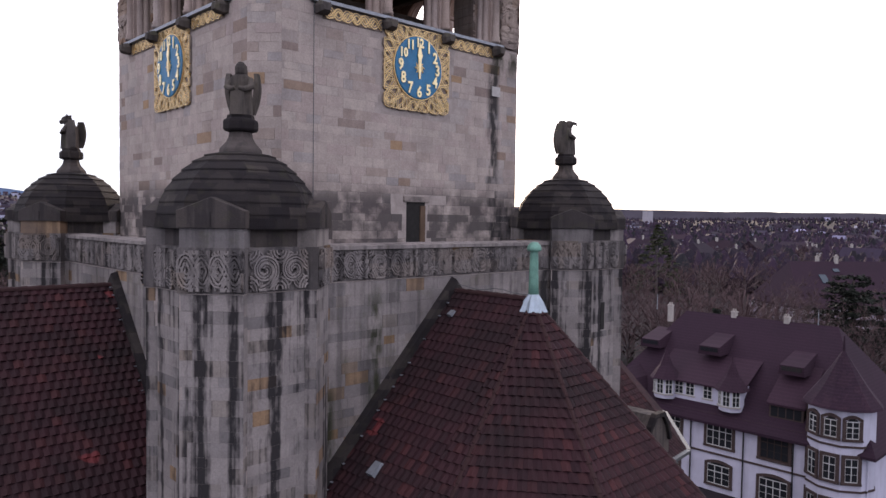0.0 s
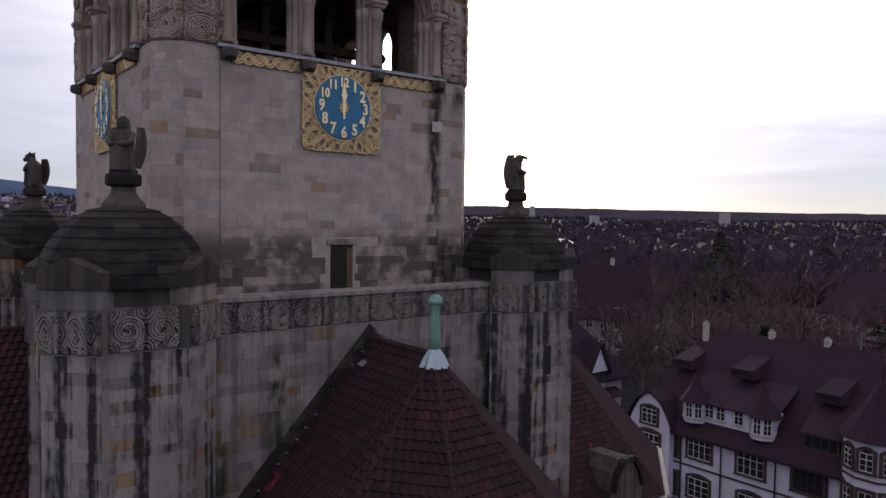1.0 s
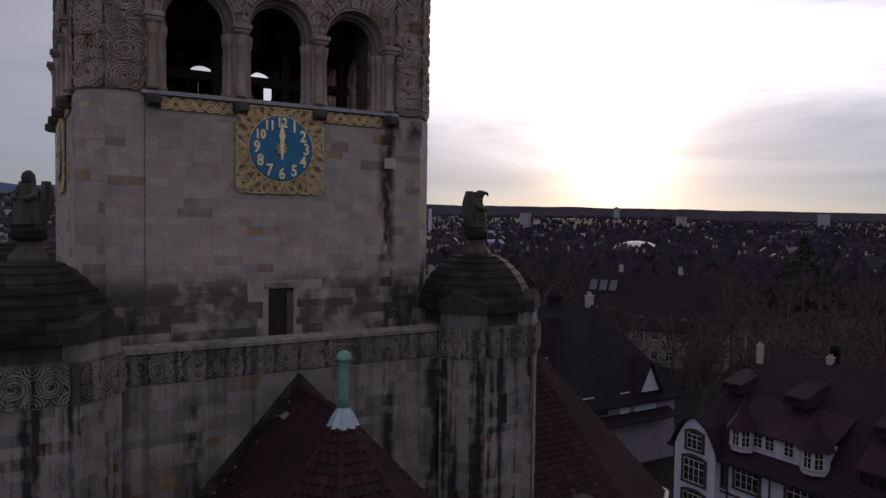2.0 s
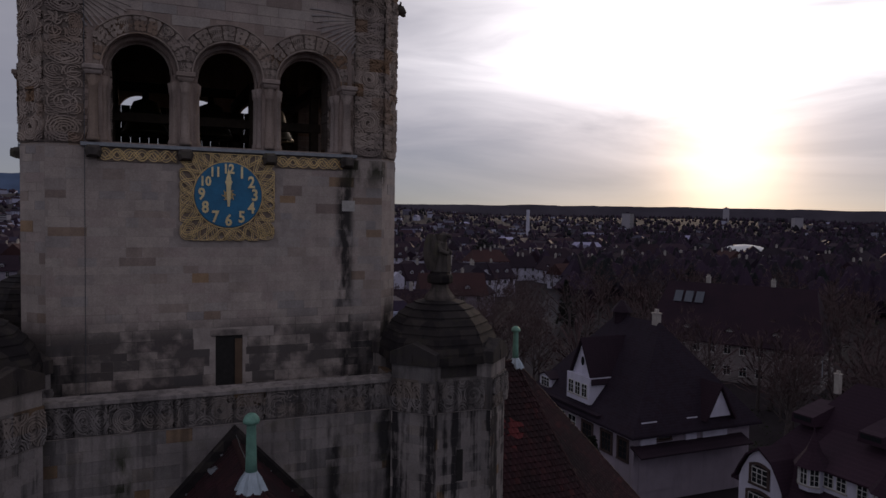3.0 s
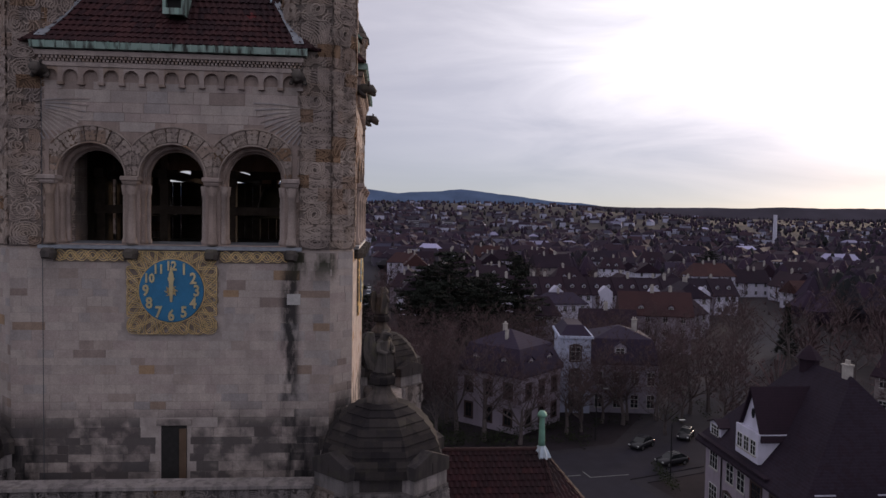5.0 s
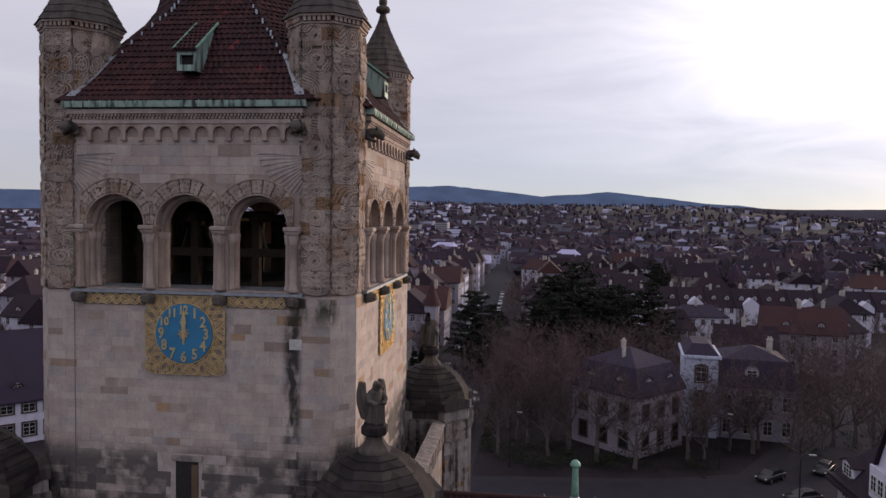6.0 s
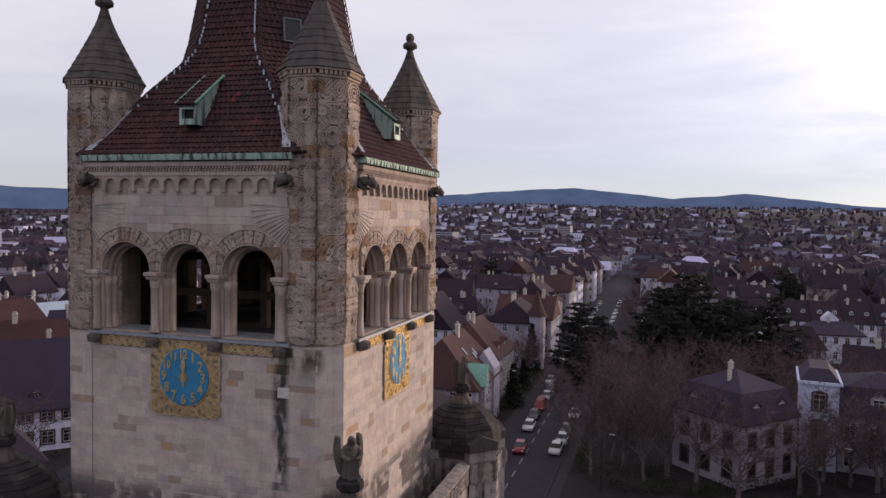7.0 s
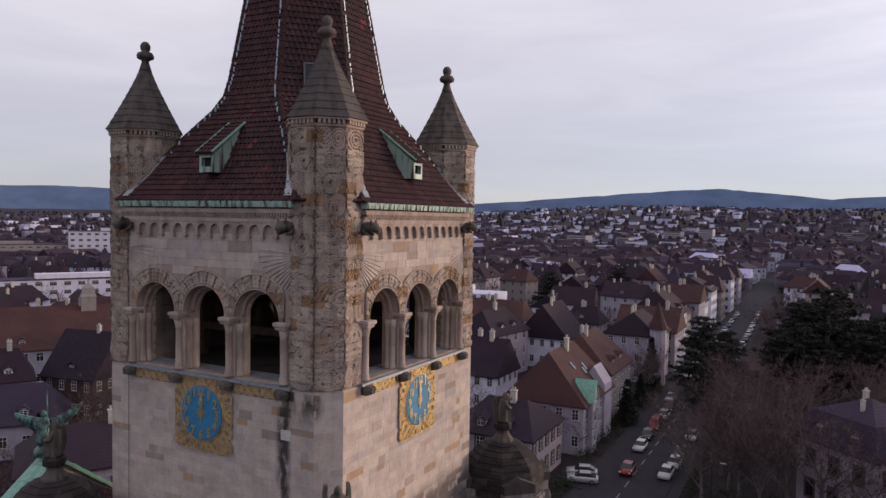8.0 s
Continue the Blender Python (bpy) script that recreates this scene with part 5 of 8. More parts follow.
# nave on the fourth side
nave, _ = arm("nave", "church nave with a dark red tiled roof and copper-covered gable end", 270, 17.0, False)
gw = Geo().loft([[(y, -x, z) for y, z in ((-7.6, 13.4), (7.6, 13.4), (7.6, 16.9), (0.0, 22.65), (-7.6, 16.9))] for x in (17.0, 17.9)])
part("gable_wall", gw, M_PARAPET, nave, "streaked sandstone gable")
cap = Geo()
for sx in (-1, 1):
    cap.loft([[(sx * y, -16.75, z - 0.1), (sx * y, -18.15, z - 0.1), (sx * y, -18.2, z + 0.1), (sx * y, -17.45, z + 0.24), (sx * y, -16.7, z + 0.1)] for y, z in ((0.0, 22.75), (3.9, 19.75), (7.9, 16.75))])
    for i in range(9):
        y = 0.6 + 0.85 * i
        cap.loft([[(sx * (y + dy), -16.69, 22.85 - 0.76 * (y + dy)), (sx * (y + dy), -18.21, 22.85 - 0.76 * (y + dy)), (sx * (y + dy), -17.45, 23.03 - 0.76 * (y + dy))] for dy in (0.0, 0.05)])
part("copper_coping", cap, M_COPPER, nave, "green copper coping of the gable")
ang = Geo()
ang.lathe([(0.55, -0.35), (0.5, 0.0), (0.36, 0.12), (0.3, 0.3)], 10)
ang.lathe([(0.34, 0.25), (0.40, 0.45), (0.32, 0.9), (0.27, 1.2), (0.31, 1.5), (0.24, 1.68), (0.1, 1.76)], 12)
ang.lathe([(0.07, 1.72), (0.15, 1.82), (0.16, 1.96), (0.1, 2.08), (0.02, 2.12)], 10)
for sx, rise, span in ((1, 0.95, 1.75), (-1, 0.25, 1.7)):
    rows = []
    for i in range(8):
        f = i / 7
        x, zc, h = sx * (0.15 + span * f), 1.45 + rise * f ** 1.3, 0.75 * (1 - f) ** 0.7 + 0.06
        rows.append([(x, 0.22 + 0.15 * f, zc - h), (x, 0.3 + 0.15 * f, zc - h), (x, 0.34 + 0.15 * f, zc + 0.14), (x, 0.2 + 0.15 * f, zc + 0.14)])
    ang.loft(rows)
    for i in range(6):
        f = 0.12 + 0.14 * i
        x, zc = sx * (0.15 + span * f), 1.45 + rise * f ** 1.3
        ang.tube([(x, 0.18 + 0.15 * f, zc), (x + sx * 0.12, 0.17 + 0.15 * f, zc - 0.65 * (1 - f) ** 0.6)], [0.05, 0.02], 5)
ang.tube([(0.2, -0.08, 1.55), (0.42, -0.25, 1.4), (0.4, -0.35, 1.75)], [0.1, 0.08, 0.06], 6)
ang.tube([(-0.2, -0.08, 1.55), (-0.38, -0.2, 1.25), (-0.2, -0.4, 1.2)], [0.1, 0.08, 0.05], 6)
ang.tube([(0.4, -0.35, 0.3), (0.4, -0.35, 3.3)], 0.03, 5)
st = part("copper_statue", ang, M_ANGEL, None, "green copper winged figure with a spear on the nave gable", True, rot(27, -17.75, -0.2, 23.2))
tagged(st, category="statue")

# small stone-fronted dormer between two arms of the church
sd = thing("stone_dormer", "weathered rounded stone gable between the church roofs", "stone gable", at=(12.5, -6.4, 13.6))
prof_ = [(-1.0, -3.0), (1.0, -3.0), (1.0, 0.9), (0.75, 1.6), (0.35, 2.1), (-0.35, 2.1), (-0.75, 1.6), (-1.0, 0.9)]
part("gable", Geo().loft([[(x, y, z) for x, z in prof_] for y in (-1.2, 2.0)]), M_SPIRELET, sd)
cp = Geo().loft([[(x * k, y, z * (1.05 if z > 0 else 1)) for x, z in prof_[2:] for k in (1.0,)] + [(x * 0.86, y, z * 0.95) for x, z in prof_[:1:-1]] for y in (-1.36, -1.1)])
part("coping", cp, M_DARKSTONE, sd)

# lightning wire along the ridge of the apse
wire = Geo().tube([(0.02 * math.sin(i), -7.8 - 3.0 * i / 8, RZ + 0.16 + 0.05 * math.cos(i * 1.4)) for i in range(9)], 0.012, 5)
tagged(part("lightning_wire", wire, M_GUTTER, None, "thin grey lightning wire along a tiled ridge"), category="wire")

# small metal vents in the tiles of the apse
for y, z, k in ((-9.0, 17.48, 1.0), (-8.2, 21.2, 0.55)):
    vent = thing("roof_vent", "small pale metal vent plate among the roof tiles", "roof vent", "roof vents")
    vent.matrix_basis = Matrix.Translation((-(RZ - z) / SLOPE, y, z)) @ Matrix.Rotation(-math.atan(SLOPE), 4, "Y")
    part("plate", Geo().loft([[(-0.22 * k, -0.15 * k, 0.05), (0.22 * k, -0.15 * k, 0.03), (0.22 * k, 0.15 * k, 0.03), (-0.22 * k, 0.15 * k, 0.05)], [(-0.2 * k, -0.13 * k, 0.17), (0.2 * k, -0.13 * k, 0.1), (0.2 * k, 0.13 * k, 0.1), (-0.2 * k, 0.13 * k, 0.17)]]), M_LEAD, vent)

# ---- ground, streets, hills ----
M_GROUND = plain("winter_ground", (0.025, 0.019, 0.024), 0.95, 0, 0.7, 0.12)
M_ASPHALT = plain("asphalt", (0.027, 0.024, 0.034), 0.9, 0, 0.35, 0.4, 0.1)
M_PAVING = plain("pavement", (0.034, 0.030, 0.037), 0.95, 0, 0.3, 0.8)
M_LINE = plain("road_paint", (0.2, 0.2, 0.2), 0.85, 0, 0.5, 2.0)


def land(x, y):
    """Height of the ground: level near by, rising to wooded slopes far off."""
    d, az = math.hypot(x, y), math.degrees(math.atan2(x, y))
    rise = max(0.0, min(1.0, (d - 750) / 1900))
    rise = rise * rise * (3 - 2 * rise)
    north = math.exp(-((az + 2) / 24) ** 2)
    return rise * (26 + 62 * north + 9 * math.sin(az * 0.21 + d * 0.002))


grd = Geo()
radii = [0.5, 60, 150, 300, 500, 700, 850, 1000, 1200, 1400, 1600, 1900, 2200, 2600, 3000, 3500, 4200, 4800]
SEC = 120
grd.loft([[(r * math.sin(2 * math.pi * i / SEC), r * math.cos(2 * math.pi * i / SEC), -0.06 + land(r * math.sin(2 * math.pi * i / SEC), r * math.cos(2 * math.pi * i / SEC))) for i in range(SEC)][::-1] for r in radii], True, False)
tagged(part("ground", grd, M_GROUND, None, "dark winter ground of gardens and lawns", True), category="ground", kind="structure")


# Air haze over the far hills, put into their colour and a faint glow.
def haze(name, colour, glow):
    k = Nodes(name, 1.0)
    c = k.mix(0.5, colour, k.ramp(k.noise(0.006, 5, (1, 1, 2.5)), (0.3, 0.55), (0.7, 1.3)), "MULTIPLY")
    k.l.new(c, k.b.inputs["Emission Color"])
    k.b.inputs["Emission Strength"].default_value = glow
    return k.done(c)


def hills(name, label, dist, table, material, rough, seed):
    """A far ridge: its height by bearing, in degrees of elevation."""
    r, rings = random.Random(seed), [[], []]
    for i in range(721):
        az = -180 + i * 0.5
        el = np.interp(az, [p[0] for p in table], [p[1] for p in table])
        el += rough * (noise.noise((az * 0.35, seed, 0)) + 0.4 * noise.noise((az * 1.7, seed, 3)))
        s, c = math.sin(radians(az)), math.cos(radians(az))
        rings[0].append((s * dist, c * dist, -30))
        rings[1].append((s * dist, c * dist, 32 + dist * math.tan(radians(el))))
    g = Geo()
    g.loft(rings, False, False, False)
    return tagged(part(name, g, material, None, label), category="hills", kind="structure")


hills("backdrop", "hazy blue wooded mountains on the horizon", 4700, ((-180, 1.2), (-70, 1.6), (-56, 2.0), (-40, 1.7), (-25, 1.3), (-16, 2.0), (-10, 2.45), (-6.6, 2.65), (-3, 2.3), (1, 1.85), (6, 2.25), (10, 1.8), (14, 1.35), (22, 0.6), (40, 0.3), (90, 0.5), (180, 1.2)), haze("hazed_mountain", (0.085, 0.125, 0.215), 0.38), 0.10, 4)
hills("backdrop", "dark wooded ridge below the evening sky", 4300, ((-180, 0.4), (-60, 0.35), (-20, 0.3), (8, 0.35), (13, 1.15), (20, 0.98), (32, 1.08), (44, 1.0), (55, 0.85), (64, 0.72), (90, 0.6), (180, 0.4)), haze("hazed_ridge", (0.062, 0.056, 0.074), 0.32), 0.07, 9)


def strip(g, pts, width, z0, z1):
    """A band along a line, such as a road."""
    pts = [Vector((x, y, 0)) for x, y in pts]
    rings = []
    for i, p in enumerate(pts):
        d = (pts[min(i + 1, len(pts) - 1)] - pts[max(i - 1, 0)]).normalized()
        n = Vector((-d.y, d.x, 0)) * width / 2
        rings.append([(p.x - n.x, p.y - n.y, z0), (p.x + n.x, p.y + n.y, z0), (p.x + n.x, p.y + n.y, z1), (p.x - n.x, p.y - n.y, z1)])
    return g.loft(rings)


STREET = [(-2.2, 40), (-2.2, 140), (-4.5, 230), (-6, 420), (-8, 640)]
CROSS = [(-60, 44), (-3, 54), (30, 58), (44, 63), (58, 84), (80, 118), (150, 205)]
ROADS = ((STREET, 9.8, 0.0), (CROSS, 11.0, 0.004), ([(30, 60), (36, 40), (36, 0), (34, -60)], 9.0, 0.008))
for pts, w, dz in ROADS:
    tagged(part("pavement", strip(Geo(), pts, w + 3.6, -0.3, 0.0 + dz), M_PAVING, None, "grey pavement beside the street"), category="pavement", kind="structure")
for pts, w, dz in ROADS:
    tagged(part("kerb", strip(Geo(), pts, w + 0.5, -0.2, 0.10 + dz), M_PAVING, None, "raised stone kerb"), category="kerb", kind="structure")
    tagged(part("road", strip(Geo(), pts, w, -0.2, 0.112 + dz), M_ASPHALT, None, "dark grey asphalt street"), category="road", kind="structure")
marks = Geo()
for i in range(26):
    strip(marks, [(-2.6, 62 + i * 5.2), (-2.6, 64.6 + i * 5.2)], 0.15, 0.1, 0.13)
for x in (14, 20, 26, 32):
    strip(marks, [(x, 55.2), (x + 5.0, 56.0)], 0.14, 0.1, 0.135)
    strip(marks, [(x, 55.2), (x - 0.4, 57.2)], 0.14, 0.1, 0.135)
tagged(part("road_marking", marks, M_LINE, None, "white broken line on the asphalt"), category="road marking", kind="structure")

# ---- house materials ----
def render_wall(name, colour):
    k = Nodes(name, 0.9)
    # Blue cast of the hazy air, multiplied into the wall colour.
    colour = tuple(v * q for v, q in zip(colour, (0.97, 0.95, 1.09)))
    c = k.mix(0.3, colour, k.ramp(k.noise(0.6, 4), (0.3, 0.6), (0.7, 1.2)), "MULTIPLY")
    c = k.mix(k.math("MULTIPLY", k.ramp(k.noise(1.4, 4, (1, 1, 0.15)), (0.5, 0.0), (0.75, 1.0)), 0.35), c, tuple(v * 0.5 for v in colour))
    c = k.mix(0.25, c, k.ramp(k.info.outputs["Random"], (0.0, 0.7), (1.0, 1.15)), "MULTIPLY")
    return k.done(c)


def house_roof(name, tones, patch):
    k = Nodes(name, 0.85)
    c = k.ramp(k.math("FRACT", k.math("ADD", k.info.outputs["Random"], k.math("MULTIPLY", k.noise(1.5, 3), 0.35))), *tones)
    c = k.mix(k.math("MULTIPLY", k.ramp(k.noise(0.25, 5), (0.4, 0.0), (0.7, 1.0)), 0.5), c, patch)
    row = k.math("SINE", k.math("MULTIPLY", k.axis(2), 26.0))
    c = k.mix(0.30, c, k.ramp(row, (0.0, 0.6), (1.0, 1.15)), "MULTIPLY")
    c = k.mix(0.35, c, k.ramp(k.noise(7, 3), (0.3, 0.55), (0.7, 1.3)), "MULTIPLY")
    return k.done(c)


M_WHITE = render_wall("white_render", (0.60, 0.60, 0.64))
M_GREYWALL = render_wall("grey_stone_render", (0.34, 0.30, 0.315))
M_CREAM = render_wall("cream_render", (0.26, 0.23, 0.205))
M_PINK = render_wall("pale_render", (0.34, 0.32, 0.345))
M_FARWALL = render_wall("pale_far_wall", (0.40, 0.385, 0.385))
# Roof tones hold the same bluish haze cast.
M_ROOF_DARK = house_roof("dark_tile_roof", ((0.0, (0.0249, 0.0148, 0.0250)), (0.5, (0.0374, 0.0197, 0.0306)), (1.0, (0.0270, 0.0187, 0.0318))), (0.0166, 0.0118, 0.0205))
M_ROOF_WINE = house_roof("wine_red_roof", ((0.0, (0.0360, 0.0180, 0.0322)), (1.0, (0.0480, 0.0240, 0.0391))), (0.0260, 0.0150, 0.0253))
M_ROOF_BROWN = house_roof("brown_tile_roof", ((0.0, (0.0600, 0.0290, 0.0322)), (1.0, (0.0860, 0.0400, 0.0391))), (0.0360, 0.0210, 0.0264))
M_ROOF_SLATE = house_roof("slate_roof", ((0.0, (0.0385, 0.0276, 0.0510)), (1.0, (0.0498, 0.0364, 0.0640))), (0.0270, 0.0197, 0.0366))
M_TRIM = plain("brown_window_stone", (0.072, 0.050, 0.048), 0.8, 0, 0.4, 2.0)
M_TRIMW = plain("white_window_frame", (0.62, 0.62, 0.62), 0.6, 0, 0.15, 3.0)
M_GLASS = Nodes("window_glass", 0.08).done((0.018, 0.02, 0.024))
M_BLUEGLASS = Nodes("roof_glass", 0.12).done((0.03, 0.05, 0.075))
M_CHIM = plain("chimney_render", (0.42, 0.39, 0.37), 0.9, 0, 0.4, 1.5)
M_SHUTTER = plain("dark_timber", (0.055, 0.035, 0.03), 0.8, 0, 0.4, 2.0)


def two_tone(name, groups):
    """One mesh from several Geos, each with its own material."""
    vs, fs, mi, o = [], [], [], 0
    for i, (g, _) in enumerate(groups):
        vs += g.v
        fs += [tuple(k + o for k in f) for f in g.f]
        mi += [i] * len(g.f)
        o += len(g.v)
    me = bpy.data.meshes.new(name)
    me.from_pydata(vs, [], fs)
    for _, m in groups:
        me.materials.append(m)
    me.polygons.foreach_set("material_index", mi)
    me.update()
    return me


WINDOWS, SPLIT = {}, {}


def window_me(w, h, style="plain"):
    """A window in the plane y = 0 that looks to -y, standing on z = 0: surround, frame with bars, dark pane."""
    key = (round(w, 2), round(h, 2), style)
    if key not in WINDOWS:
        trim, frame_, pane = Geo(), Geo(), Geo()
        pane.box(-w / 2, w / 2, -0.02, 0.05, 0, h)
        n = max(2, round(w / 0.62))
        for i in range(n + 1):
            x = -w / 2 + w * i / n
            frame_.box(x - 0.026, x + 0.026, -0.05, 0.04, 0, h)
        for z in (0.0, h * 0.66, h):
            frame_.box(-w / 2, w / 2, -0.045, 0.04, z - 0.03, z + 0.03)
        if style != "far":
            for z in (h * 0.33,):
                frame_.box(-w / 2, w / 2, -0.035, 0.04, z - 0.011, z + 0.011)
        if style in ("trim", "arch", "shutter"):
            for x in (-w / 2 - 0.14, w / 2 + 0.14):
                trim.box(x - 0.13, x + 0.13, -0.09, 0.06, -0.12, h + 0.05)
            trim.box(-w / 2 - 0.3, w / 2 + 0.3, -0.13, 0.06, -0.24, -0.05)
            if style == "arch":
                trim.loft([[(x, y, z) for y, z in ((-0.09, z0), (0.06, z0), (0.06, z0 + 0.25), (-0.09, z0 + 0.25))] for x, z0 in [(-w / 2 - 0.27 + (w + 0.54) * i / 8, h - 0.02 + 0.28 * math.sin(math.pi * i / 8)) for i in range(9)]])
                pane.loft([[(x, -0.02, h), (x, 0.05, h), (x, 0.05, z0), (x, -0.02, z0)] for x, z0 in [(-w / 2 + w * i / 8, h + 0.01 + 0.26 * math.sin(math.pi * i / 8)) for i in range(9)]])
            else:
                trim.box(-w / 2 - 0.27, w / 2 + 0.27, -0.09, 0.06, h + 0.03, h + 0.28)
        else:
            trim.box(-w / 2 - 0.12, w / 2 + 0.12, -0.1, 0.04, -0.14, -0.04)
        groups = [(trim, M_TRIM if style in ("trim", "arch", "shutter") else M_CHIM), (frame_, M_SHUTTER if style == "shutter" else M_TRIMW), (pane, M_GLASS)]
        WINDOWS[key] = two_tone("window", groups)
        SPLIT[key] = [two_tone(n, [groups[i]]) for n, i in (("window", 1), ("window_surround", 0), ("pane", 2))]
    return WINDOWS[key]


def put_window(parent, w, h, style, m):
    """A window as a thing's part, with its surround and pane; far ones, and those of dormers, in one mesh."""
    whole = window_me(w, h, style)
    if parent.parent is not None or style == "far":
        return part("window", whole, None, parent, m=m)
    frame_, trim, pane = SPLIT[(round(w, 2), round(h, 2), style)]
    ob = part("window", frame_, None, parent, m=m)
    part("window_surround", trim, None, ob)
    part("pane", pane, None, ob)
    return ob


def window(parent, x, y, z, w, h, facing=0, style="plain"):
    return put_window(parent, w, h, style, rot(facing, x, y, z))


def hip_roof(g, w, d, eave, ridge, run, over=0.5, run2=None, thick=0.25):
    """Roof over a w x d plan with its ridge along x; run: how far the ends lean in (0: gables)."""
    run2 = run if run2 is None else run2
    a, b = w / 2 + over, d / 2 + over
    z = eave - over * (ridge - eave) / (d / 2)
    top = [(-a + run, 0, ridge), (a - run2, 0, ridge)]
    v = [(-a, -b, z), (a, -b, z), (a, b, z), (-a, b, z)] + top + [(-a, -b, z - thick), (a, -b, z - thick), (a, b, z - thick), (-a, b, z - thick)]
    g.add(v, [(0, 1, 5, 4), (2, 3, 4, 5), (1, 2, 5), (3, 0, 4), (6, 7, 1, 0), (7, 8, 2, 1), (8, 9, 3, 2), (9, 6, 0, 3), (9, 8, 7, 6)])
    return g


def mansard(g, w, d, eave, kink, ridge, inset, over=0.35):
    a, b = w / 2 + over, d / 2 + over
    rings = [[(-a, -b, eave - 0.25), (a, -b, eave - 0.25), (a, b, eave - 0.25), (-a, b, eave - 0.25)], [(-a, -b, eave), (a, -b, eave), (a, b, eave), (-a, b, eave)]]
    a, b = a - inset, b - inset
    rings.append([(-a, -b, kink), (a, -b, kink), (a, b, kink), (-a, b, kink)])
    k = b * 0.95
    g.loft(rings + [[(-a + k, -b + k, ridge), (a - k, -b + k, ridge), (a - k, b - k, ridge), (-a + k, b - k, ridge)]])
    return g


def gable_wall(g, w, d, eave, ridge):
    """Walls that run up into gables at both ends of the ridge."""
    g.box(-w / 2, w / 2, -d / 2, d / 2, 0, eave)
    g.loft([[(x, -d / 2, eave), (x, d / 2, eave), (x, 0, ridge - 0.1)] for x in (-w / 2, w / 2)])
    return g


def dormer(parent, x, y, z, facing, w=1.5, h=1.3, deep=2.2, roofm=None, wallm=None, peak=0.7, style="plain"):
    """A roof dormer with a gabled top and a window in its front."""
    m = rot(facing, x, y, z)
    dm = part("dormer", Geo().box(-w / 2, w / 2, 0, deep, 0, h).loft([[(-w / 2, yy, h), (w / 2, yy, h), (0, yy, h + peak)] for yy in (0, deep)]), wallm or M_WHITE, parent, m=m)
    rf = Geo()
    for s in (-1, 1):
        rf.loft([[(0, yy, h + peak + 0.12), (s * (w / 2 + 0.25), yy, h - 0.1), (s * (w / 2 + 0.25), yy, h - 0.22), (0, yy, h + peak - 0.02)] for yy in (-0.25, deep + 0.3)])
    part("dormer_roof", rf, roofm or M_ROOF_DARK, dm)
    part("window", window_me(w * 0.68, h * 0.72, style), None, dm, m=Matrix.Translation((0, -0.02, h * 0.16)))
    return dm


CHIMNEY_ME = Geo().box(-0.4, 0.4, -0.3, 0.3, -1.5, 1.2).box(-0.48, 0.48, -0.38, 0.38, 1.2, 1.35).lathe([(0.14, 1.35), (0.12, 1.75)], 8, -0.18).lathe([(0.14, 1.35), (0.12, 1.75)], 8, 0.18).mesh("chimney", M_CHIM)


def chimney(parent, x, y, z, s=1.0, turn=0):
    return part("chimney", CHIMNEY_ME, None, parent, m=rot(turn, x, y, z) @ Matrix.Scale(s, 4))


def facing_eye(cx, cy, turn, side):
    """Whether a side of a house looks towards the church."""
    a = radians(turn + side - 90)
    return math.cos(a) * (6 - cx) + math.sin(a) * (-26 - cy) > 0


def house_windows_far(t, me, m):
    """Windows too far to pick apart go into the joined rest."""
    mw = t.matrix_basis @ m
    FAR_PANES.append((me, mw))


FAR_PANES = []


def house(name, label, cx, cy, w, d, turn, eave, ridge, wallm, roofm, hip=0.0, rows=2, group="", win=(1.0, 1.6), dorms=0, chims=1, style="plain", z=None, seed=0, spacing=2.6):
    """A plain town house: walls, roof, chimneys, dormers, and windows on the sides that can be seen."""
    r = random.Random(seed * 31 + int(cx * 7) + int(cy * 3))
    t = thing(name, label, "house", group, (cx, cy, land(cx, cy) if z is None else z), turn)
    g = Geo()
    if hip > 0:
        g.box(-w / 2, w / 2, -d / 2, d / 2, -2, eave)
    else:
        gable_wall(g, w, d, eave, ridge)
    part("wall", g, wallm, t)
    part("roof", hip_roof(Geo(), w, d, eave, ridge, hip), roofm, t)
    storey = eave / rows
    for side, length, off in ((0, w, d / 2), (90, d, w / 2), (180, w, d / 2), (270, d, w / 2)):
        if not facing_eye(cx, cy, turn, side):
            continue
        n = max(1, int(length / spacing))
        a = radians(side)
        for f in range(rows):
            for i in range(n):
                u = (i + 0.5) / n * length - length / 2
                wm = rot(side, math.cos(a) * u + math.sin(a) * off, math.sin(a) * u - math.cos(a) * off, f * storey + storey * 0.32)
                if math.hypot(cx, cy) > 235 and style == "far":
                    house_windows_far(t, window_me(*win, style), wm)
                else:
                    put_window(t, *win, style, wm)
        if hip == 0 and side in (90, 270) and ridge - eave > 3:
            put_window(t, win[0], win[1] * 0.8, style, rot(side, math.sin(a) * off, -math.cos(a) * off, eave + 0.4))
    for side in (0, 180):
        if dorms and facing_eye(cx, cy, turn, side):
            for i in range(dorms):
                u = ((i + 0.5) / dorms - 0.5) * (w - 2 * hip * 0.5) * 0.85
                s = -1 if side == 0 else 1
                dormer(t, u, s * (d / 2 - 0.9), eave + 0.35, side, 1.3, 1.15, 2.0, roofm, wallm, 0.5, style)
    for i in range(chims):
        chimney(t, r.uniform(-0.35, 0.35) * (w - 2 * hip), r.uniform(-0.8, 0.8), ridge - 0.1, r.uniform(0.8, 1.1))
    return t


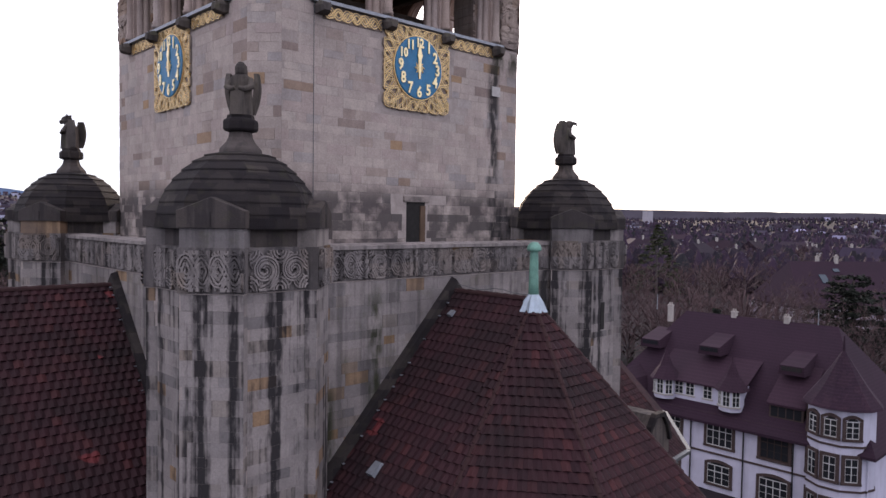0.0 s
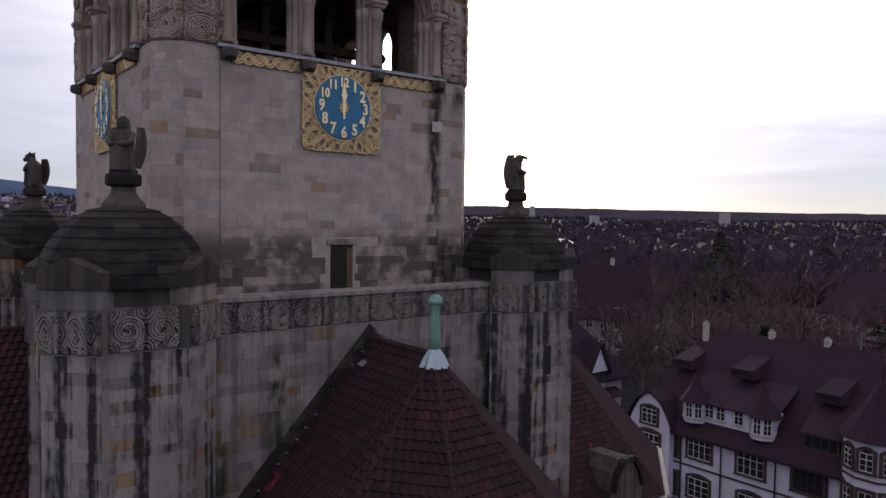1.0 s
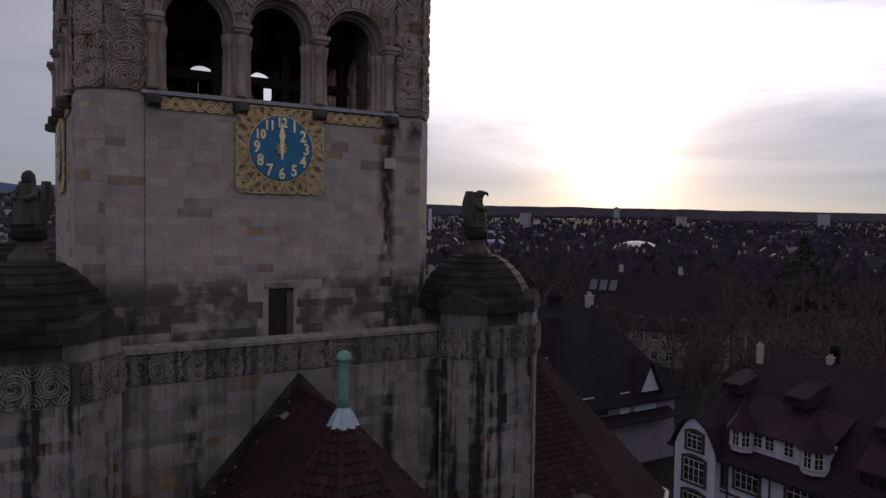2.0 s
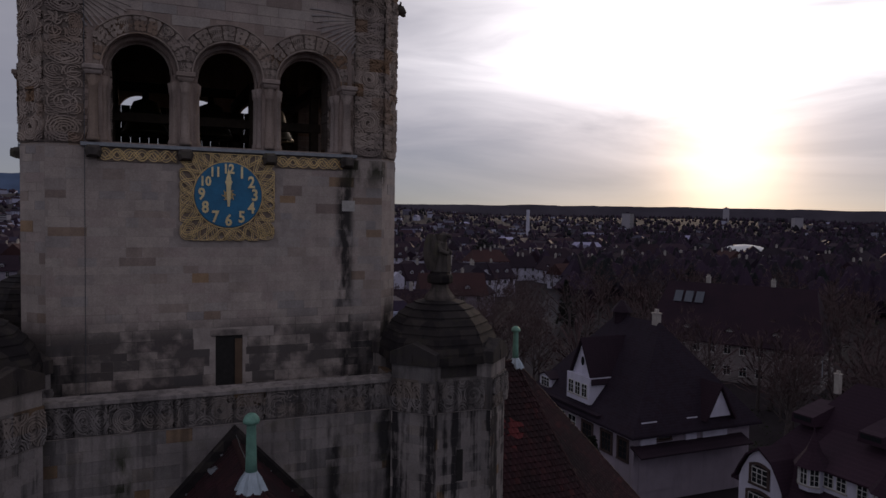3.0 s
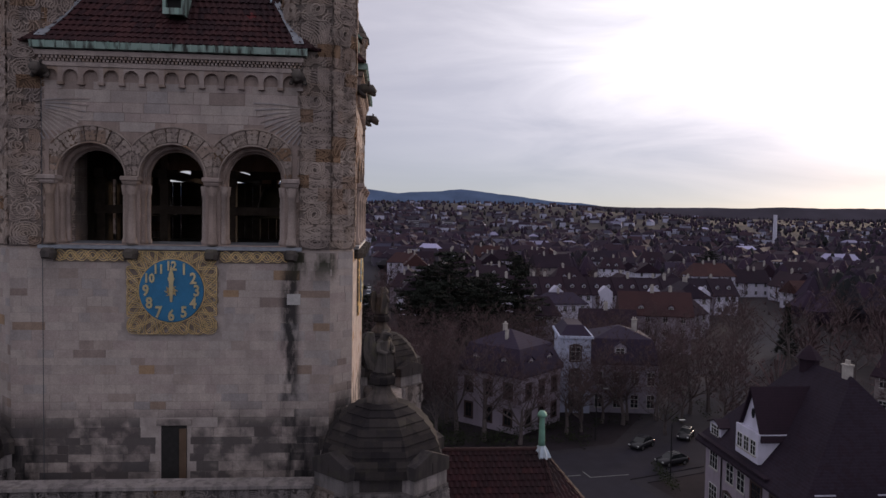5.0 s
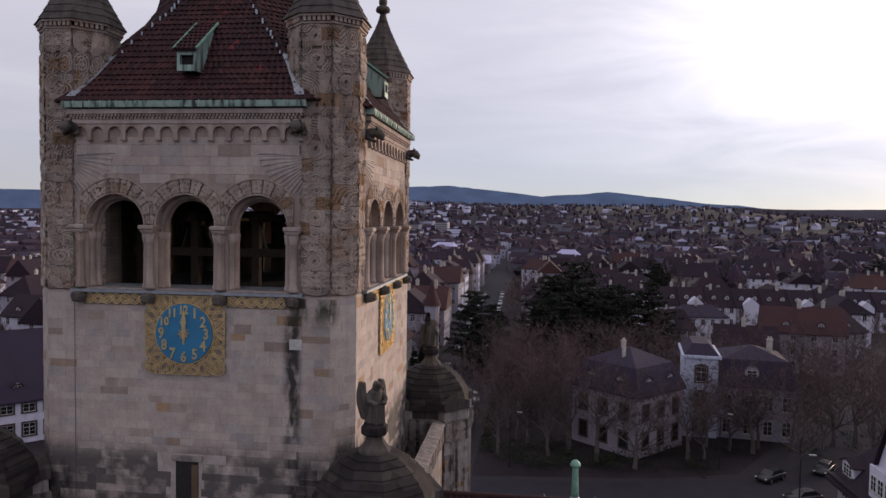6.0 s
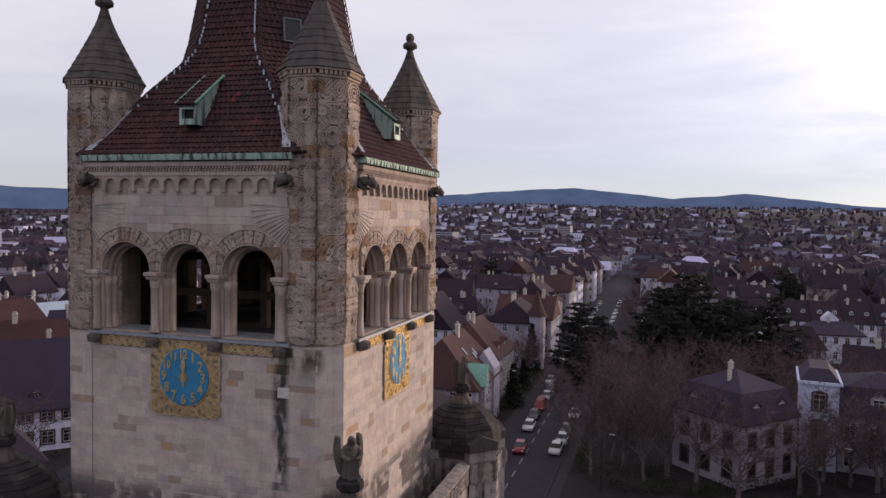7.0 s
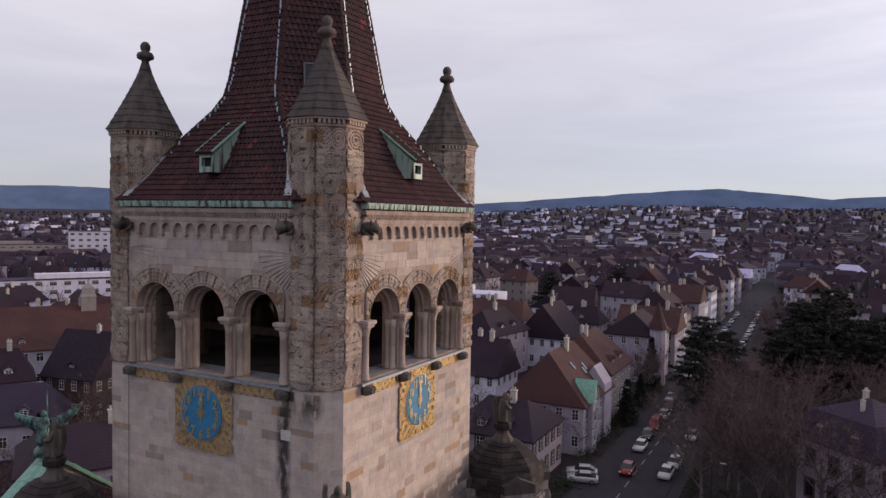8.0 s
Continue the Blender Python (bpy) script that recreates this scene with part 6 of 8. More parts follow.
# ---- the large white house ----
wh = thing("white_house", "large white plastered house with brown window stone and wine-red hipped roof", "house", at=(53.3, 5.5, 0), turn=-90)
part("wall", Geo().box(-12, 12, -7.4, 7.4, 0, 7.1), M_WHITE, wh, "white plaster")
part("roof", hip_roof(Geo(), 24, 14.8, 7.1, 15.0, 5.5, 0.7), M_ROOF_WINE, wh, "wine-red tile roof")
wy = lambda y: 5.5 - y  # noqa: E731  along the front, from the plan's y
for y, w, z, h, st in ((5.35, 2.3, 4.2, 2.0, "trim"), (0.55, 2.3, 4.2, 2.0, "shutter"), (5.35, 2.0, 0.75, 1.65, "arch"), (0.55, 2.3, 0.6, 1.8, "arch"), (10.2, 2.2, 4.3, 1.9, "trim"), (13.6, 2.4, 4.0, 2.1, "shutter"), (10.2, 2.0, 0.75, 1.65, "arch"), (13.6, 2.4, 0.5, 1.9, "shutter")):
    window(wh, wy(y), -7.42, z, w, h, 0, st)
for z in (3.35, 6.85):
    part("string_course", Geo().box(-12.02, 12.02, -7.5, -7.38, z, z + 0.16), M_TRIM, wh)
for y in (3.15, -1.0, 8.0, 12.0):
    part("downpipe", Geo().tube([(wy(y), -7.55, 0), (wy(y), -7.55, 6.9)], 0.07, 6), M_IRON, wh)
# wide dormer with two pavilion ends
bay = part("roof_bay", Geo().box(wy(11.8), wy(3.8), -6.9, -3.0, 7.6, 9.5), M_WHITE, wh, "white dormer range with two small pavilions")
part("bay_roof", Geo().add([(wy(12.2), -7.3, 9.4), (wy(3.4), -7.3, 9.4), (wy(3.4), -2.0, 12.2), (wy(12.2), -2.0, 12.2), (wy(12.2), -7.3, 9.25), (wy(3.4), -7.3, 9.25)], [(0, 1, 2, 3), (4, 5, 1, 0), (1, 5, 2), (4, 0, 3)]), M_ROOF_WINE, bay)
for y in (11.0, 4.6):
    pav = part("pavilion", Geo().lathe([(1.05, 7.5), (1.05, 9.5)], 8, wy(y), -6.9, math.pi / 8), M_WHITE, wh)
    part("pavilion_roof", Geo().lathe([(1.5, 9.35), (1.4, 9.5), (0.6, 10.6), (0.08, 11.9), (0.04, 12.3)], 8, wy(y), -6.9, math.pi / 8), M_ROOF_WINE, pav)
    for dx, fc in ((-0.72, -45), (0.0, 0), (0.72, 45)):
        window(pav, wy(y) + dx, -6.9 - (1.0 if dx == 0 else 0.72), 8.0, 0.62, 1.3, fc, "plain")
for y in (9.6, 8.5, 6.8):
    window(bay, wy(y), -6.92, 8.1, 0.8, 1.1)
for y, z, x in ((7.8, 12.0, -4.0), (0.2, 11.4, -4.4), (14.2, 11.8, -3.6)):
    u = wy(y)
    dm = part("eyebrow_dormer", Geo().loft([[(u - 1.1 * q, x + dy, z - 0.3), (u + 1.1 * q, x + dy, z - 0.3), (u + 1.0 * q, x + dy, z + 0.5 + up_), (u - 1.0 * q, x + dy, z + 0.5 + up_)] for dy, q, up_ in ((-0.85, 1.0, 0.0), (2.4, 0.95, 0.9))]), M_ROOF_WINE, wh)
    for q in range(4):
        part("pane", Geo().box(u - 0.84 + 0.43 * q, u - 0.46 + 0.43 * q, x - 0.89, x - 0.8, z + 0.04, z + 0.4), M_GLASS, dm)
bd = part("box_dormer", Geo().box(wy(-0.1) - 1.4, wy(-0.1) + 1.4, -6.9, -3.5, 7.5, 8.75), M_TRIM, wh, "brown box dormer with four panes")
for q in range(4):
    part("pane", Geo().box(wy(-0.1) - 1.25 + 0.64 * q, wy(-0.1) - 0.7 + 0.64 * q, -6.93, -6.8, 7.75, 8.6), M_GLASS, bd)
part("dormer_roof", Geo().add([(wy(-0.1) - 1.6, -7.1, 8.7), (wy(-0.1) + 1.6, -7.1, 8.7), (wy(-0.1) + 1.6, -3.0, 11.6), (wy(-0.1) - 1.6, -3.0, 11.6), (wy(-0.1) - 1.6, -7.1, 8.86), (wy(-0.1) + 1.6, -7.1, 8.86), (wy(-0.1) + 1.6, -3.0, 11.76), (wy(-0.1) - 1.6, -3.0, 11.76)], [(0, 3, 2, 1), (4, 5, 6, 7), (0, 1, 5, 4), (1, 2, 6, 5), (2, 3, 7, 6), (3, 0, 4, 7)]), M_ROOF_WINE, bd)
for y in (14.5, 7.7, 2.7):
    chimney(wh, wy(y), 0, 14.6, 0.62)
for y in (-0.5, 17.0):
    part("roof_spike", Geo().tube([(wy(y) * 0.92, 0, 14.8), (wy(y) * 0.92, 0, 16.4)], [0.06, 0.02], 6), M_LEAD, wh)
ctw = part("corner_tower", Geo().lathe([(2.5, 0), (2.5, 9.9), (2.7, 10.0)], 10, wy(-4.2), -6.4), M_WHITE, wh, "round white corner tower with arched windows")
part("tower_roof", Geo().lathe([(2.95, 9.75), (2.85, 9.95), (1.8, 11.3), (0.9, 12.7), (0.12, 14.0), (0.05, 15.2)], 12, wy(-4.2), -6.4), M_ROOF_WINE, ctw)
for z in (3.35, 6.85):
    part("string_course", Geo().lathe([(2.58, z), (2.58, z + 0.16)], 10, wy(-4.2), -6.4), M_TRIM, ctw)
for k, fc in enumerate((-72, -36, 0, 36)):
    a = radians(fc)
    for z, h, st in ((7.6, 1.3, "arch"), (4.2, 1.8, "trim"), (0.8, 1.7, "trim")):
        window(ctw, wy(-4.2) + math.sin(a) * 2.42, -6.4 - math.cos(a) * 2.42, z, 0.9, h, fc, st)
# curved gable at the far end of the front
cg = Geo()
out = [(-2.2, 0), (2.2, 0), (2.2, 6.6), (1.9, 7.4), (1.2, 8.6), (0.5, 9.3), (-0.5, 9.3), (-1.2, 8.6), (-1.9, 7.4), (-2.2, 6.6)]
cg.loft([[(wy(15.0) + x, y, z) for x, z in out] for y in (-8.2, -6.0)])
cgp = part("gable_bay", cg, M_WHITE, wh, "white bay with a curved gable")
cr = Geo()
for s in (-1, 1):
    cr.loft([[(wy(15.0) + s * x, y, z + dz) for y, dz in ((-8.5, 0.05), (-4.0, 0.05), (-4.0, 0.25), (-8.5, 0.25))] for x, z in ((2.6, 6.4), (2.1, 7.4), (1.3, 8.65), (0.0, 9.5))])
part("gable_roof", cr, M_ROOF_WINE, cgp)
window(cgp, wy(15.0), -8.22, 6.6, 1.6, 1.3, 0, "arch")
window(cgp, wy(15.0), -8.22, 3.6, 2.2, 2.0, 0, "arch")
window(cgp, wy(15.0), -8.22, 0.5, 2.2, 2.0, 0, "arch")

# ---- the gabled timber house ----
ch = thing("gabled_house", "large pale house with a steep dark hipped roof and white gables", "house", at=(50.4, 38.0, 0), turn=-90)
part("wall", Geo().box(-9.5, 9.5, -7.6, 7.6, 0, 8.0), M_GREYWALL, ch)
part("roof", hip_roof(Geo(), 19, 15.2, 8.2, 17.2, 6.5, 0.9), M_ROOF_DARK, ch, "steep dark tile roof")
part("roof_turret", Geo().lathe([(1.0, 16.2), (1.0, 17.6), (1.35, 17.6), (0.8, 18.3), (0.1, 19.0)], 8, -3.0, 0), M_ROOF_DARK, ch)
cy_ = lambda y: 38.0 - y  # noqa: E731
gb2 = part("front_gable", Geo().loft([[(cy_(38.1) + x, y, z) for x, z in ((-1.9, 11.2), (1.9, 11.2), (0, 15.0))] for y in (-7.3, -2.0)]).box(cy_(38.1) - 2.2, cy_(38.1) + 2.2, -7.9, -4.0, 8.3, 11.2), M_WHITE, ch, "white triangular gable with an oval window")
part("oval_window", Geo().loft([[(cy_(38.1) + 0.28 * math.cos(a * math.pi / 8), y, 12.7 + 0.5 * math.sin(a * math.pi / 8)) for a in range(16)] for y in (-7.36, -7.2)]), M_GLASS, gb2)
rf = Geo()
for s in (-1, 1):
    rf.loft([[(cy_(38.1), y, 15.35), (cy_(38.1) + s * 2.5, y, 10.5), (cy_(38.1) + s * 2.3, y, 10.4), (cy_(38.1), y, 15.05)] for y in (-7.7, -1.0)])
part("gable_roof", rf, M_ROOF_DARK, gb2)
for dx in (-1.3, 0, 1.3):
    window(gb2, cy_(38.1) + dx, -7.92, 9.0, 0.95, 1.4, 0)
part("pent_roof", Geo().box(-9.8, 4.5, -8.5, -7.5, 7.6, 7.8), M_ROOF_DARK, ch)
dormer(ch, cy_(45.6), -7.5, 8.0, 0, 2.6, 1.5, 3.0, M_ROOF_DARK, M_WHITE, 0.4)
for y, z, w, h, st in ((45.5, 4.6, 1.8, 2.0, "plain"), (41.8, 4.3, 1.5, 2.0, "plain"), (39.5, 4.3, 1.5, 2.0, "plain"), (39.6, 0.9, 1.4, 1.8, "arch"), (36.5, 4.2, 1.7, 1.9, "shutter"), (45.5, 0.9, 1.8, 1.9, "plain"), (42.2, 0.9, 1.4, 1.9, "arch"), (33.5, 0.9, 1.6, 1.9, "arch"), (33.0, 4.2, 1.6, 1.9, "shutter"), (30.2, 4.2, 1.4, 1.9, "shutter")):
    window(ch, cy_(y), -7.62, z, w, h, 0, st)
part("downpipe", Geo().tube([(cy_(43.6), -7.7, 0), (cy_(43.6), -7.7, 7.9)], 0.07, 6), M_IRON, ch)
# side gable and loggia towards the church square
sg = part("side_gable", Geo().loft([[(9.2 + d, 2.6 + s, z) for s, z in ((-1.6, 8.2), (1.6, 8.2), (0, 11.3))] for d in (-3.5, 1.0)]), M_WHITE, ch, "white pointed side gable")
rf = Geo()
for s in (-1, 1):
    rf.loft([[(x, 2.6, 11.65), (x, 2.6 + s * 2.1, 7.9), (x, 2.6 + s * 1.9, 7.8), (x, 2.6, 11.35)] for x in (5.0, 10.6)])
part("gable_roof", rf, M_ROOF_DARK, sg)
for y0, y1 in ((-6.9, -5.0), (-1.2, 0.2), (1.0, 4.3)):
    part("white_panel", Geo().box(9.5, 9.72, y0, y1, 6.0, 8.3), M_WHITE, ch)
part("side_wall", Geo().box(9.5, 9.62, -7.0, -2.0, 1.2, 5.2), M_GREYWALL, ch)
part("side_pent", Geo().add([(9.4, -8.0, 6.0), (9.4, 6.5, 6.0), (11.2, 6.5, 5.3), (11.2, -8.0, 5.3), (9.4, -8.0, 5.8), (9.4, 6.5, 5.8), (11.2, 6.5, 5.15), (11.2, -8.0, 5.15)], [(0, 1, 2, 3), (7, 6, 5, 4), (3, 2, 6, 7), (0, 3, 7, 4), (1, 5, 6, 2)]), M_ROOF_DARK, ch)
window(ch, 9.64, -4.0, 6.4, 1.4, 1.4, 90, "shutter")
chimney(ch, cy_(34.8), 0.0, 16.9, 1.0)
chimney(ch, cy_(43.0), 1.0, 15.0, 0.9)

# ---- villas beyond the crossing ----
vi = thing("grey_villa", "pale grey stone villa with a slate mansard roof", "house", at=(26.2, 80.2, 0), turn=46)
part("wall", Geo().box(-5.6, 5.6, -5.8, 5.8, 0, 8.5).box(-5.8, 5.8, -6.0, 6.0, 8.3, 8.65).box(-5.68, 5.68, -5.88, 5.88, 4.2, 4.4), M_GREYWALL, vi)
part("roof", mansard(Geo(), 11.2, 11.6, 8.6, 12.3, 14.4, 1.5), M_ROOF_SLATE, vi, "grey slate roof")
for z, h in ((1.2, 2.1), (5.2, 2.0)):
    for u in (-3.6, 0.0, 3.6):
        window(vi, u, -5.82, z, 1.15, h, 0, "shutter")
        window(vi, -5.62, u, z, 1.15, h, 270, "shutter")
        window(vi, 5.62, u, z, 1.1, h, 90)
for u in (-2.6, 2.6):
    dormer(vi, u, -5.4, 9.1, 0, 1.5, 1.6, 2.2, M_ROOF_SLATE, M_GREYWALL, 0.5)
    dormer(vi, -5.2, u, 9.1, 270, 1.4, 1.6, 2.2, M_ROOF_SLATE, M_GREYWALL, 0.5)
    dormer(vi, 5.2, u, 9.1, 90, 1.4, 1.6, 2.2, M_ROOF_SLATE, M_GREYWALL, 0.5)
chimney(vi, 1.5, 2.0, 13.8, 0.8)
chimney(vi, -2.4, -1.0, 13.8, 0.6)

bh = thing("blue_villa", "pale blue villa with a tall front pavilion and slate mansard", "house", at=(44.3, 90.0, 0), turn=-8)
M_BLUEWALL = render_wall("pale_blue_render", (0.50, 0.55, 0.63))
part("wall", Geo().box(-3.5, 8.0, -5.5, 6, 0, 8.2), M_PINK, bh)
pav = part("pavilion", Geo().box(-8.2, -3.3, -6.4, 4, 0, 12.2).box(-8.6, -2.9, -6.8, 4.4, 12.2, 12.6), M_BLUEWALL, bh, "pale blue plastered pavilion")
part("pavilion_roof", Geo().loft([[(-8.3, -6.5, 12.6), (-3.2, -6.5, 12.6), (-3.2, 4.1, 12.6), (-8.3, 4.1, 12.6)], [(-7.0, -4.8, 14.2), (-4.5, -4.8, 14.2), (-4.5, 2.5, 14.2), (-7.0, 2.5, 14.2)]]), M_ROOF_SLATE, pav)
part("roof", mansard(Geo(), 11.5, 11.5, 8.2, 12.0, 13.6, 1.4).moved(Matrix.Translation((2.2, 0.2, 0))), M_ROOF_SLATE, bh)
for z, h in ((0.8, 2.3), (4.6, 2.2), (8.6, 2.2)):
    window(pav, -5.75, -6.42, z, 1.5, h, 0, "arch")
for z in (0.9, 4.6):
    for x in (-1.8, 1.2, 4.0, 6.6):
        window(bh, x, -5.52, z, 1.2, 2.1, 0, "plain")
dormer(bh, 1.6, -5.3, 8.8, 0, 2.0, 2.0, 2.5, M_ROOF_SLATE, M_PINK, 0.8)
part("balcony", Geo().box(-1.0, 3.6, -6.9, -5.4, 4.2, 4.4).box(-1.0, 3.6, -6.95, -6.85, 4.4, 5.3), M_PINK, bh)
chimney(bh, 5.0, 1.0, 13.2)
wing = house("low_wing", "low pale house joined to the villas", 33.0, 88.5, 6, 6, 5, 6.5, 8.5, M_BLUEWALL, M_ROOF_SLATE, 2.0, 2)

# ---- houses on the west side of the street ----
WEST = "houses along the street"
house("stone_house", "grey stone house with dormers and a dark hipped roof", -19.5, 71.5, 12, 13, 0, 7.0, 10.5, M_GREYWALL, M_ROOF_DARK, 3.5, 2, WEST, dorms=2, chims=1, style="trim")
big = house("street_house", "tall pale house with a steep brown tiled roof", -18.0, 91.0, 17, 13, 90, 8.2, 15.2, M_PINK, M_ROOF_BROWN, 2.5, 2, WEST, dorms=0, chims=1)
bay_ = part("street_bay", Geo().box(-6.6, -4.0, -7.4, -5.0, 0, 8.4).loft([[(-6.6, y, 8.4), (-4.0, y, 8.4), (-5.3, y, 10.9)] for y in (-7.5, -5.0)]), M_PINK, big, "pale gabled bay towards the street")
rf = Geo()
for q in (-1, 1):
    rf.loft([[(-5.3, y, 11.3), (-5.3 + q * 0.8, y, 9.9), (-5.3 + q * 1.6, y, 7.9), (-5.3 + q * 1.45, y, 7.8), (-5.3 + q * 0.68, y, 9.8), (-5.3, y, 11.0)] for y in (-7.65, -4.2)])
part("bay_roof", rf, M_COPPER, bay_, "green copper roof of the bay")
for z in (1.6, 4.8, 8.0):
    put_window(big, 1.0, 1.7, "plain", rot(0, -5.3, -7.42, z))
part("cross_gable", gable_wall(Geo(), 4.5, 4.0, 9.0, 12.0).moved(Matrix.Translation((4.5, -4.9, 0))), M_PINK, big)
for x, zz in ((1.0, 11.3), (2.2, 11.8), (-2.0, 12.5)):
    part("skylight", Geo().box(-0.4, 0.4, -0.04, 0.04, -0.7, 0.7), M_BLUEGLASS, big, m=Matrix.Translation((x, -6.5 * (15.2 - zz) / 7.0 - 0.12, zz)) @ Matrix.Rotation(radians(-43), 4, "X"))
house("street_house", "tall house with a dark tiled roof and skylights", -19.5, 112.0, 16, 13, 90, 9.0, 15.0, M_CREAM, M_ROOF_BROWN, 3.0, 3, WEST, dorms=2, chims=2)
house("gabled_house", "white house with a pointed gable", -40, 105, 13, 11, 0, 7, 13, M_WHITE, M_ROOF_DARK, 0, 2, WEST, dorms=1, chims=2)
house("gabled_house", "white gabled house with a dark roof", -40, 150, 14, 13, 90, 8, 15.5, M_WHITE, M_ROOF_DARK, 0, 2, WEST, chims=2)
house("street_house", "pale house with a red roof", -62, 165, 20, 11, 0, 9, 13.5, M_PINK, M_ROOF_BROWN, 2, 3, WEST, chims=3)
ap = thing("apartment_block", "white flat-roofed apartment block with ribbon balconies", "apartment block", at=(-80, 185, 0), turn=8)
part("wall", Geo().box(-11, 11, -6, 6, 0, 13).box(-4, 1, -4, 3, 13, 15), M_WHITE, ap)
for f in range(4):
    part("balcony", Geo().box(-11.2, 11.2, -7.2, -6, 0.6 + 3.2 * f, 1.6 + 3.2 * f), M_PINK, ap)
    for i in range(7):
        window(ap, -9.6 + 3.2 * i, -6.02, 1.7 + 3.2 * f, 1.8, 1.4, 0, "far")
tu = house("corner_house", "pale corner house with a brick-red turret roof", -17.5, 146, 14, 12, 90, 11.0, 15.5, M_PINK, M_ROOF_DARK, 3, 3, WEST, dorms=3, chims=2)
part("turret", Geo().lathe([(1.8, 0), (1.8, 12.5)], 10, -6.5, -6.0), M_PINK, tu)
part("turret_roof", Geo().lathe([(2.2, 12.4), (1.2, 15.0), (0.1, 18.5)], 10, -6.5, -6.0), M_ROOF_BROWN, tu)
for i in range(5):
    house("street_house", "tall pale street house with a dark roof", -17.5 - (i % 3), 161 + 14.5 * i, 14.4 - 1.5 * (i % 2), 13, 90 if i % 3 else 0, (10.0, 12.5, 11.0, 13.0, 11.5)[i], (15.0, 18.0, 16.5, 17.5, 16.0)[i], (M_PINK, M_WHITE, M_CREAM)[i % 3], (M_ROOF_BROWN, M_ROOF_DARK, M_ROOF_WINE)[i % 3], 0 if i % 3 == 0 else 2.5, 3, WEST, dorms=i % 3, chims=2, style="far")
house("street_house", "white corner house with balconies", -20, 245, 16, 15, 90, 13, 17, M_WHITE, M_ROOF_DARK, 3, 4, WEST, dorms=2, chims=2, style="far")
for i in range(6):
    house("street_house", "tall pale street house in a row", -19 - 2 * (i % 2), 264 + 16 * i, 15 - 2 * (i % 2), 14, 90 if i % 2 else 0, 11.5 + 1.2 * (i % 3), 16.5 + (i % 3), (M_CREAM, M_PINK, M_WHITE)[i % 3], (M_ROOF_DARK, M_ROOF_BROWN)[i % 2], 2.5, 4, WEST, dorms=0, chims=1, style="far")

# terrace with white gabled fronts
for i in range(11):
    x = 38 + 8.3 * i
    t = house("terrace_house", "white terrace house with a small front gable and dark roof", x, 210 - 0.02 * (x - 80), 8.2, 12, 2, 7.0, 12.0, (M_WHITE, M_PINK)[i % 2], M_ROOF_DARK, 0, 2, "terrace", win=(1.1, 1.6), dorms=0, chims=1, style="far")
    if i % 2:
        part("front_gable", gable_wall(Geo(), 3.0, 4.6, 7.6, 9.6).moved(rot(90, 0, -5.4)), M_WHITE, t)
    for dx in (-2.2, 1.8):
        dormer(t, dx, -3.9, 8.6, 0, 1.2, 1.0, 1.8, M_ROOF_DARK, M_WHITE, 0.4, "far")
house("villa", "white villa with a shallow roof", 58, 178, 13, 10, 4, 7.5, 10.0, M_WHITE, M_ROOF_SLATE, 3, 2, style="far", chims=1)
house("villa", "pale villa with a dark hipped roof", 47, 158, 11, 10, -6, 7.0, 11.0, M_PINK, M_ROOF_DARK, 3, 2, style="far", dorms=1)
house("villa", "pale house behind the trees with dark roof", 84, 160, 16, 12, 30, 7.0, 12.5, M_PINK, M_ROOF_DARK, 3, 2, style="far", dorms=2)
so = house("solar_house", "long house with solar panels on its dark roof", 100, 71.7, 30, 13, -60, 7.5, 16.8, M_CREAM, M_ROOF_DARK, 2.5, 2, win=(1.2, 1.6), dorms=3, chims=2, style="far")
M_SOLAR = plain("solar_panel", (0.09, 0.10, 0.13), 0.22, 0.3, 0.2, 1.0)
for i in range(3):
    part("solar_panel", Geo().box(-0.75, 0.75, -0.05, 0.05, -1.2, 1.2), M_SOLAR, so, m=Matrix.Translation((-10.5 + 2.0 * i, -2.1, 14.2)) @ Matrix.Rotation(radians(-35), 4, "X"))
br = house("long_house", "long house with a broad wine-red roof and skylights", 160, 27, 44, 18, -35, 7.5, 16.0, M_GREYWALL, M_ROOF_WINE, 4, 2, win=(1.2, 1.6), dorms=3, chims=2, style="far")
for x, zz, w, h in ((-13, 12.5, 1.6, 2.4), (-9, 14.2, 1.4, 0.9), (4, 13.2, 2.2, 2.0), (9, 13.5, 1.2, 0.9)):
    part("skylight", Geo().box(-w / 2, w / 2, -0.06, 0.06, -h / 2, h / 2), M_BLUEGLASS, br, m=Matrix.Translation((x, -9 * (16 - zz) / 8.5 - 0.15, zz)) @ Matrix.Rotation(radians(-46), 4, "X"))

# ---- west of the church ----
house("slate_house", "white house with a broad dark slate roof and pale verges", -70, 64, 25, 13, 47, 6.8, 15.5, M_WHITE, M_ROOF_SLATE, 0, 2, win=(1.5, 1.7), dorms=3, chims=1, style="trim")
house("dark_gabled_house", "dark timber house with a steep gable", -97, 61, 11, 11, 10, 8.0, 15.0, M_SHUTTER, M_ROOF_DARK, 0, 2, dorms=1, chims=1)
house("dormer_house", "white house with a dormer in its dark roof", -106, 49, 11, 10, 60, 8.0, 12.5, M_WHITE, M_ROOF_DARK, 2.5, 2, dorms=2, chims=1)
house("red_roofed_house", "house with a steep red roof and pale dormers", -93, 78, 14, 11, 40, 8.0, 15.0, M_CREAM, M_ROOF_BROWN, 0, 2, dorms=2, chims=2)
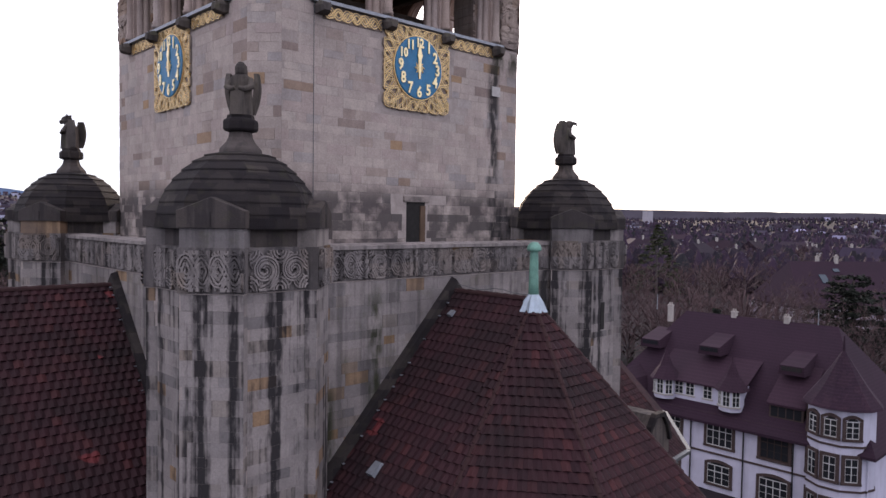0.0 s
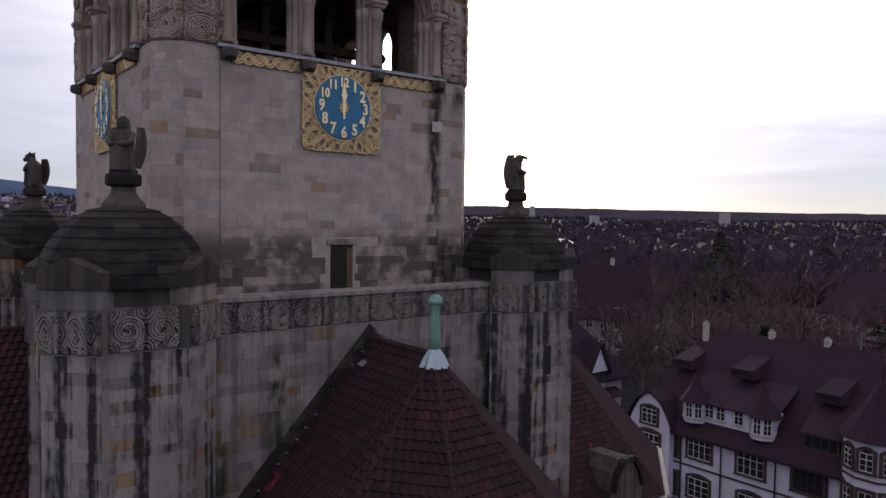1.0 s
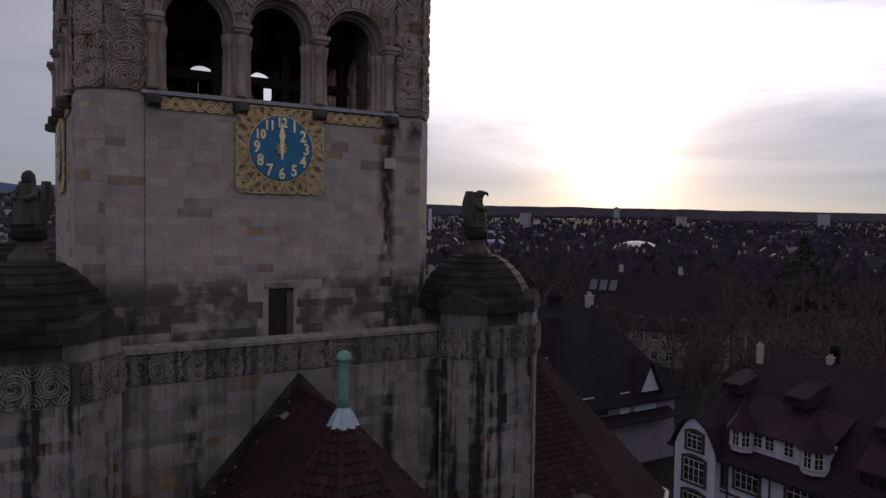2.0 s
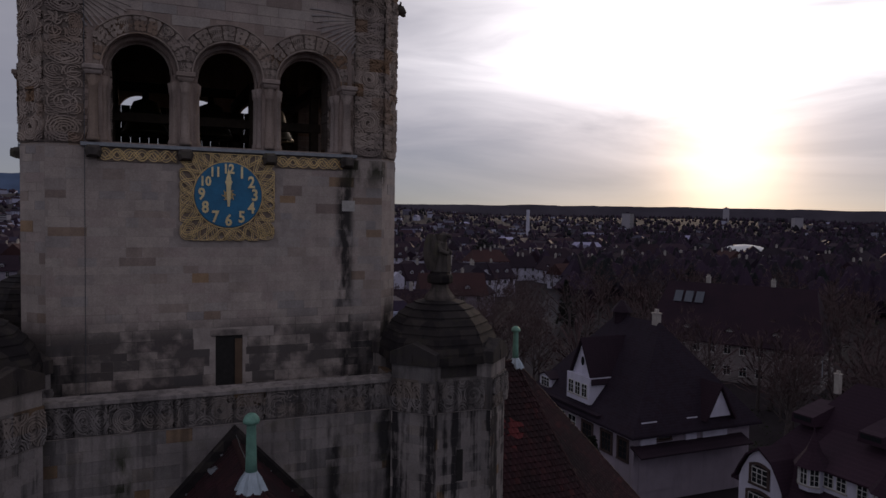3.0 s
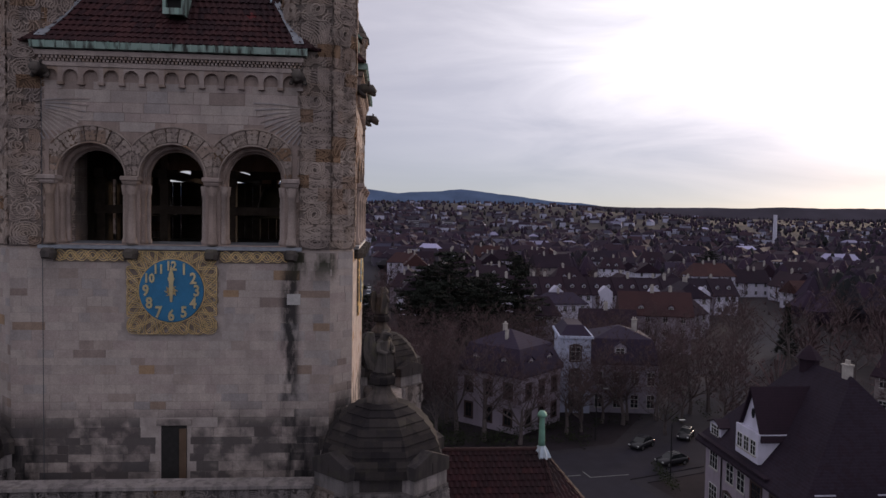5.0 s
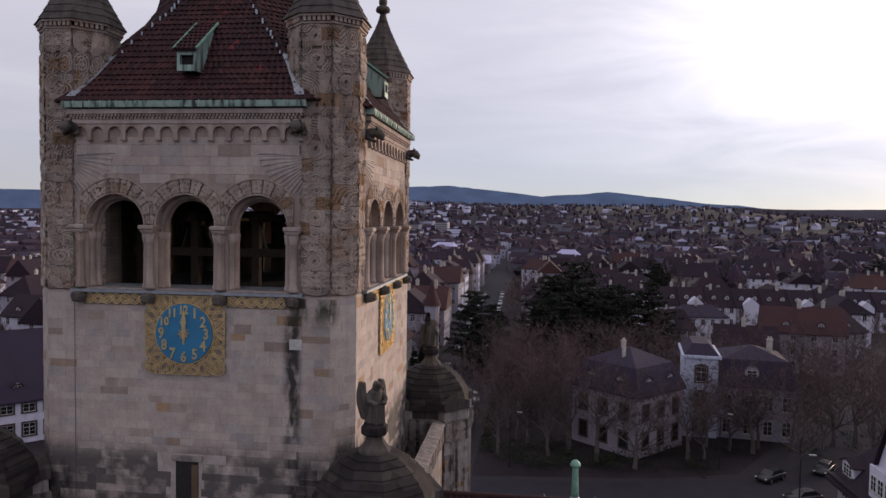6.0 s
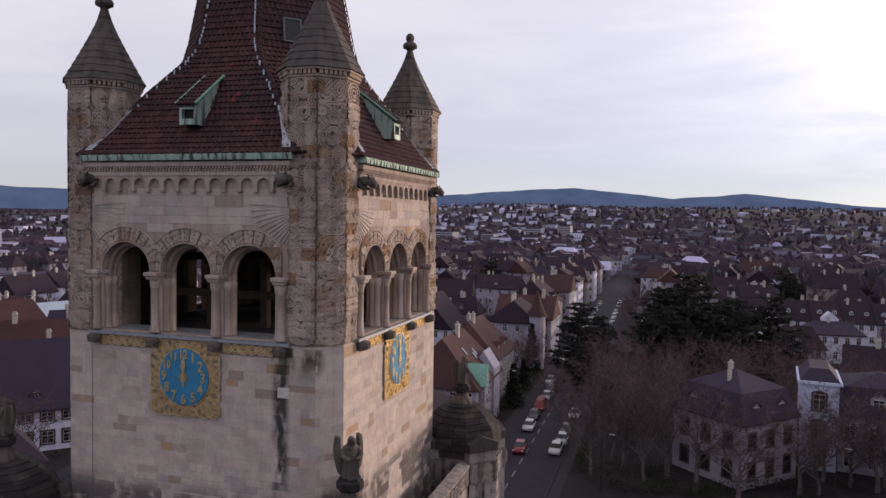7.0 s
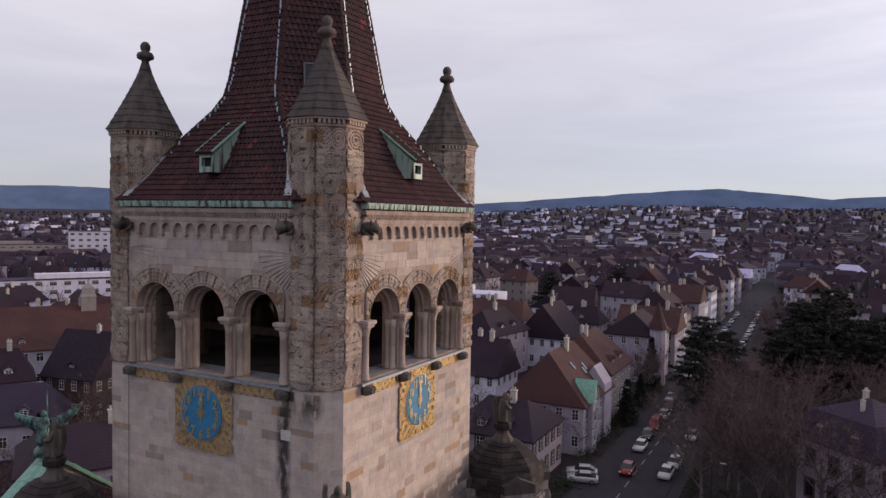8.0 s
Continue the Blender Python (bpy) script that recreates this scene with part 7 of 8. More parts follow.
house("blue_roofed_house", "small house with a pale blue metal roof", -126, 112, 12, 10, 70, 8.0, 13.0, M_WHITE, plain("pale_blue_metal", (0.30, 0.37, 0.47), 0.6, 0.2, 0.2, 0.8), 0, 2, style="far")
bl = house("brown_roofed_house", "long house with a broad brown tiled roof and a small cupola", -124, 80, 44, 17, 58, 8.5, 16.0, M_PINK, M_ROOF_BROWN, 4, 2, win=(1.3, 1.7), dorms=4, chims=4, style="far")
part("cupola", Geo().box(-1.5, 1.5, -1.5, 1.5, 14.5, 17.8).lathe([(2.3, 17.8), (1.9, 18.4), (1.6, 19.8), (0.4, 20.8), (0.1, 21.6)], 4, phase=math.pi / 4), M_CREAM, bl)
house("brown_roofed_house", "house with a steep brown roof", -128, 95, 24, 14, 20, 9, 16, M_PINK, M_ROOF_BROWN, 3, 2, dorms=2, chims=2, style="far")
house("slate_house", "pale house with a slate roof", -98, 92, 14, 12, 40, 8, 15, M_PINK, M_ROOF_SLATE, 2, 2, dorms=2, chims=1, style="far")
house("grey_roofed_hall", "low hall with a broad grey slate roof", -89, 41, 15, 11, 50, 5.5, 10, M_PINK, M_ROOF_SLATE, 3, 1, dorms=2, chims=0, style="far")
house("stone_house", "grey stone house beside the church", -50, 26, 13, 11, 57, 10.5, 13.5, M_GREYWALL, M_ROOF_DARK, 3, 2, win=(1.1, 1.9), chims=1, style="trim")


def slab(name, label, cx, cy, w, d, turn, height, rows, wallm):
    """A long flat-roofed block with rows of windows."""
    t = thing(name, label, "building", "", (cx, cy, land(cx, cy)), turn)
    part("wall", Geo().box(-w / 2, w / 2, -d / 2, d / 2, -2, height).box(-w / 6, w / 8, -d / 4, d / 4, height, height + 2.2), wallm, t)
    part("roof", Geo().box(-w / 2 - 0.3, w / 2 + 0.3, -d / 2 - 0.3, d / 2 + 0.3, height, height + 0.35), M_ROOF_SLATE, t)
    n = int(w / 5)
    for f in range(rows):
        for i in range(n):
            part("window", window_me(2.4, 1.5, "far"), None, t, m=Matrix.Translation(((i + 0.5) / n * w - w / 2, -d / 2 - 0.02, height / rows * (f + 0.35))))
    return t


slab("long_block", "long white block with rows of small windows", -246, 165, 95, 12, 62, 10, 3, M_WHITE)
slab("office_block", "tall pale office block with bands of windows", -420, 318, 60, 18, 55, 24, 6, M_WHITE)
slab("long_block", "long pale yellow block with a dark roof", -455, 262, 120, 16, 62, 15, 4, M_CREAM)

# ---- trees ----
M_BARK = plain("bark", (0.115, 0.095, 0.095), 0.95, 0, 0.5, 3.0)
M_TWIG = plain("bare_twigs", (0.098, 0.064, 0.068), 0.95, 0, 0.4, 0.5)
M_NEEDLE = plain("cedar_needles", (0.019, 0.023, 0.018), 0.9, 0, 0.6, 0.8)
M_IVY = plain("evergreen_leaves", (0.022, 0.030, 0.013), 0.9, 0, 0.6, 1.2)


def bare_tree(seed, height, spread, fine):
    """A leafless tree: trunk, boughs, and a haze of twigs. fine: how many times the boughs fork."""
    r, wood, twig = random.Random(seed), Geo(), Geo()

    def bough(p, d, length, rad, depth):
        pts = [p]
        n = 4 if depth < 2 else 2
        for i in range(n):
            d = (d + Vector((r.uniform(-1, 1), r.uniform(-1, 1), r.uniform(-0.2, 0.8))) * 0.18).normalized()
            p = p + d * length / n
            pts.append(p)
        wood.tube(pts, [rad * (1 - 0.62 * i / n) for i in range(n + 1)], 5 if depth < 1 else 3, False)
        if depth >= fine:
            for _ in range(14 if fine == 3 else 22):
                o = pts[r.randint(1, n)]
                e = o + (d + Vector((r.uniform(-1, 1), r.uniform(-1, 1), r.uniform(-0.5, 0.9))) * 0.9).normalized() * r.uniform(0.4, 1.2)
                s = Vector((r.uniform(-1, 1), r.uniform(-1, 1), r.uniform(-1, 1))).normalized() * (0.020 if fine == 3 else 0.035)
                twig.add([o - s, o + s, e], [(0, 1, 2)])
            return
        for i in range(r.randint(4, 5) + (3 if depth == 0 else 0)):
            k = r.randint(1 if depth else 2, n)
            out = Vector((r.uniform(-1, 1), r.uniform(-1, 1), r.uniform(-0.1, 0.6)))
            bough(pts[k], (d * 0.5 + out * spread).normalized(), length * (r.uniform(0.8, 1.25) if depth == 0 else r.uniform(0.5, 0.72)), rad * (1 - 0.62 * k / n) * 0.62, depth + 1)

    bough(Vector((0, 0, 0)), Vector((0, 0, 1)), height * 0.30, 0.020 * height, 0)
    top = max(v[2] for v in wood.v)
    k = height / top
    for g in (wood, twig):
        g.v = [(x * k, y * k, z * k) for x, y, z in g.v]
    return wood.mesh("trunk", M_BARK), twig.mesh("crown", M_TWIG)


TREES = [bare_tree(11 + i, h, s, 3) for i, (h, s) in enumerate(((14, 0.85), (13, 1.0), (16, 0.75), (11, 1.05), (14, 0.7)))]
FAR_TREES = [bare_tree(31 + i, h, s, 2) for i, (h, s) in enumerate(((13, 0.9), (12, 1.05), (15, 0.8), (10, 1.05), (13, 0.75)))]


def tree_at(x, y, kind, s=1.0, label="leafless tree with a trunk and fine reddish twigs", stock=None):
    t = thing("bare_tree", label, "tree", "bare trees", (x, y, land(x, y)), (x * 37 + y * 11) % 360)
    t.scale = (s, s, s)
    stock = stock or TREES
    part("trunk", stock[kind][0], None, t)
    part("crown", stock[kind][1], None, t)
    return t


def leafy(rows, seed, size, n, flat=0.35):
    """Clumps of small leaves about given points: x, y, z, spread."""
    r, g = random.Random(seed), Geo()
    for x, y, z, s in rows:
        for _ in range(n):
            a, q = r.uniform(0, 6.283), math.sqrt(r.random()) * s
            p = Vector((x + q * math.cos(a), y + q * math.sin(a), z + r.gauss(0, 1) * s * flat))
            u = Vector((r.uniform(-1, 1), r.uniform(-1, 1), r.uniform(-0.5, 0.5))).normalized() * size * r.uniform(0.6, 1.3)
            w = Vector((r.uniform(-1, 1), r.uniform(-1, 1), r.uniform(-0.4, 0.4))).normalized() * size * r.uniform(0.5, 1.0)
            g.add([p - u * 0.5, p + w, p + u * 0.5, p - w * 0.5], [(0, 1, 2, 3)])
    return g


def cedar(seed, height, width):
    r, wood, rows = random.Random(seed), Geo(), []
    wood.tube([(0, 0, 0), (0.1, 0, height * 0.5), (0, 0.1, height * 0.97)], [height * 0.035, height * 0.025, 0.06], 8)
    z = height * 0.14
    while z < height:
        t = z / height
        reach = width * (1 - t) ** 0.62 * r.uniform(0.8, 1.05) + 0.5
        for k in range(r.randint(5, 7)):
            a = r.uniform(0, 6.283)
            L = reach * r.uniform(0.7, 1.0)
            tip = Vector((math.cos(a) * L, math.sin(a) * L, z + L * 0.10))
            wood.tube([(0, 0, z), tip * 0.5 + Vector((0, 0, z * 0.5 + 0.1)), tip], [0.12, 0.08, 0.03], 4, False)
            m = max(2, int(L / 0.9))
            for i in range(1, m + 1):
                f = i / m
                rows.append((tip.x * f + r.uniform(-0.4, 0.4), tip.y * f + r.uniform(-0.4, 0.4), z + (tip.z - z) * f + r.uniform(-0.15, 0.2), 0.55 + 0.35 * (1 - f) + 0.3 * r.random()))
        z += height * 0.062
    return wood.mesh("trunk", M_BARK), leafy(rows, seed + 1, 0.5, 30, 0.2).mesh("crown", M_NEEDLE)


CEDARS = [cedar(3, 18, 12.0), cedar(8, 17, 9.0)]
def fir(seed, height, width):
    r, wood, rows = random.Random(seed), Geo(), []
    wood.tube([(0, 0, 0), (0, 0, height * 0.97)], [height * 0.02, 0.04], 6)
    for i in range(26):
        t = (i + 0.5) / 26
        for k in range(7):
            a, L = r.uniform(0, 6.283), width * (1 - t) * r.uniform(0.5, 1.0)
            rows.append((math.cos(a) * L, math.sin(a) * L, height * (0.08 + 0.9 * t) - L * 0.15, 0.35 + 0.5 * (1 - t)))
    return wood.mesh("trunk", M_BARK), leafy(rows, seed + 1, 0.5, 16, 0.3).mesh("crown", M_NEEDLE)


FIRS = [fir(5, 13, 2.6), fir(6, 9, 2.2)]
M_PINE = plain("pine_needles", (0.050, 0.056, 0.030), 0.9, 0, 0.6, 0.8)
pine_wood, pine_crown = fir(15, 17, 8.2)
pine_crown.materials[0] = M_PINE


def evergreen(x, y, pair, s=1.0, label="dark spreading cedar with layered boughs", name="cedar_tree"):
    t = thing(name, label, "tree", "evergreens", (x, y, land(x, y)), (x * 13 + y * 7) % 360)
    t.scale = (s, s, s)
    part("trunk", pair[0], None, t)
    part("crown", pair[1], None, t)


for x, y, k, s in ((22, 143, 0, 1.32), (33, 152, 1, 1.0), (16.5, 148, 0, 1.1), (-0.7, 133, 1, 1.0), (2, 120, 1, 0.6), (99, 11, 0, 0.95), (106, 4, 1, 0.9), (18, 134, 0, 0.9), (31, 139, 0, 1.05), (40, 148, 1, 1.1), (26, 158, 0, 1.0), (4, 130, 1, 0.72), (3.2, 140, 1, 0.78), (13.5, 139, 1, 0.8), (60, 265, 0, 1.0), (-75, 250, 0, 0.9), (-60, 300, 1, 1.0), (160, 300, 0, 1.0)):
    evergreen(x, y, CEDARS[k], s)
evergreen(172, 85, (pine_wood, pine_crown), 1.4, "broad olive-green pine among bare trees", "pine_tree")
for x, y, k, s in ((-9.8, 104, 1, 0.9), (-11.5, 133, 0, 0.9), (38.5, 29.5, 1, 0.8), (-10.5, 118, 1, 0.7), (75, 20, 0, 1.0), (-80, 40, 1, 0.8), (-128, 120, 0, 1.0), (-134, 114, 0, 0.8), (-122, 126, 1, 1.0), (-55, 120, 0, 1.0), (100, 130, 0, 1.0)):
    evergreen(x, y, FIRS[k], s, "dark narrow conifer in a garden", "fir_tree")
for x, y, k, s in ((21.0, 70.2, 0, 1.25), (25.8, 68.2, 3, 1.15), (33.5, 73.0, 2, 0.85), (37.5, 79.5, 4, 1.0), (43.5, 77.5, 1, 1.05), (49.5, 79.5, 0, 1.1), (56.5, 83.0, 3, 1.2), (17.4, 74.0, 1, 1.2), (40.5, 78.5, 3, 0.95), (11.5, 75.5, 2, 0.9), (8.5, 84, 4, 0.95), (6.5, 92, 2, 1.0), (13, 88, 0, 1.0), (10.0, 79, 1, 1.0), (7.5, 100, 0, 0.9), (16, 95, 2, 0.9), (36, 74, 1, 0.75), (4.8, 80, 1, 1.0), (16.5, 79, 2, 1.0), (14.5, 72, 4, 1.0), (7.5, 71, 0, 0.9), (12, 96, 1, 1.1), (5, 106, 2, 1.0), (9, 112, 0, 1.0), (15, 108, 1, 1.1), (22, 100, 0, 1.0), (30, 96, 2, 0.9), (20, 115, 4, 1.0), (28, 112, 1, 1.0), (38, 104, 0, 1.0), (44, 112, 2, 1.0), (40, 122, 1, 1.0), (52, 128, 0, 1.0), (31, 124, 1, 1.0), (48, 72, 1, 0.8), (58, 74, 0, 1.0), (60, 84, 2, 1.0), (46, 98, 1, 1.1), (40, 96, 0, 1.0), (45, 80, 0, 0.9), (48, 92, 2, 0.9), (53, 78, 4, 0.9), (56, 96, 0, 1.0), (62, 104, 1, 1.0), (66, 92, 2, 0.9), (50, 104, 4, 0.9),
                 (68, 116, 0, 1.0), (77, 126, 2, 0.9), (60, 120, 1, 1.0), (74, 104, 0, 0.9), (84, 118, 4, 1.0), (90, 136, 0, 1.0), (70, 134, 2, 0.8), (98, 150, 1, 1.0), (-13, 84, 3, 0.8), (-26, 62, 1, 0.9), (-32, 66, 0, 0.8), (-30, 80, 3, 1.0), (-12.5, 124, 1, 0.9), (-12.5, 128, 2, 0.7),
                 (-58, 34, 1, 0.9), (-66, 38, 0, 0.9), (-72, 44, 3, 1.0), (-64, 48, 1, 0.8), (-62, 28, 3, 0.9), (-80, 52, 1, 0.9), (-52, 14, 1, 0.85), (-46, 12, 0, 0.8), (-58, 20, 2, 0.7), (-42, 20, 3, 0.9), (68, 60, 0, 1.0), (74, 50, 2, 0.9), (80, 42, 1, 1.0), (72, 36, 0, 1.0), (78, 28, 4, 1.1), (88, 24, 0, 1.1), (76, 10, 2, 1.0), (84, 4, 0, 1.1), (82, -6, 1, 1.0), (92, 14, 2, 1.0), (64, -12, 0, 1.0)):
    tree_at(x, y, k, s)
woods = random.Random(77)
spots = []
for _ in range(900):
    az, d = radians(woods.uniform(38, 88)), woods.uniform(75, 330)
    x, y = d * math.sin(az), d * math.cos(az)
    if math.hypot(x - 160, y - 27) < 22 or math.hypot(x - 93, y - 80) < 24 or (x < 72 and y < 52) or (250 < d and 43 < math.degrees(az) < 52):
        continue
    if all((x - a) ** 2 + (y - b) ** 2 > 64 for a, b in spots):
        spots.append((x, y))
for i, (x, y) in enumerate(spots[:125]):
    tree_at(x, y, i % 5, woods.uniform(0.75, 1.15), stock=FAR_TREES)

# hedges and garden walls
for pts, w, h in (([(9, 67.5), (20, 68.5), (35.5, 77.0)], 1.4, 1.5), ([(5.5, 72), (5.5, 118)], 1.2, 1.6), ([(-11.5, 86), (-11.5, 136)], 2.2, 1.8), ([(40.5, 50), (41, 58)], 1.2, 1.4)):
    rows = []
    for (x0, y0), (x1, y1) in zip(pts[:-1], pts[1:]):
        L = math.hypot(x1 - x0, y1 - y0)
        for i in range(int(L / 0.55)):
            for z in (0.25 * h, 0.6 * h, 0.9 * h):
                rows.append((x0 + (x1 - x0) * i * 0.55 / L, y0 + (y1 - y0) * i * 0.55 / L, z, w * 0.5))
    tagged(part("hedge", leafy(rows, 40, 0.22, 12, 0.3), M_IVY, None, "dark clipped hedge along the garden"), category="hedge", kind="stuff")

# shrubs under the trees
r12, rows = random.Random(44), []
for _ in range(620):
    x, y = r12.choice(((r12.uniform(5.8, 20), r12.uniform(66, 120)), (r12.uniform(34, 62), r12.uniform(74, 112)), (r12.uniform(-12, -9.2), r12.uniform(80, 138)), (r12.uniform(-14, -9.2), r12.uniform(58, 70)), (r12.uniform(18, 46), r12.uniform(92, 130)), (r12.uniform(60, 100), r12.uniform(20, 70)), (r12.uniform(-85, -48), r12.uniform(12, 58)), (r12.uniform(6, 36), r12.uniform(66, 76))))
    if math.hypot(x - 26.2, y - 80.2) < 9.5 or math.hypot(x - 42.5, y - 87.5) < 9 or not (x < -9 or x > 5) or abs(y - 71) + abs(x - 47) < 6:
        continue
    s = r12.uniform(0.6, 1.6)
    rows.append((x, y, s * 0.6, s))
tagged(part("shrubbery", leafy(rows, 52, 0.26, 34, 0.45), M_IVY, None, "dark leafless and evergreen shrubs in the gardens"), category="shrubs", kind="stuff")

# ---- cars ----
M_TYRE = plain("tyre", (0.02, 0.02, 0.02), 0.85)
M_RIM = plain("wheel_rim", (0.35, 0.35, 0.36), 0.35, 0.8)
M_CARGLASS = Nodes("car_glass", 0.06).done((0.015, 0.017, 0.02))
PAINT = {n: plain(n + "_car_paint", c, 0.25, 0.1, 0.1, 1.0) for n, c in (("white", (0.42, 0.42, 0.44)), ("red", (0.17, 0.015, 0.016)), ("silver", (0.36, 0.37, 0.39)), ("dark", (0.03, 0.03, 0.035)), ("blue", (0.04, 0.06, 0.11)))}
LAMP_R = plain("rear_lamp", (0.25, 0.01, 0.01), 0.3)
LAMP_F = plain("head_lamp", (0.6, 0.6, 0.6), 0.2)


def car_meshes(van):
    body, cab = Geo(), Geo()
    L, W = (4.9, 0.95) if van else (4.3, 0.88)
    rows = [(-0.5, 0.35, 0.62, 0.78), (-0.47, 0.24, 0.78, 0.95), (-0.3, 0.2, 0.92, 1.0), (0.0, 0.2, 0.95, 1.0), (0.3, 0.2, 0.95, 1.0), (0.46, 0.24, 0.92, 0.96), (0.5, 0.36, 0.8, 0.82)]
    body.loft([[(f * L, s * W * k, z) for s, z in ((-1, z0), (1, z0), (1.0, z1 * 0.85), (0.93, z1), (-0.93, z1), (-1.0, z1 * 0.85))] for f, z0, z1, k in rows])
    prof = [(-0.26, 0.9), (-0.10, 1.42), (0.24, 1.46), (0.42, 1.0)] if not van else [(-0.36, 0.9), (-0.26, 1.85), (0.44, 1.95), (0.49, 0.9)]
    cab.loft([[(f * L, s * W * (0.9 if z < 1.1 else 0.74), z) for s in (-1, 1) for z in ((0.9, zt) if s < 0 else (zt, 0.9))] for f, zt in prof])
    roof = Geo().loft([[(f * L, s * W * 0.73, z) for s, z in ((-1, zt - 0.02), (-0.9, zt + 0.035), (0.9, zt + 0.035), (1, zt - 0.02))] for f, zt in (prof[1], prof[2])])
    return body, cab, roof, L, W


WHEEL_T = Geo().lathe([(0.2, -0.1), (0.31, -0.1), (0.32, 0.0), (0.31, 0.1), (0.2, 0.1)], 16).moved(Matrix.Rotation(radians(90), 4, "X")).mesh("tyre", M_TYRE, False)
WHEEL_R = Geo().lathe([(0.21, -0.11), (0.05, -0.12), (0.05, 0.12), (0.21, 0.11)], 12).moved(Matrix.Rotation(radians(90), 4, "X")).mesh("rim", M_RIM)
CARS = {}


def car(x, y, turn, paint, van=False, z=0.12):
    """A parked car: body, cabin glass, roof, lamps and wheels."""
    key = (paint, van)
    if key not in CARS:
        b, c, r, L, W = car_meshes(van)
        lamps = [Geo().box(s * L / 2 - 0.06, s * L / 2 + 0.01, q * W * 0.78 - 0.13, q * W * 0.78 + 0.13, 0.6, 0.76) for s in (-1, 1) for q in (-1, 1)]
        CARS[key] = (b.mesh("body", PAINT[paint], True), c.mesh("cabin_glass", M_CARGLASS if not van else PAINT[paint]), r.mesh("roof", PAINT[paint]), [g.mesh("lamp", LAMP_F if i < 2 else LAMP_R) for i, g in enumerate(lamps)], L, W)
    b, c, r, lamps, L, W = CARS[key]
    t = thing("van" if van else "car", f"parked {paint} {'van' if van else 'car'} on the street", "van" if van else "car", "parked cars", (x, y, z), turn)
    part("body", b, None, t)
    part("cabin_glass", c, None, t)
    part("roof", r, None, t)
    for me in lamps if y < 140 else ():
        part("lamp", me, None, t)
    for fx in (-0.3, 0.3):
        for s in (-1, 1):
            w = part("wheel", WHEEL_T, None, t, m=Matrix.Translation((fx * L, s * W * 0.93, 0.32)))
            if y < 140:
                part("rim", WHEEL_R, None, w)


for x, y, turn, p, van in ((1.6, 79.5, 90, "white", False), (-3.6, 78.3, 92, "red", False), (-4.3, 90.0, 90, "white", False), (-8.2, 71.5, 15, "white", False), (-9.0, 74.0, 15, "white", False), (-4.6, 103.2, 90, "red", True), (-4.6, 96.6, 90, "dark", False), (1.9, 84.5, 90, "silver", False), (1.9, 90.0, 90, "dark", False), (-4.6, 111, 90, "silver", False), (-4.7, 117, 90, "dark", False), (2.0, 100, 90, "white", False),
                           (44.0, 59.6, 20, "dark", False), (-5.9, 125, 90, "silver", False), (42.5, 66.5, 40, "dark", False), (50.5, 70.5, 55, "dark", False)):
    car(x, y, turn, p, van)
tagged(part("pavement", Geo().box(-12.0, -7.15, 69.0, 76.5, -0.2, 0.115), M_PAVING, None, "paved forecourt beside the street"), category="pavement", kind="structure")
r9 = random.Random(3)
for i in range(24):
    car(1.4 - 0.012 * (i * 5.8) if i % 2 else -6.3 - 0.012 * (i * 5.8), 150 + i * 5.8, 90, r9.choice(("white", "silver", "dark", "blue", "silver")), False)

# small things at the crossing
for x, y in ((9.2, 66.2), (-10.2, 100), (37, 70), (41.5, 54)):
    lp = thing("street_lamp", "slim grey street lamp at the kerb", "street lamp", "street lamps", (x, y, 0))
    part("pole", Geo().tube([(0, 0, 0), (0, 0, 7.0), (0.3, 0, 7.4), (1.2, 0, 7.5)], [0.09, 0.06, 0.05, 0.04], 6), M_IRON, lp)
    part("lantern", Geo().box(0.9, 1.6, -0.14, 0.14, 7.4, 7.52), M_RIM, lp)

# ---- the town between the near houses and the hills ----
r7 = random.Random(123)
placed = [(o.location.x, o.location.y, 13) for o in scene.objects if o.parent is None and o.name.split(".")[0].endswith(("house", "villa", "block", "hall", "wing"))]
placed += [(160, 27, 34), (93, 80, 26), (-112, 68, 30), (22, 145, 14), (33, 152, 10), (430, 395, 60), (-246, 165, 50)]


def off_road(x, y, m):
    for pts, w, _ in ROADS:
        for (x0, y0), (x1, y1) in zip(pts[:-1], pts[1:]):
            dx, dy = x1 - x0, y1 - y0
            t = max(0, min(1, ((x - x0) * dx + (y - y0) * dy) / (dx * dx + dy * dy)))
            if math.hypot(x - x0 - t * dx, y - y0 - t * dy) < w / 2 + m:
                return False
    return True


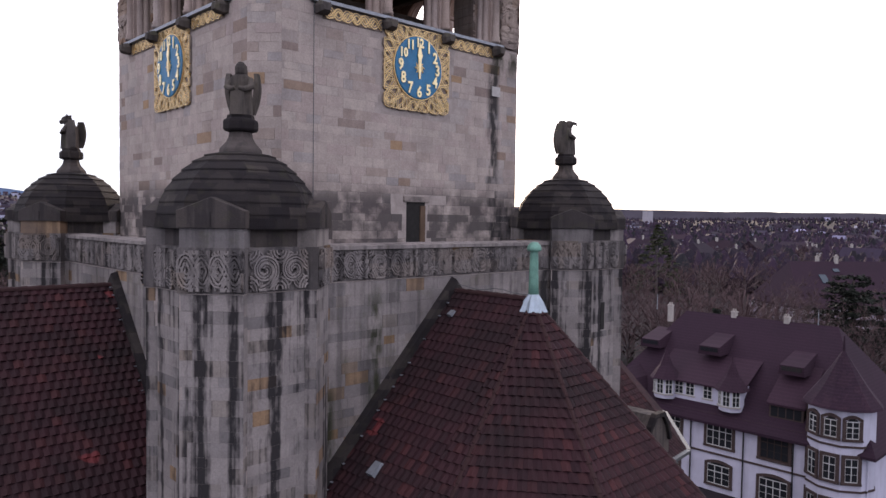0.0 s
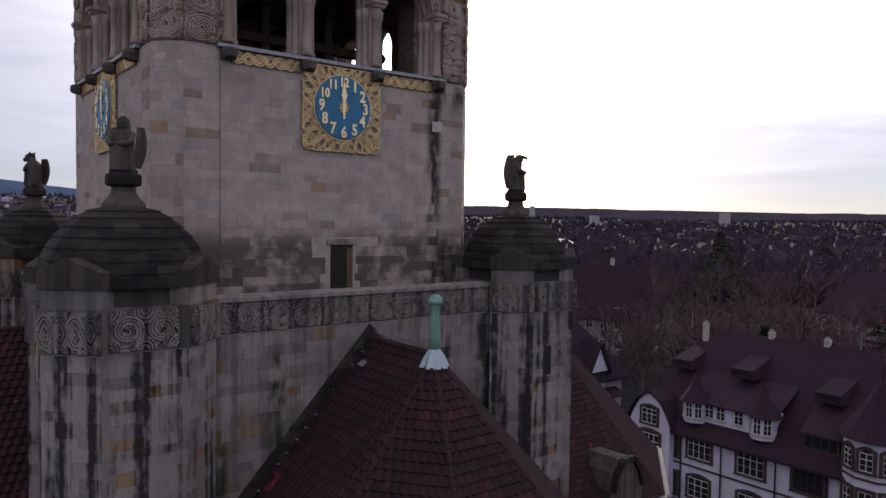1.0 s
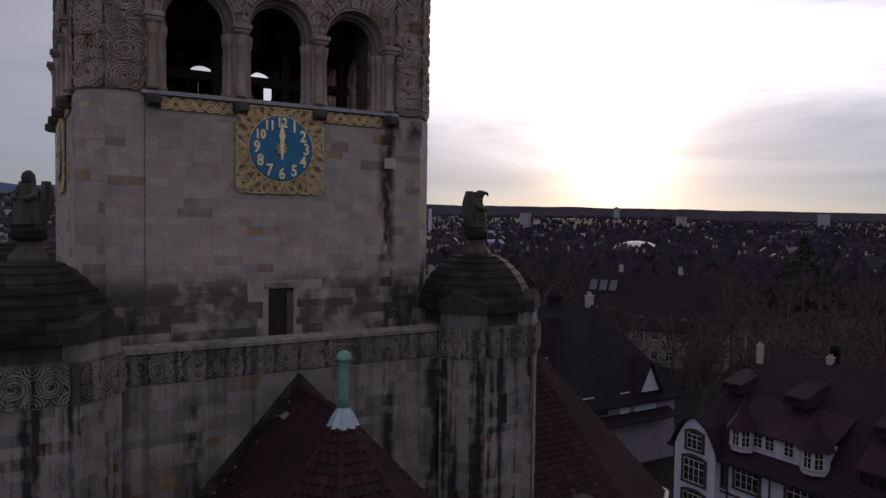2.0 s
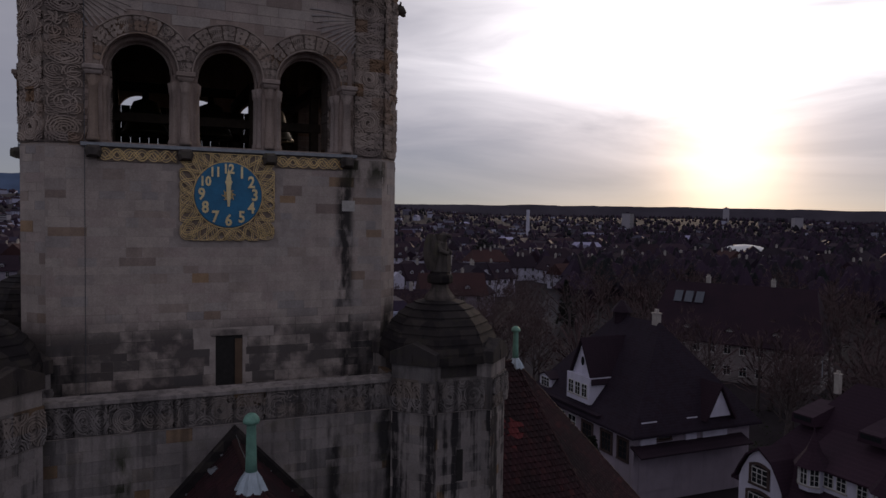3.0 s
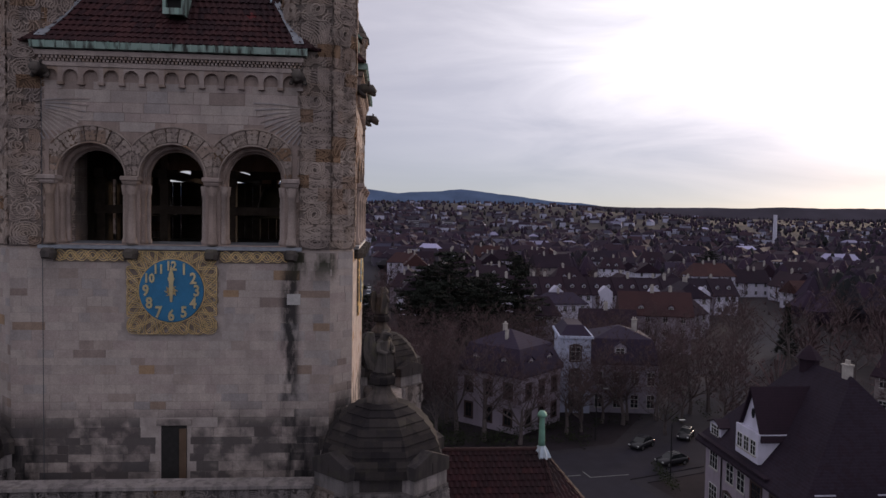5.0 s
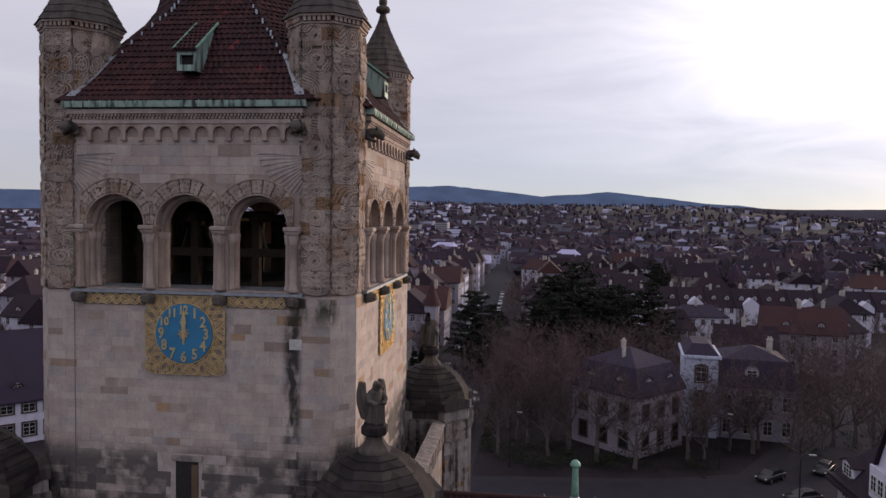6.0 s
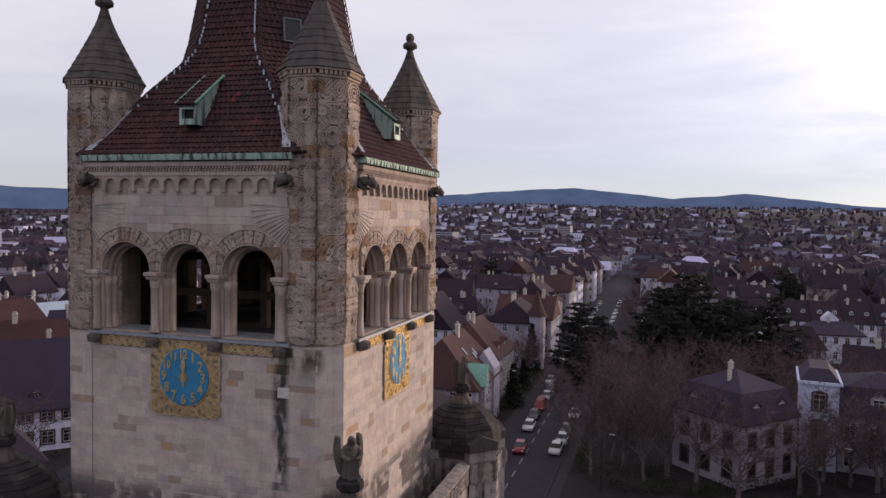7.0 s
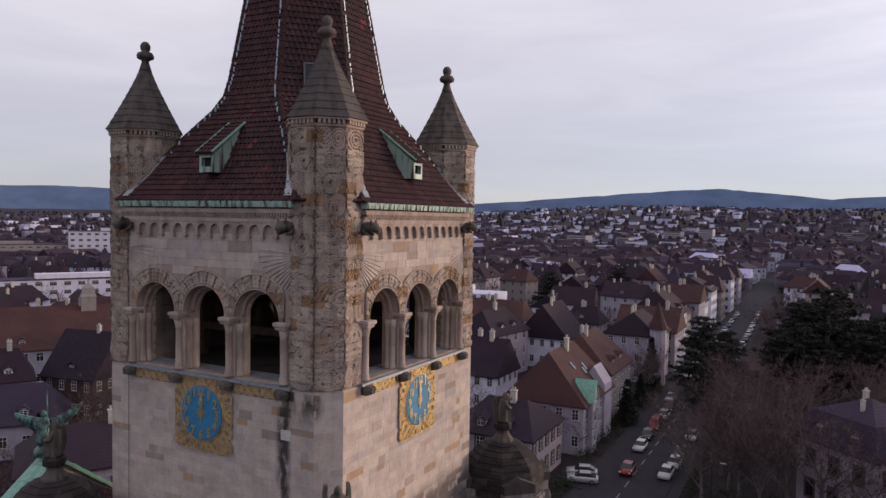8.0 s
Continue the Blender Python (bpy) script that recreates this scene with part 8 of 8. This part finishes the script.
tries = 0
count = 0
while count < 190 and tries < 6000:
    tries += 1
    az, d = radians(r7.uniform(-76, 80)), math.sqrt(r7.uniform(95 ** 2, 400 ** 2))
    deg = math.degrees(az)
    x, y = d * math.sin(az), d * math.cos(az)
    if deg > 36 and d < 300 or (y < 60 and x > 0) or (abs(x - 25) < 30 and y < 170):
        continue
    x = round(x / 4) * 4
    if not off_road(x, y, 9) or any((x - a) ** 2 + (y - b) ** 2 < (c + 7) ** 2 for a, b, c in placed):
        continue
    placed.append((x, y, 8))
    k = r7.random()
    w, dd = r7.uniform(10, 17), r7.uniform(9, 12)
    e = r7.choice((6.5, 7.5, 9.5, 10.5))
    house("town_house", r7.choice(("pale town house with a dark tiled roof",)), x, y, w, dd, r7.choice((0, 0, 90, 8, -12, 82)), e, e + r7.uniform(3.5, 5.5), M_WHITE if k < 0.42 else M_PINK if k < 0.6 else M_CREAM if k < 0.75 else M_GREYWALL, M_ROOF_DARK if r7.random() < 0.8 else M_ROOF_BROWN if r7.random() < 0.5 else M_ROOF_SLATE, r7.choice((0, 0, 2.5, 3.5)), 2 if e < 9 else 3, "town houses", dorms=r7.choice((0, 1, 2)), chims=r7.choice((1, 2)), style="far", seed=count, spacing=3.6)
    count += 1
extra, grove = 0, []
for _ in range(6000):
    az, d = radians(r7.uniform(-76, 60)), math.sqrt(r7.uniform(120 ** 2, 420 ** 2))
    x, y = d * math.sin(az), d * math.cos(az)
    if extra < 88 and off_road(x, y, 4) and all((x - a) ** 2 + (y - b) ** 2 > (c + 1.5) ** 2 for a, b, c in placed):
        placed.append((x, y, 3))
        tree_at(x, y, extra % 5, r7.uniform(0.6, 1.0), stock=FAR_TREES)
        extra += 1
    elif extra >= 88 and off_road(x, y, 4) and all((x - a) ** 2 + (y - b) ** 2 > c ** 2 for a, b, c in placed) and len(grove) < 420:
        placed.append((x, y, 3))
        grove.append((x, y, r7.uniform(0.6, 1.1)))
for _ in range(2600):
    az, d = radians(r7.uniform(38, 92)), r7.uniform(85, 430)
    x, y = d * math.sin(az), d * math.cos(az)
    if len(grove) < 800 and off_road(x, y, 4) and all((x - a) ** 2 + (y - b) ** 2 > c ** 2 for a, b, c in placed) and not (250 < d and 43 < math.degrees(az) < 52) and not (x < 72 and y < 52):
        placed.append((x, y, 2.5))
        grove.append((x, y, r7.uniform(0.7, 1.25)))
rest_w, rest_t = Geo(), Geo()
for i, (x, y, q) in enumerate(grove):
    r = random.Random(i)
    hgt, wid = 10 * q, 4.2 * q
    rest_w.tube([(x, y, -0.2), (x + 0.2, y, hgt * 0.5), (x, y + 0.2, hgt * 0.9)], [0.25 * q, 0.16 * q, 0.03], 4, False)
    for _ in range(75):
        a, f = r.uniform(0, 6.283), r.uniform(0.25, 1.0)
        reach = wid * math.sqrt(max(0.05, 1 - (f - 0.55) ** 2 * 3.2)) * r.uniform(0.3, 1.0)
        o = Vector((x + math.cos(a) * reach * 0.25, y + math.sin(a) * reach * 0.25, hgt * f * 0.75))
        e = Vector((x + math.cos(a) * reach, y + math.sin(a) * reach, hgt * f + r.uniform(-0.4, 0.8)))
        w = Vector((-math.sin(a), math.cos(a), r.uniform(-1, 1))) * 0.13
        rest_t.add([o, e - w, e + w], [(0, 1, 2)])
tagged(part("far_tree_trunks", rest_w, M_BARK, None, "trunks of leafless town trees"), category="trees", kind="stuff")
tagged(part("far_tree_twigs", rest_t, M_TWIG, None, "brown twigs of leafless town trees"), category="trees", kind="stuff")

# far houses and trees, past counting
# Bluish haze painted into the far colours; backlit walls towards the sun toned down.
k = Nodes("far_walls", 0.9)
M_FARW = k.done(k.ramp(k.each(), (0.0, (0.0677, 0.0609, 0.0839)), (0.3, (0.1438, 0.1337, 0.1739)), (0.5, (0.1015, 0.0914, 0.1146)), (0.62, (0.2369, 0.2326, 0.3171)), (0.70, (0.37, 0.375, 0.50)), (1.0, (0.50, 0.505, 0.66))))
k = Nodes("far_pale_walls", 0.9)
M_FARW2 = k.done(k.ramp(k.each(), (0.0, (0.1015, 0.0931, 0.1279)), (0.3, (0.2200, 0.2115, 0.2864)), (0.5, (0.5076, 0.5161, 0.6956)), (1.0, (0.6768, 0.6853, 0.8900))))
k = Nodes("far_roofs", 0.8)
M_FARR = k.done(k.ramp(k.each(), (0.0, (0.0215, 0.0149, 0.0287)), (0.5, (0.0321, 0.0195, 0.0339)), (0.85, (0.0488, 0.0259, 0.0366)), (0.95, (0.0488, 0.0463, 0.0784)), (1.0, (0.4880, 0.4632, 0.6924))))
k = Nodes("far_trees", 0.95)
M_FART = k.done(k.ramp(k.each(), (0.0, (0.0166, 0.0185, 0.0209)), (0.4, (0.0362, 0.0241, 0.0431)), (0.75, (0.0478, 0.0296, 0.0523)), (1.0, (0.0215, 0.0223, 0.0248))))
k = Nodes("far_windows", 0.3)
M_FARG = k.done((0.05, 0.05, 0.055))
fw, fw2, fr_, ft, fg = Geo(), Geo(), Geo(), Geo(), Geo()
r8 = random.Random(321)
for i in range(7500):
    az = radians(r8.uniform(-80, 84))
    d = math.exp(r8.uniform(math.log(400), math.log(3000)))
    x, y = d * math.sin(az), d * math.cos(az)
    if (x - 440) ** 2 + (y - 405) ** 2 < 110 ** 2 or abs(x + 8) < 9 and y < 700:
        continue
    deg, zz = math.degrees(az), land(x, y)
    if d > 1900 and r8.random() < 0.55 or deg > 4 and d > 500 and r8.random() < 0.4 or deg > 20 and r8.random() < 0.45 or deg < -40 and d > 900 and r8.random() < 0.6 or deg > 37 and r8.random() < 0.6:
        continue
    big = r8.random() < (0.09 if deg < -5 else 0.025)
    w, dd, h = (r8.uniform(14, 26), r8.uniform(10, 13), r8.uniform(8, 12)) if big else (r8.uniform(9, 22), r8.uniform(8, 12), r8.uniform(5.5, 10))
    m = rot(r8.choice((0, 90, 10, 80, 45, -30)) + r8.uniform(-8, 8), x, y, zz)
    b = Geo().box(-w / 2, w / 2, -dd / 2, dd / 2, -3, h).moved(m)
    (fw2 if deg < -4 else fw).add(b.v, b.f)
    if big:
        b = Geo().box(-w / 2 - 0.2, w / 2 + 0.2, -dd / 2 - 0.2, dd / 2 + 0.2, h, h + 0.4)
    else:
        b = hip_roof(Geo(), w, dd, h, h + r8.uniform(2.5, 4.5), r8.choice((0.01, 3.0)), 0.4)
    b.moved(m)
    fr_.add(b.v, b.f)
    if d < 1300:
        for side in range(4):
            L, off = (w, dd / 2) if side % 2 == 0 else (dd, w / 2)
            n = int(L / 3.6)
            for q in range(n):
                for f in range(max(1, int(h / 3.2))):
                    u = (q + 0.5) / n * L - L / 2
                    mm = m @ rot(90 * side)
                    fg.add([mm @ Vector(p) for p in ((u - 0.6, -off - 0.03, 1 + 3.1 * f), (u + 0.6, -off - 0.03, 1 + 3.1 * f), (u + 0.6, -off - 0.03, 2.6 + 3.1 * f), (u - 0.6, -off - 0.03, 2.6 + 3.1 * f))], [(0, 1, 2, 3)])
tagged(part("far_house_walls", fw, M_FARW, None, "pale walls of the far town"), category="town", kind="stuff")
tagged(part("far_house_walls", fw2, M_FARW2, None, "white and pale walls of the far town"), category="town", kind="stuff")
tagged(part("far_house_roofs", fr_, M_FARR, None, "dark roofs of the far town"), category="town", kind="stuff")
for me, mw in FAR_PANES:
    z1 = max(v.co.z for v in me.vertices)
    fg.add([mw @ Vector(p) for p in ((-0.5, -0.06, 0.05), (0.5, -0.06, 0.05), (0.5, -0.06, z1 - 0.1), (-0.5, -0.06, z1 - 0.1))], [(0, 1, 2, 3)])
tagged(part("far_windows", fg, M_FARG, None, "dark windows of the far town"), category="town", kind="stuff")
for i in range(16000):
    az = radians(r8.uniform(-82, 86) if i < 12000 else r8.uniform(36, 86))
    deg = math.degrees(az)
    d = math.exp(r8.uniform(math.log(330 if deg < 36 else 230), math.log(4200)))
    if deg < 20 and d < 1500 and r8.random() < 0.45:
        continue
    x, y = d * math.sin(az), d * math.cos(az)
    if (x - 400) ** 2 + (y - 365) ** 2 < 90 ** 2 or abs(x + 8) < 9 and y < 700:
        continue
    zz, h, s = land(x, y), r8.uniform(6, 14), r8.uniform(2.5, 6)
    n = 5
    rings = []
    for f, q in ((0.12, 0.6), (0.5, 1.0), (1.0, 0.2)):
        rings.append([(x + s * q * r8.uniform(0.65, 1.25) * math.cos(6.283 * j / n), y + s * q * r8.uniform(0.65, 1.25) * math.sin(6.283 * j / n), zz + h * (f + r8.uniform(-0.07, 0.07))) for j in range(n)])
    ft.loft(rings)
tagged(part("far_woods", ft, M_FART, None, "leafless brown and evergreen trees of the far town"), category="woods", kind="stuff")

# landmarks in the distance
ad = thing("air_dome", "white air-supported sports dome on a green field", "sports dome", at=(470, 430, land(470, 430)))
part("membrane", Geo().lathe([(22, 0), (21.5, 2.5), (18, 6), (12, 8.4), (5, 9.6), (0.1, 9.9)], 28), plain("white_membrane", (0.72, 0.72, 0.74), 0.6, 0, 0.1, 0.1), ad, smooth=True)
fl = thing("sports_field", "green sports field", "field", at=(415, 372, land(415, 372)), kind="structure")
part("turf", Geo().lathe([(95, -0.5), (95, 0.05)], 32), plain("turf", (0.055, 0.075, 0.03), 0.95, 0, 0.4, 0.03), fl)
tw = thing("tall_chimney", "tall white concrete chimney far off", "chimney", at=(507, 862, 0))
part("shaft", Geo().lathe([(2.6, 0), (2.3, 41.5)], 12), M_WHITE, tw)
for x, y, w, h in ((900, 1150, 30, 36), (1500, 1500, 26, 38), (1250, 1050, 40, 24), (1900, 1120, 34, 40), (-175, 1100, 26, 15), (-130, 1120, 20, 18), (-260, 900, 28, 16), (-210, 940, 18, 13), (60, 1200, 30, 13), (110, 1180, 16, 15)):
    tb = thing("tower_block", "pale tower block far off", "building", "tower blocks", (x, y, land(x, y)), math.degrees(math.atan2(-x, y)) * -1)
    part("wall", Geo().box(-w / 2, w / 2, -8, 8, -3, h), M_FARWALL, tb)
    for fl_ in range(int(h / 3)):
        part("window_band", Geo().box(-w / 2 + 1, w / 2 - 1, -8.08, -7.9, 1.0 + 3 * fl_, 2.5 + 3 * fl_), M_FARG, tb)
    part("roof", Geo().box(-w / 2 - 0.4, w / 2 + 0.4, -8.4, 8.4, h, h + 0.6).box(-3, 3, -3, 3, h, h + 3), M_ROOF_SLATE, tb)

# ---- single blocks of the tower's walls and tiles of its roofs ----
STONES = {}


JOINT = 0.006     # half a joint's width


def stone_me(w, h):
    key = (round(w * 20) / 20, round(h, 2))
    if key not in STONES:
        g = Geo()
        ww, h = key
        block(g, lambda u, v, d: (u, -d, v), -ww / 2 + JOINT, ww / 2 - JOINT, JOINT, h - JOINT, -0.05, 0.0, 0.002)
        STONES[key] = g.mesh("stone", M_TOWER)
    return STONES[key]


r10 = random.Random(2024)
SQUARED = (0.35, 0.45, 0.5, 0.6, 0.7, 0.85, 1.0)
laid = coursed(r10, -5.0, 5.0, 20.9, 30.25, 0.285, SQUARED, clear_of_front)
laid.sort(key=lambda q: -q[3])
rest, joints = Geo(), Geo()
for i, (a, b, c, d) in enumerate(laid):
    w, h = b - a, d - c
    out = r10.uniform(-0.003, 0.003)
    if i < 310:
        snapped = round(w * 20) / 20
        part("stone", stone_me(w, h), None, tower_wall, m=Matrix.Translation(((a + b) / 2, -H - out, c)) @ Matrix.Diagonal((w / snapped, 1, h / round(h, 2), 1)))
    else:
        block(rest, PA, a + JOINT, b - JOINT, c + JOINT, d - JOINT, -0.05, out, 0.002)
    joints.add([PA(a, c, -0.005), PA(b, c, -0.005), PA(b, d, -0.005), PA(a, d, -0.005)], [(0, 1, 2, 3)])
# the other three walls, and the canted corners
for deg in (90, 180, 270):
    g, j, m = Geo(), Geo(), rot(deg)
    for a, b, c, d in coursed(r10, -5.0, 5.0, 20.9, 30.25, 0.285, SQUARED, clear_of_front):
        block(g, PA, a + JOINT, b - JOINT, c + JOINT, d - JOINT, -0.05, r10.uniform(-0.003, 0.003), 0.002)
        j.add([PA(a, c, -0.005), PA(b, c, -0.005), PA(b, d, -0.005), PA(a, d, -0.005)], [(0, 1, 2, 3)])
    g.moved(m)
    j.moved(m)
    rest.add(g.v, g.f)
    joints.add(j.v, j.f)
R45 = (5.0 + H) / math.sqrt(2)
for deg in (45, 135, 225, 315):
    g, m = Geo(), rot(deg)
    for a, b, c, d in coursed(r10, -0.495, 0.495, 20.9, 30.25, 0.285, (0.4, 0.6, 0.99)):
        block(g, lambda u, v, dd: (u, -R45 - dd, v), a + 0.005, b - 0.005, c + 0.001, d - 0.001, -0.05, r10.uniform(-0.005, 0.006), 0.004)
    g.moved(m)
    rest.add(g.v, g.f)
tagged(part("ashlar", rest, M_TOWER, tower_wall), kind="stuff")
part("mortar_joints", joints, M_JOINT, tower_wall)
part("white_stone", Geo().box(3.62, 4.05, -H - 0.03, -H + 0.02, 28.55, 28.9), plain("new_white_stone", (0.5, 0.48, 0.47), 0.9), tower_wall)
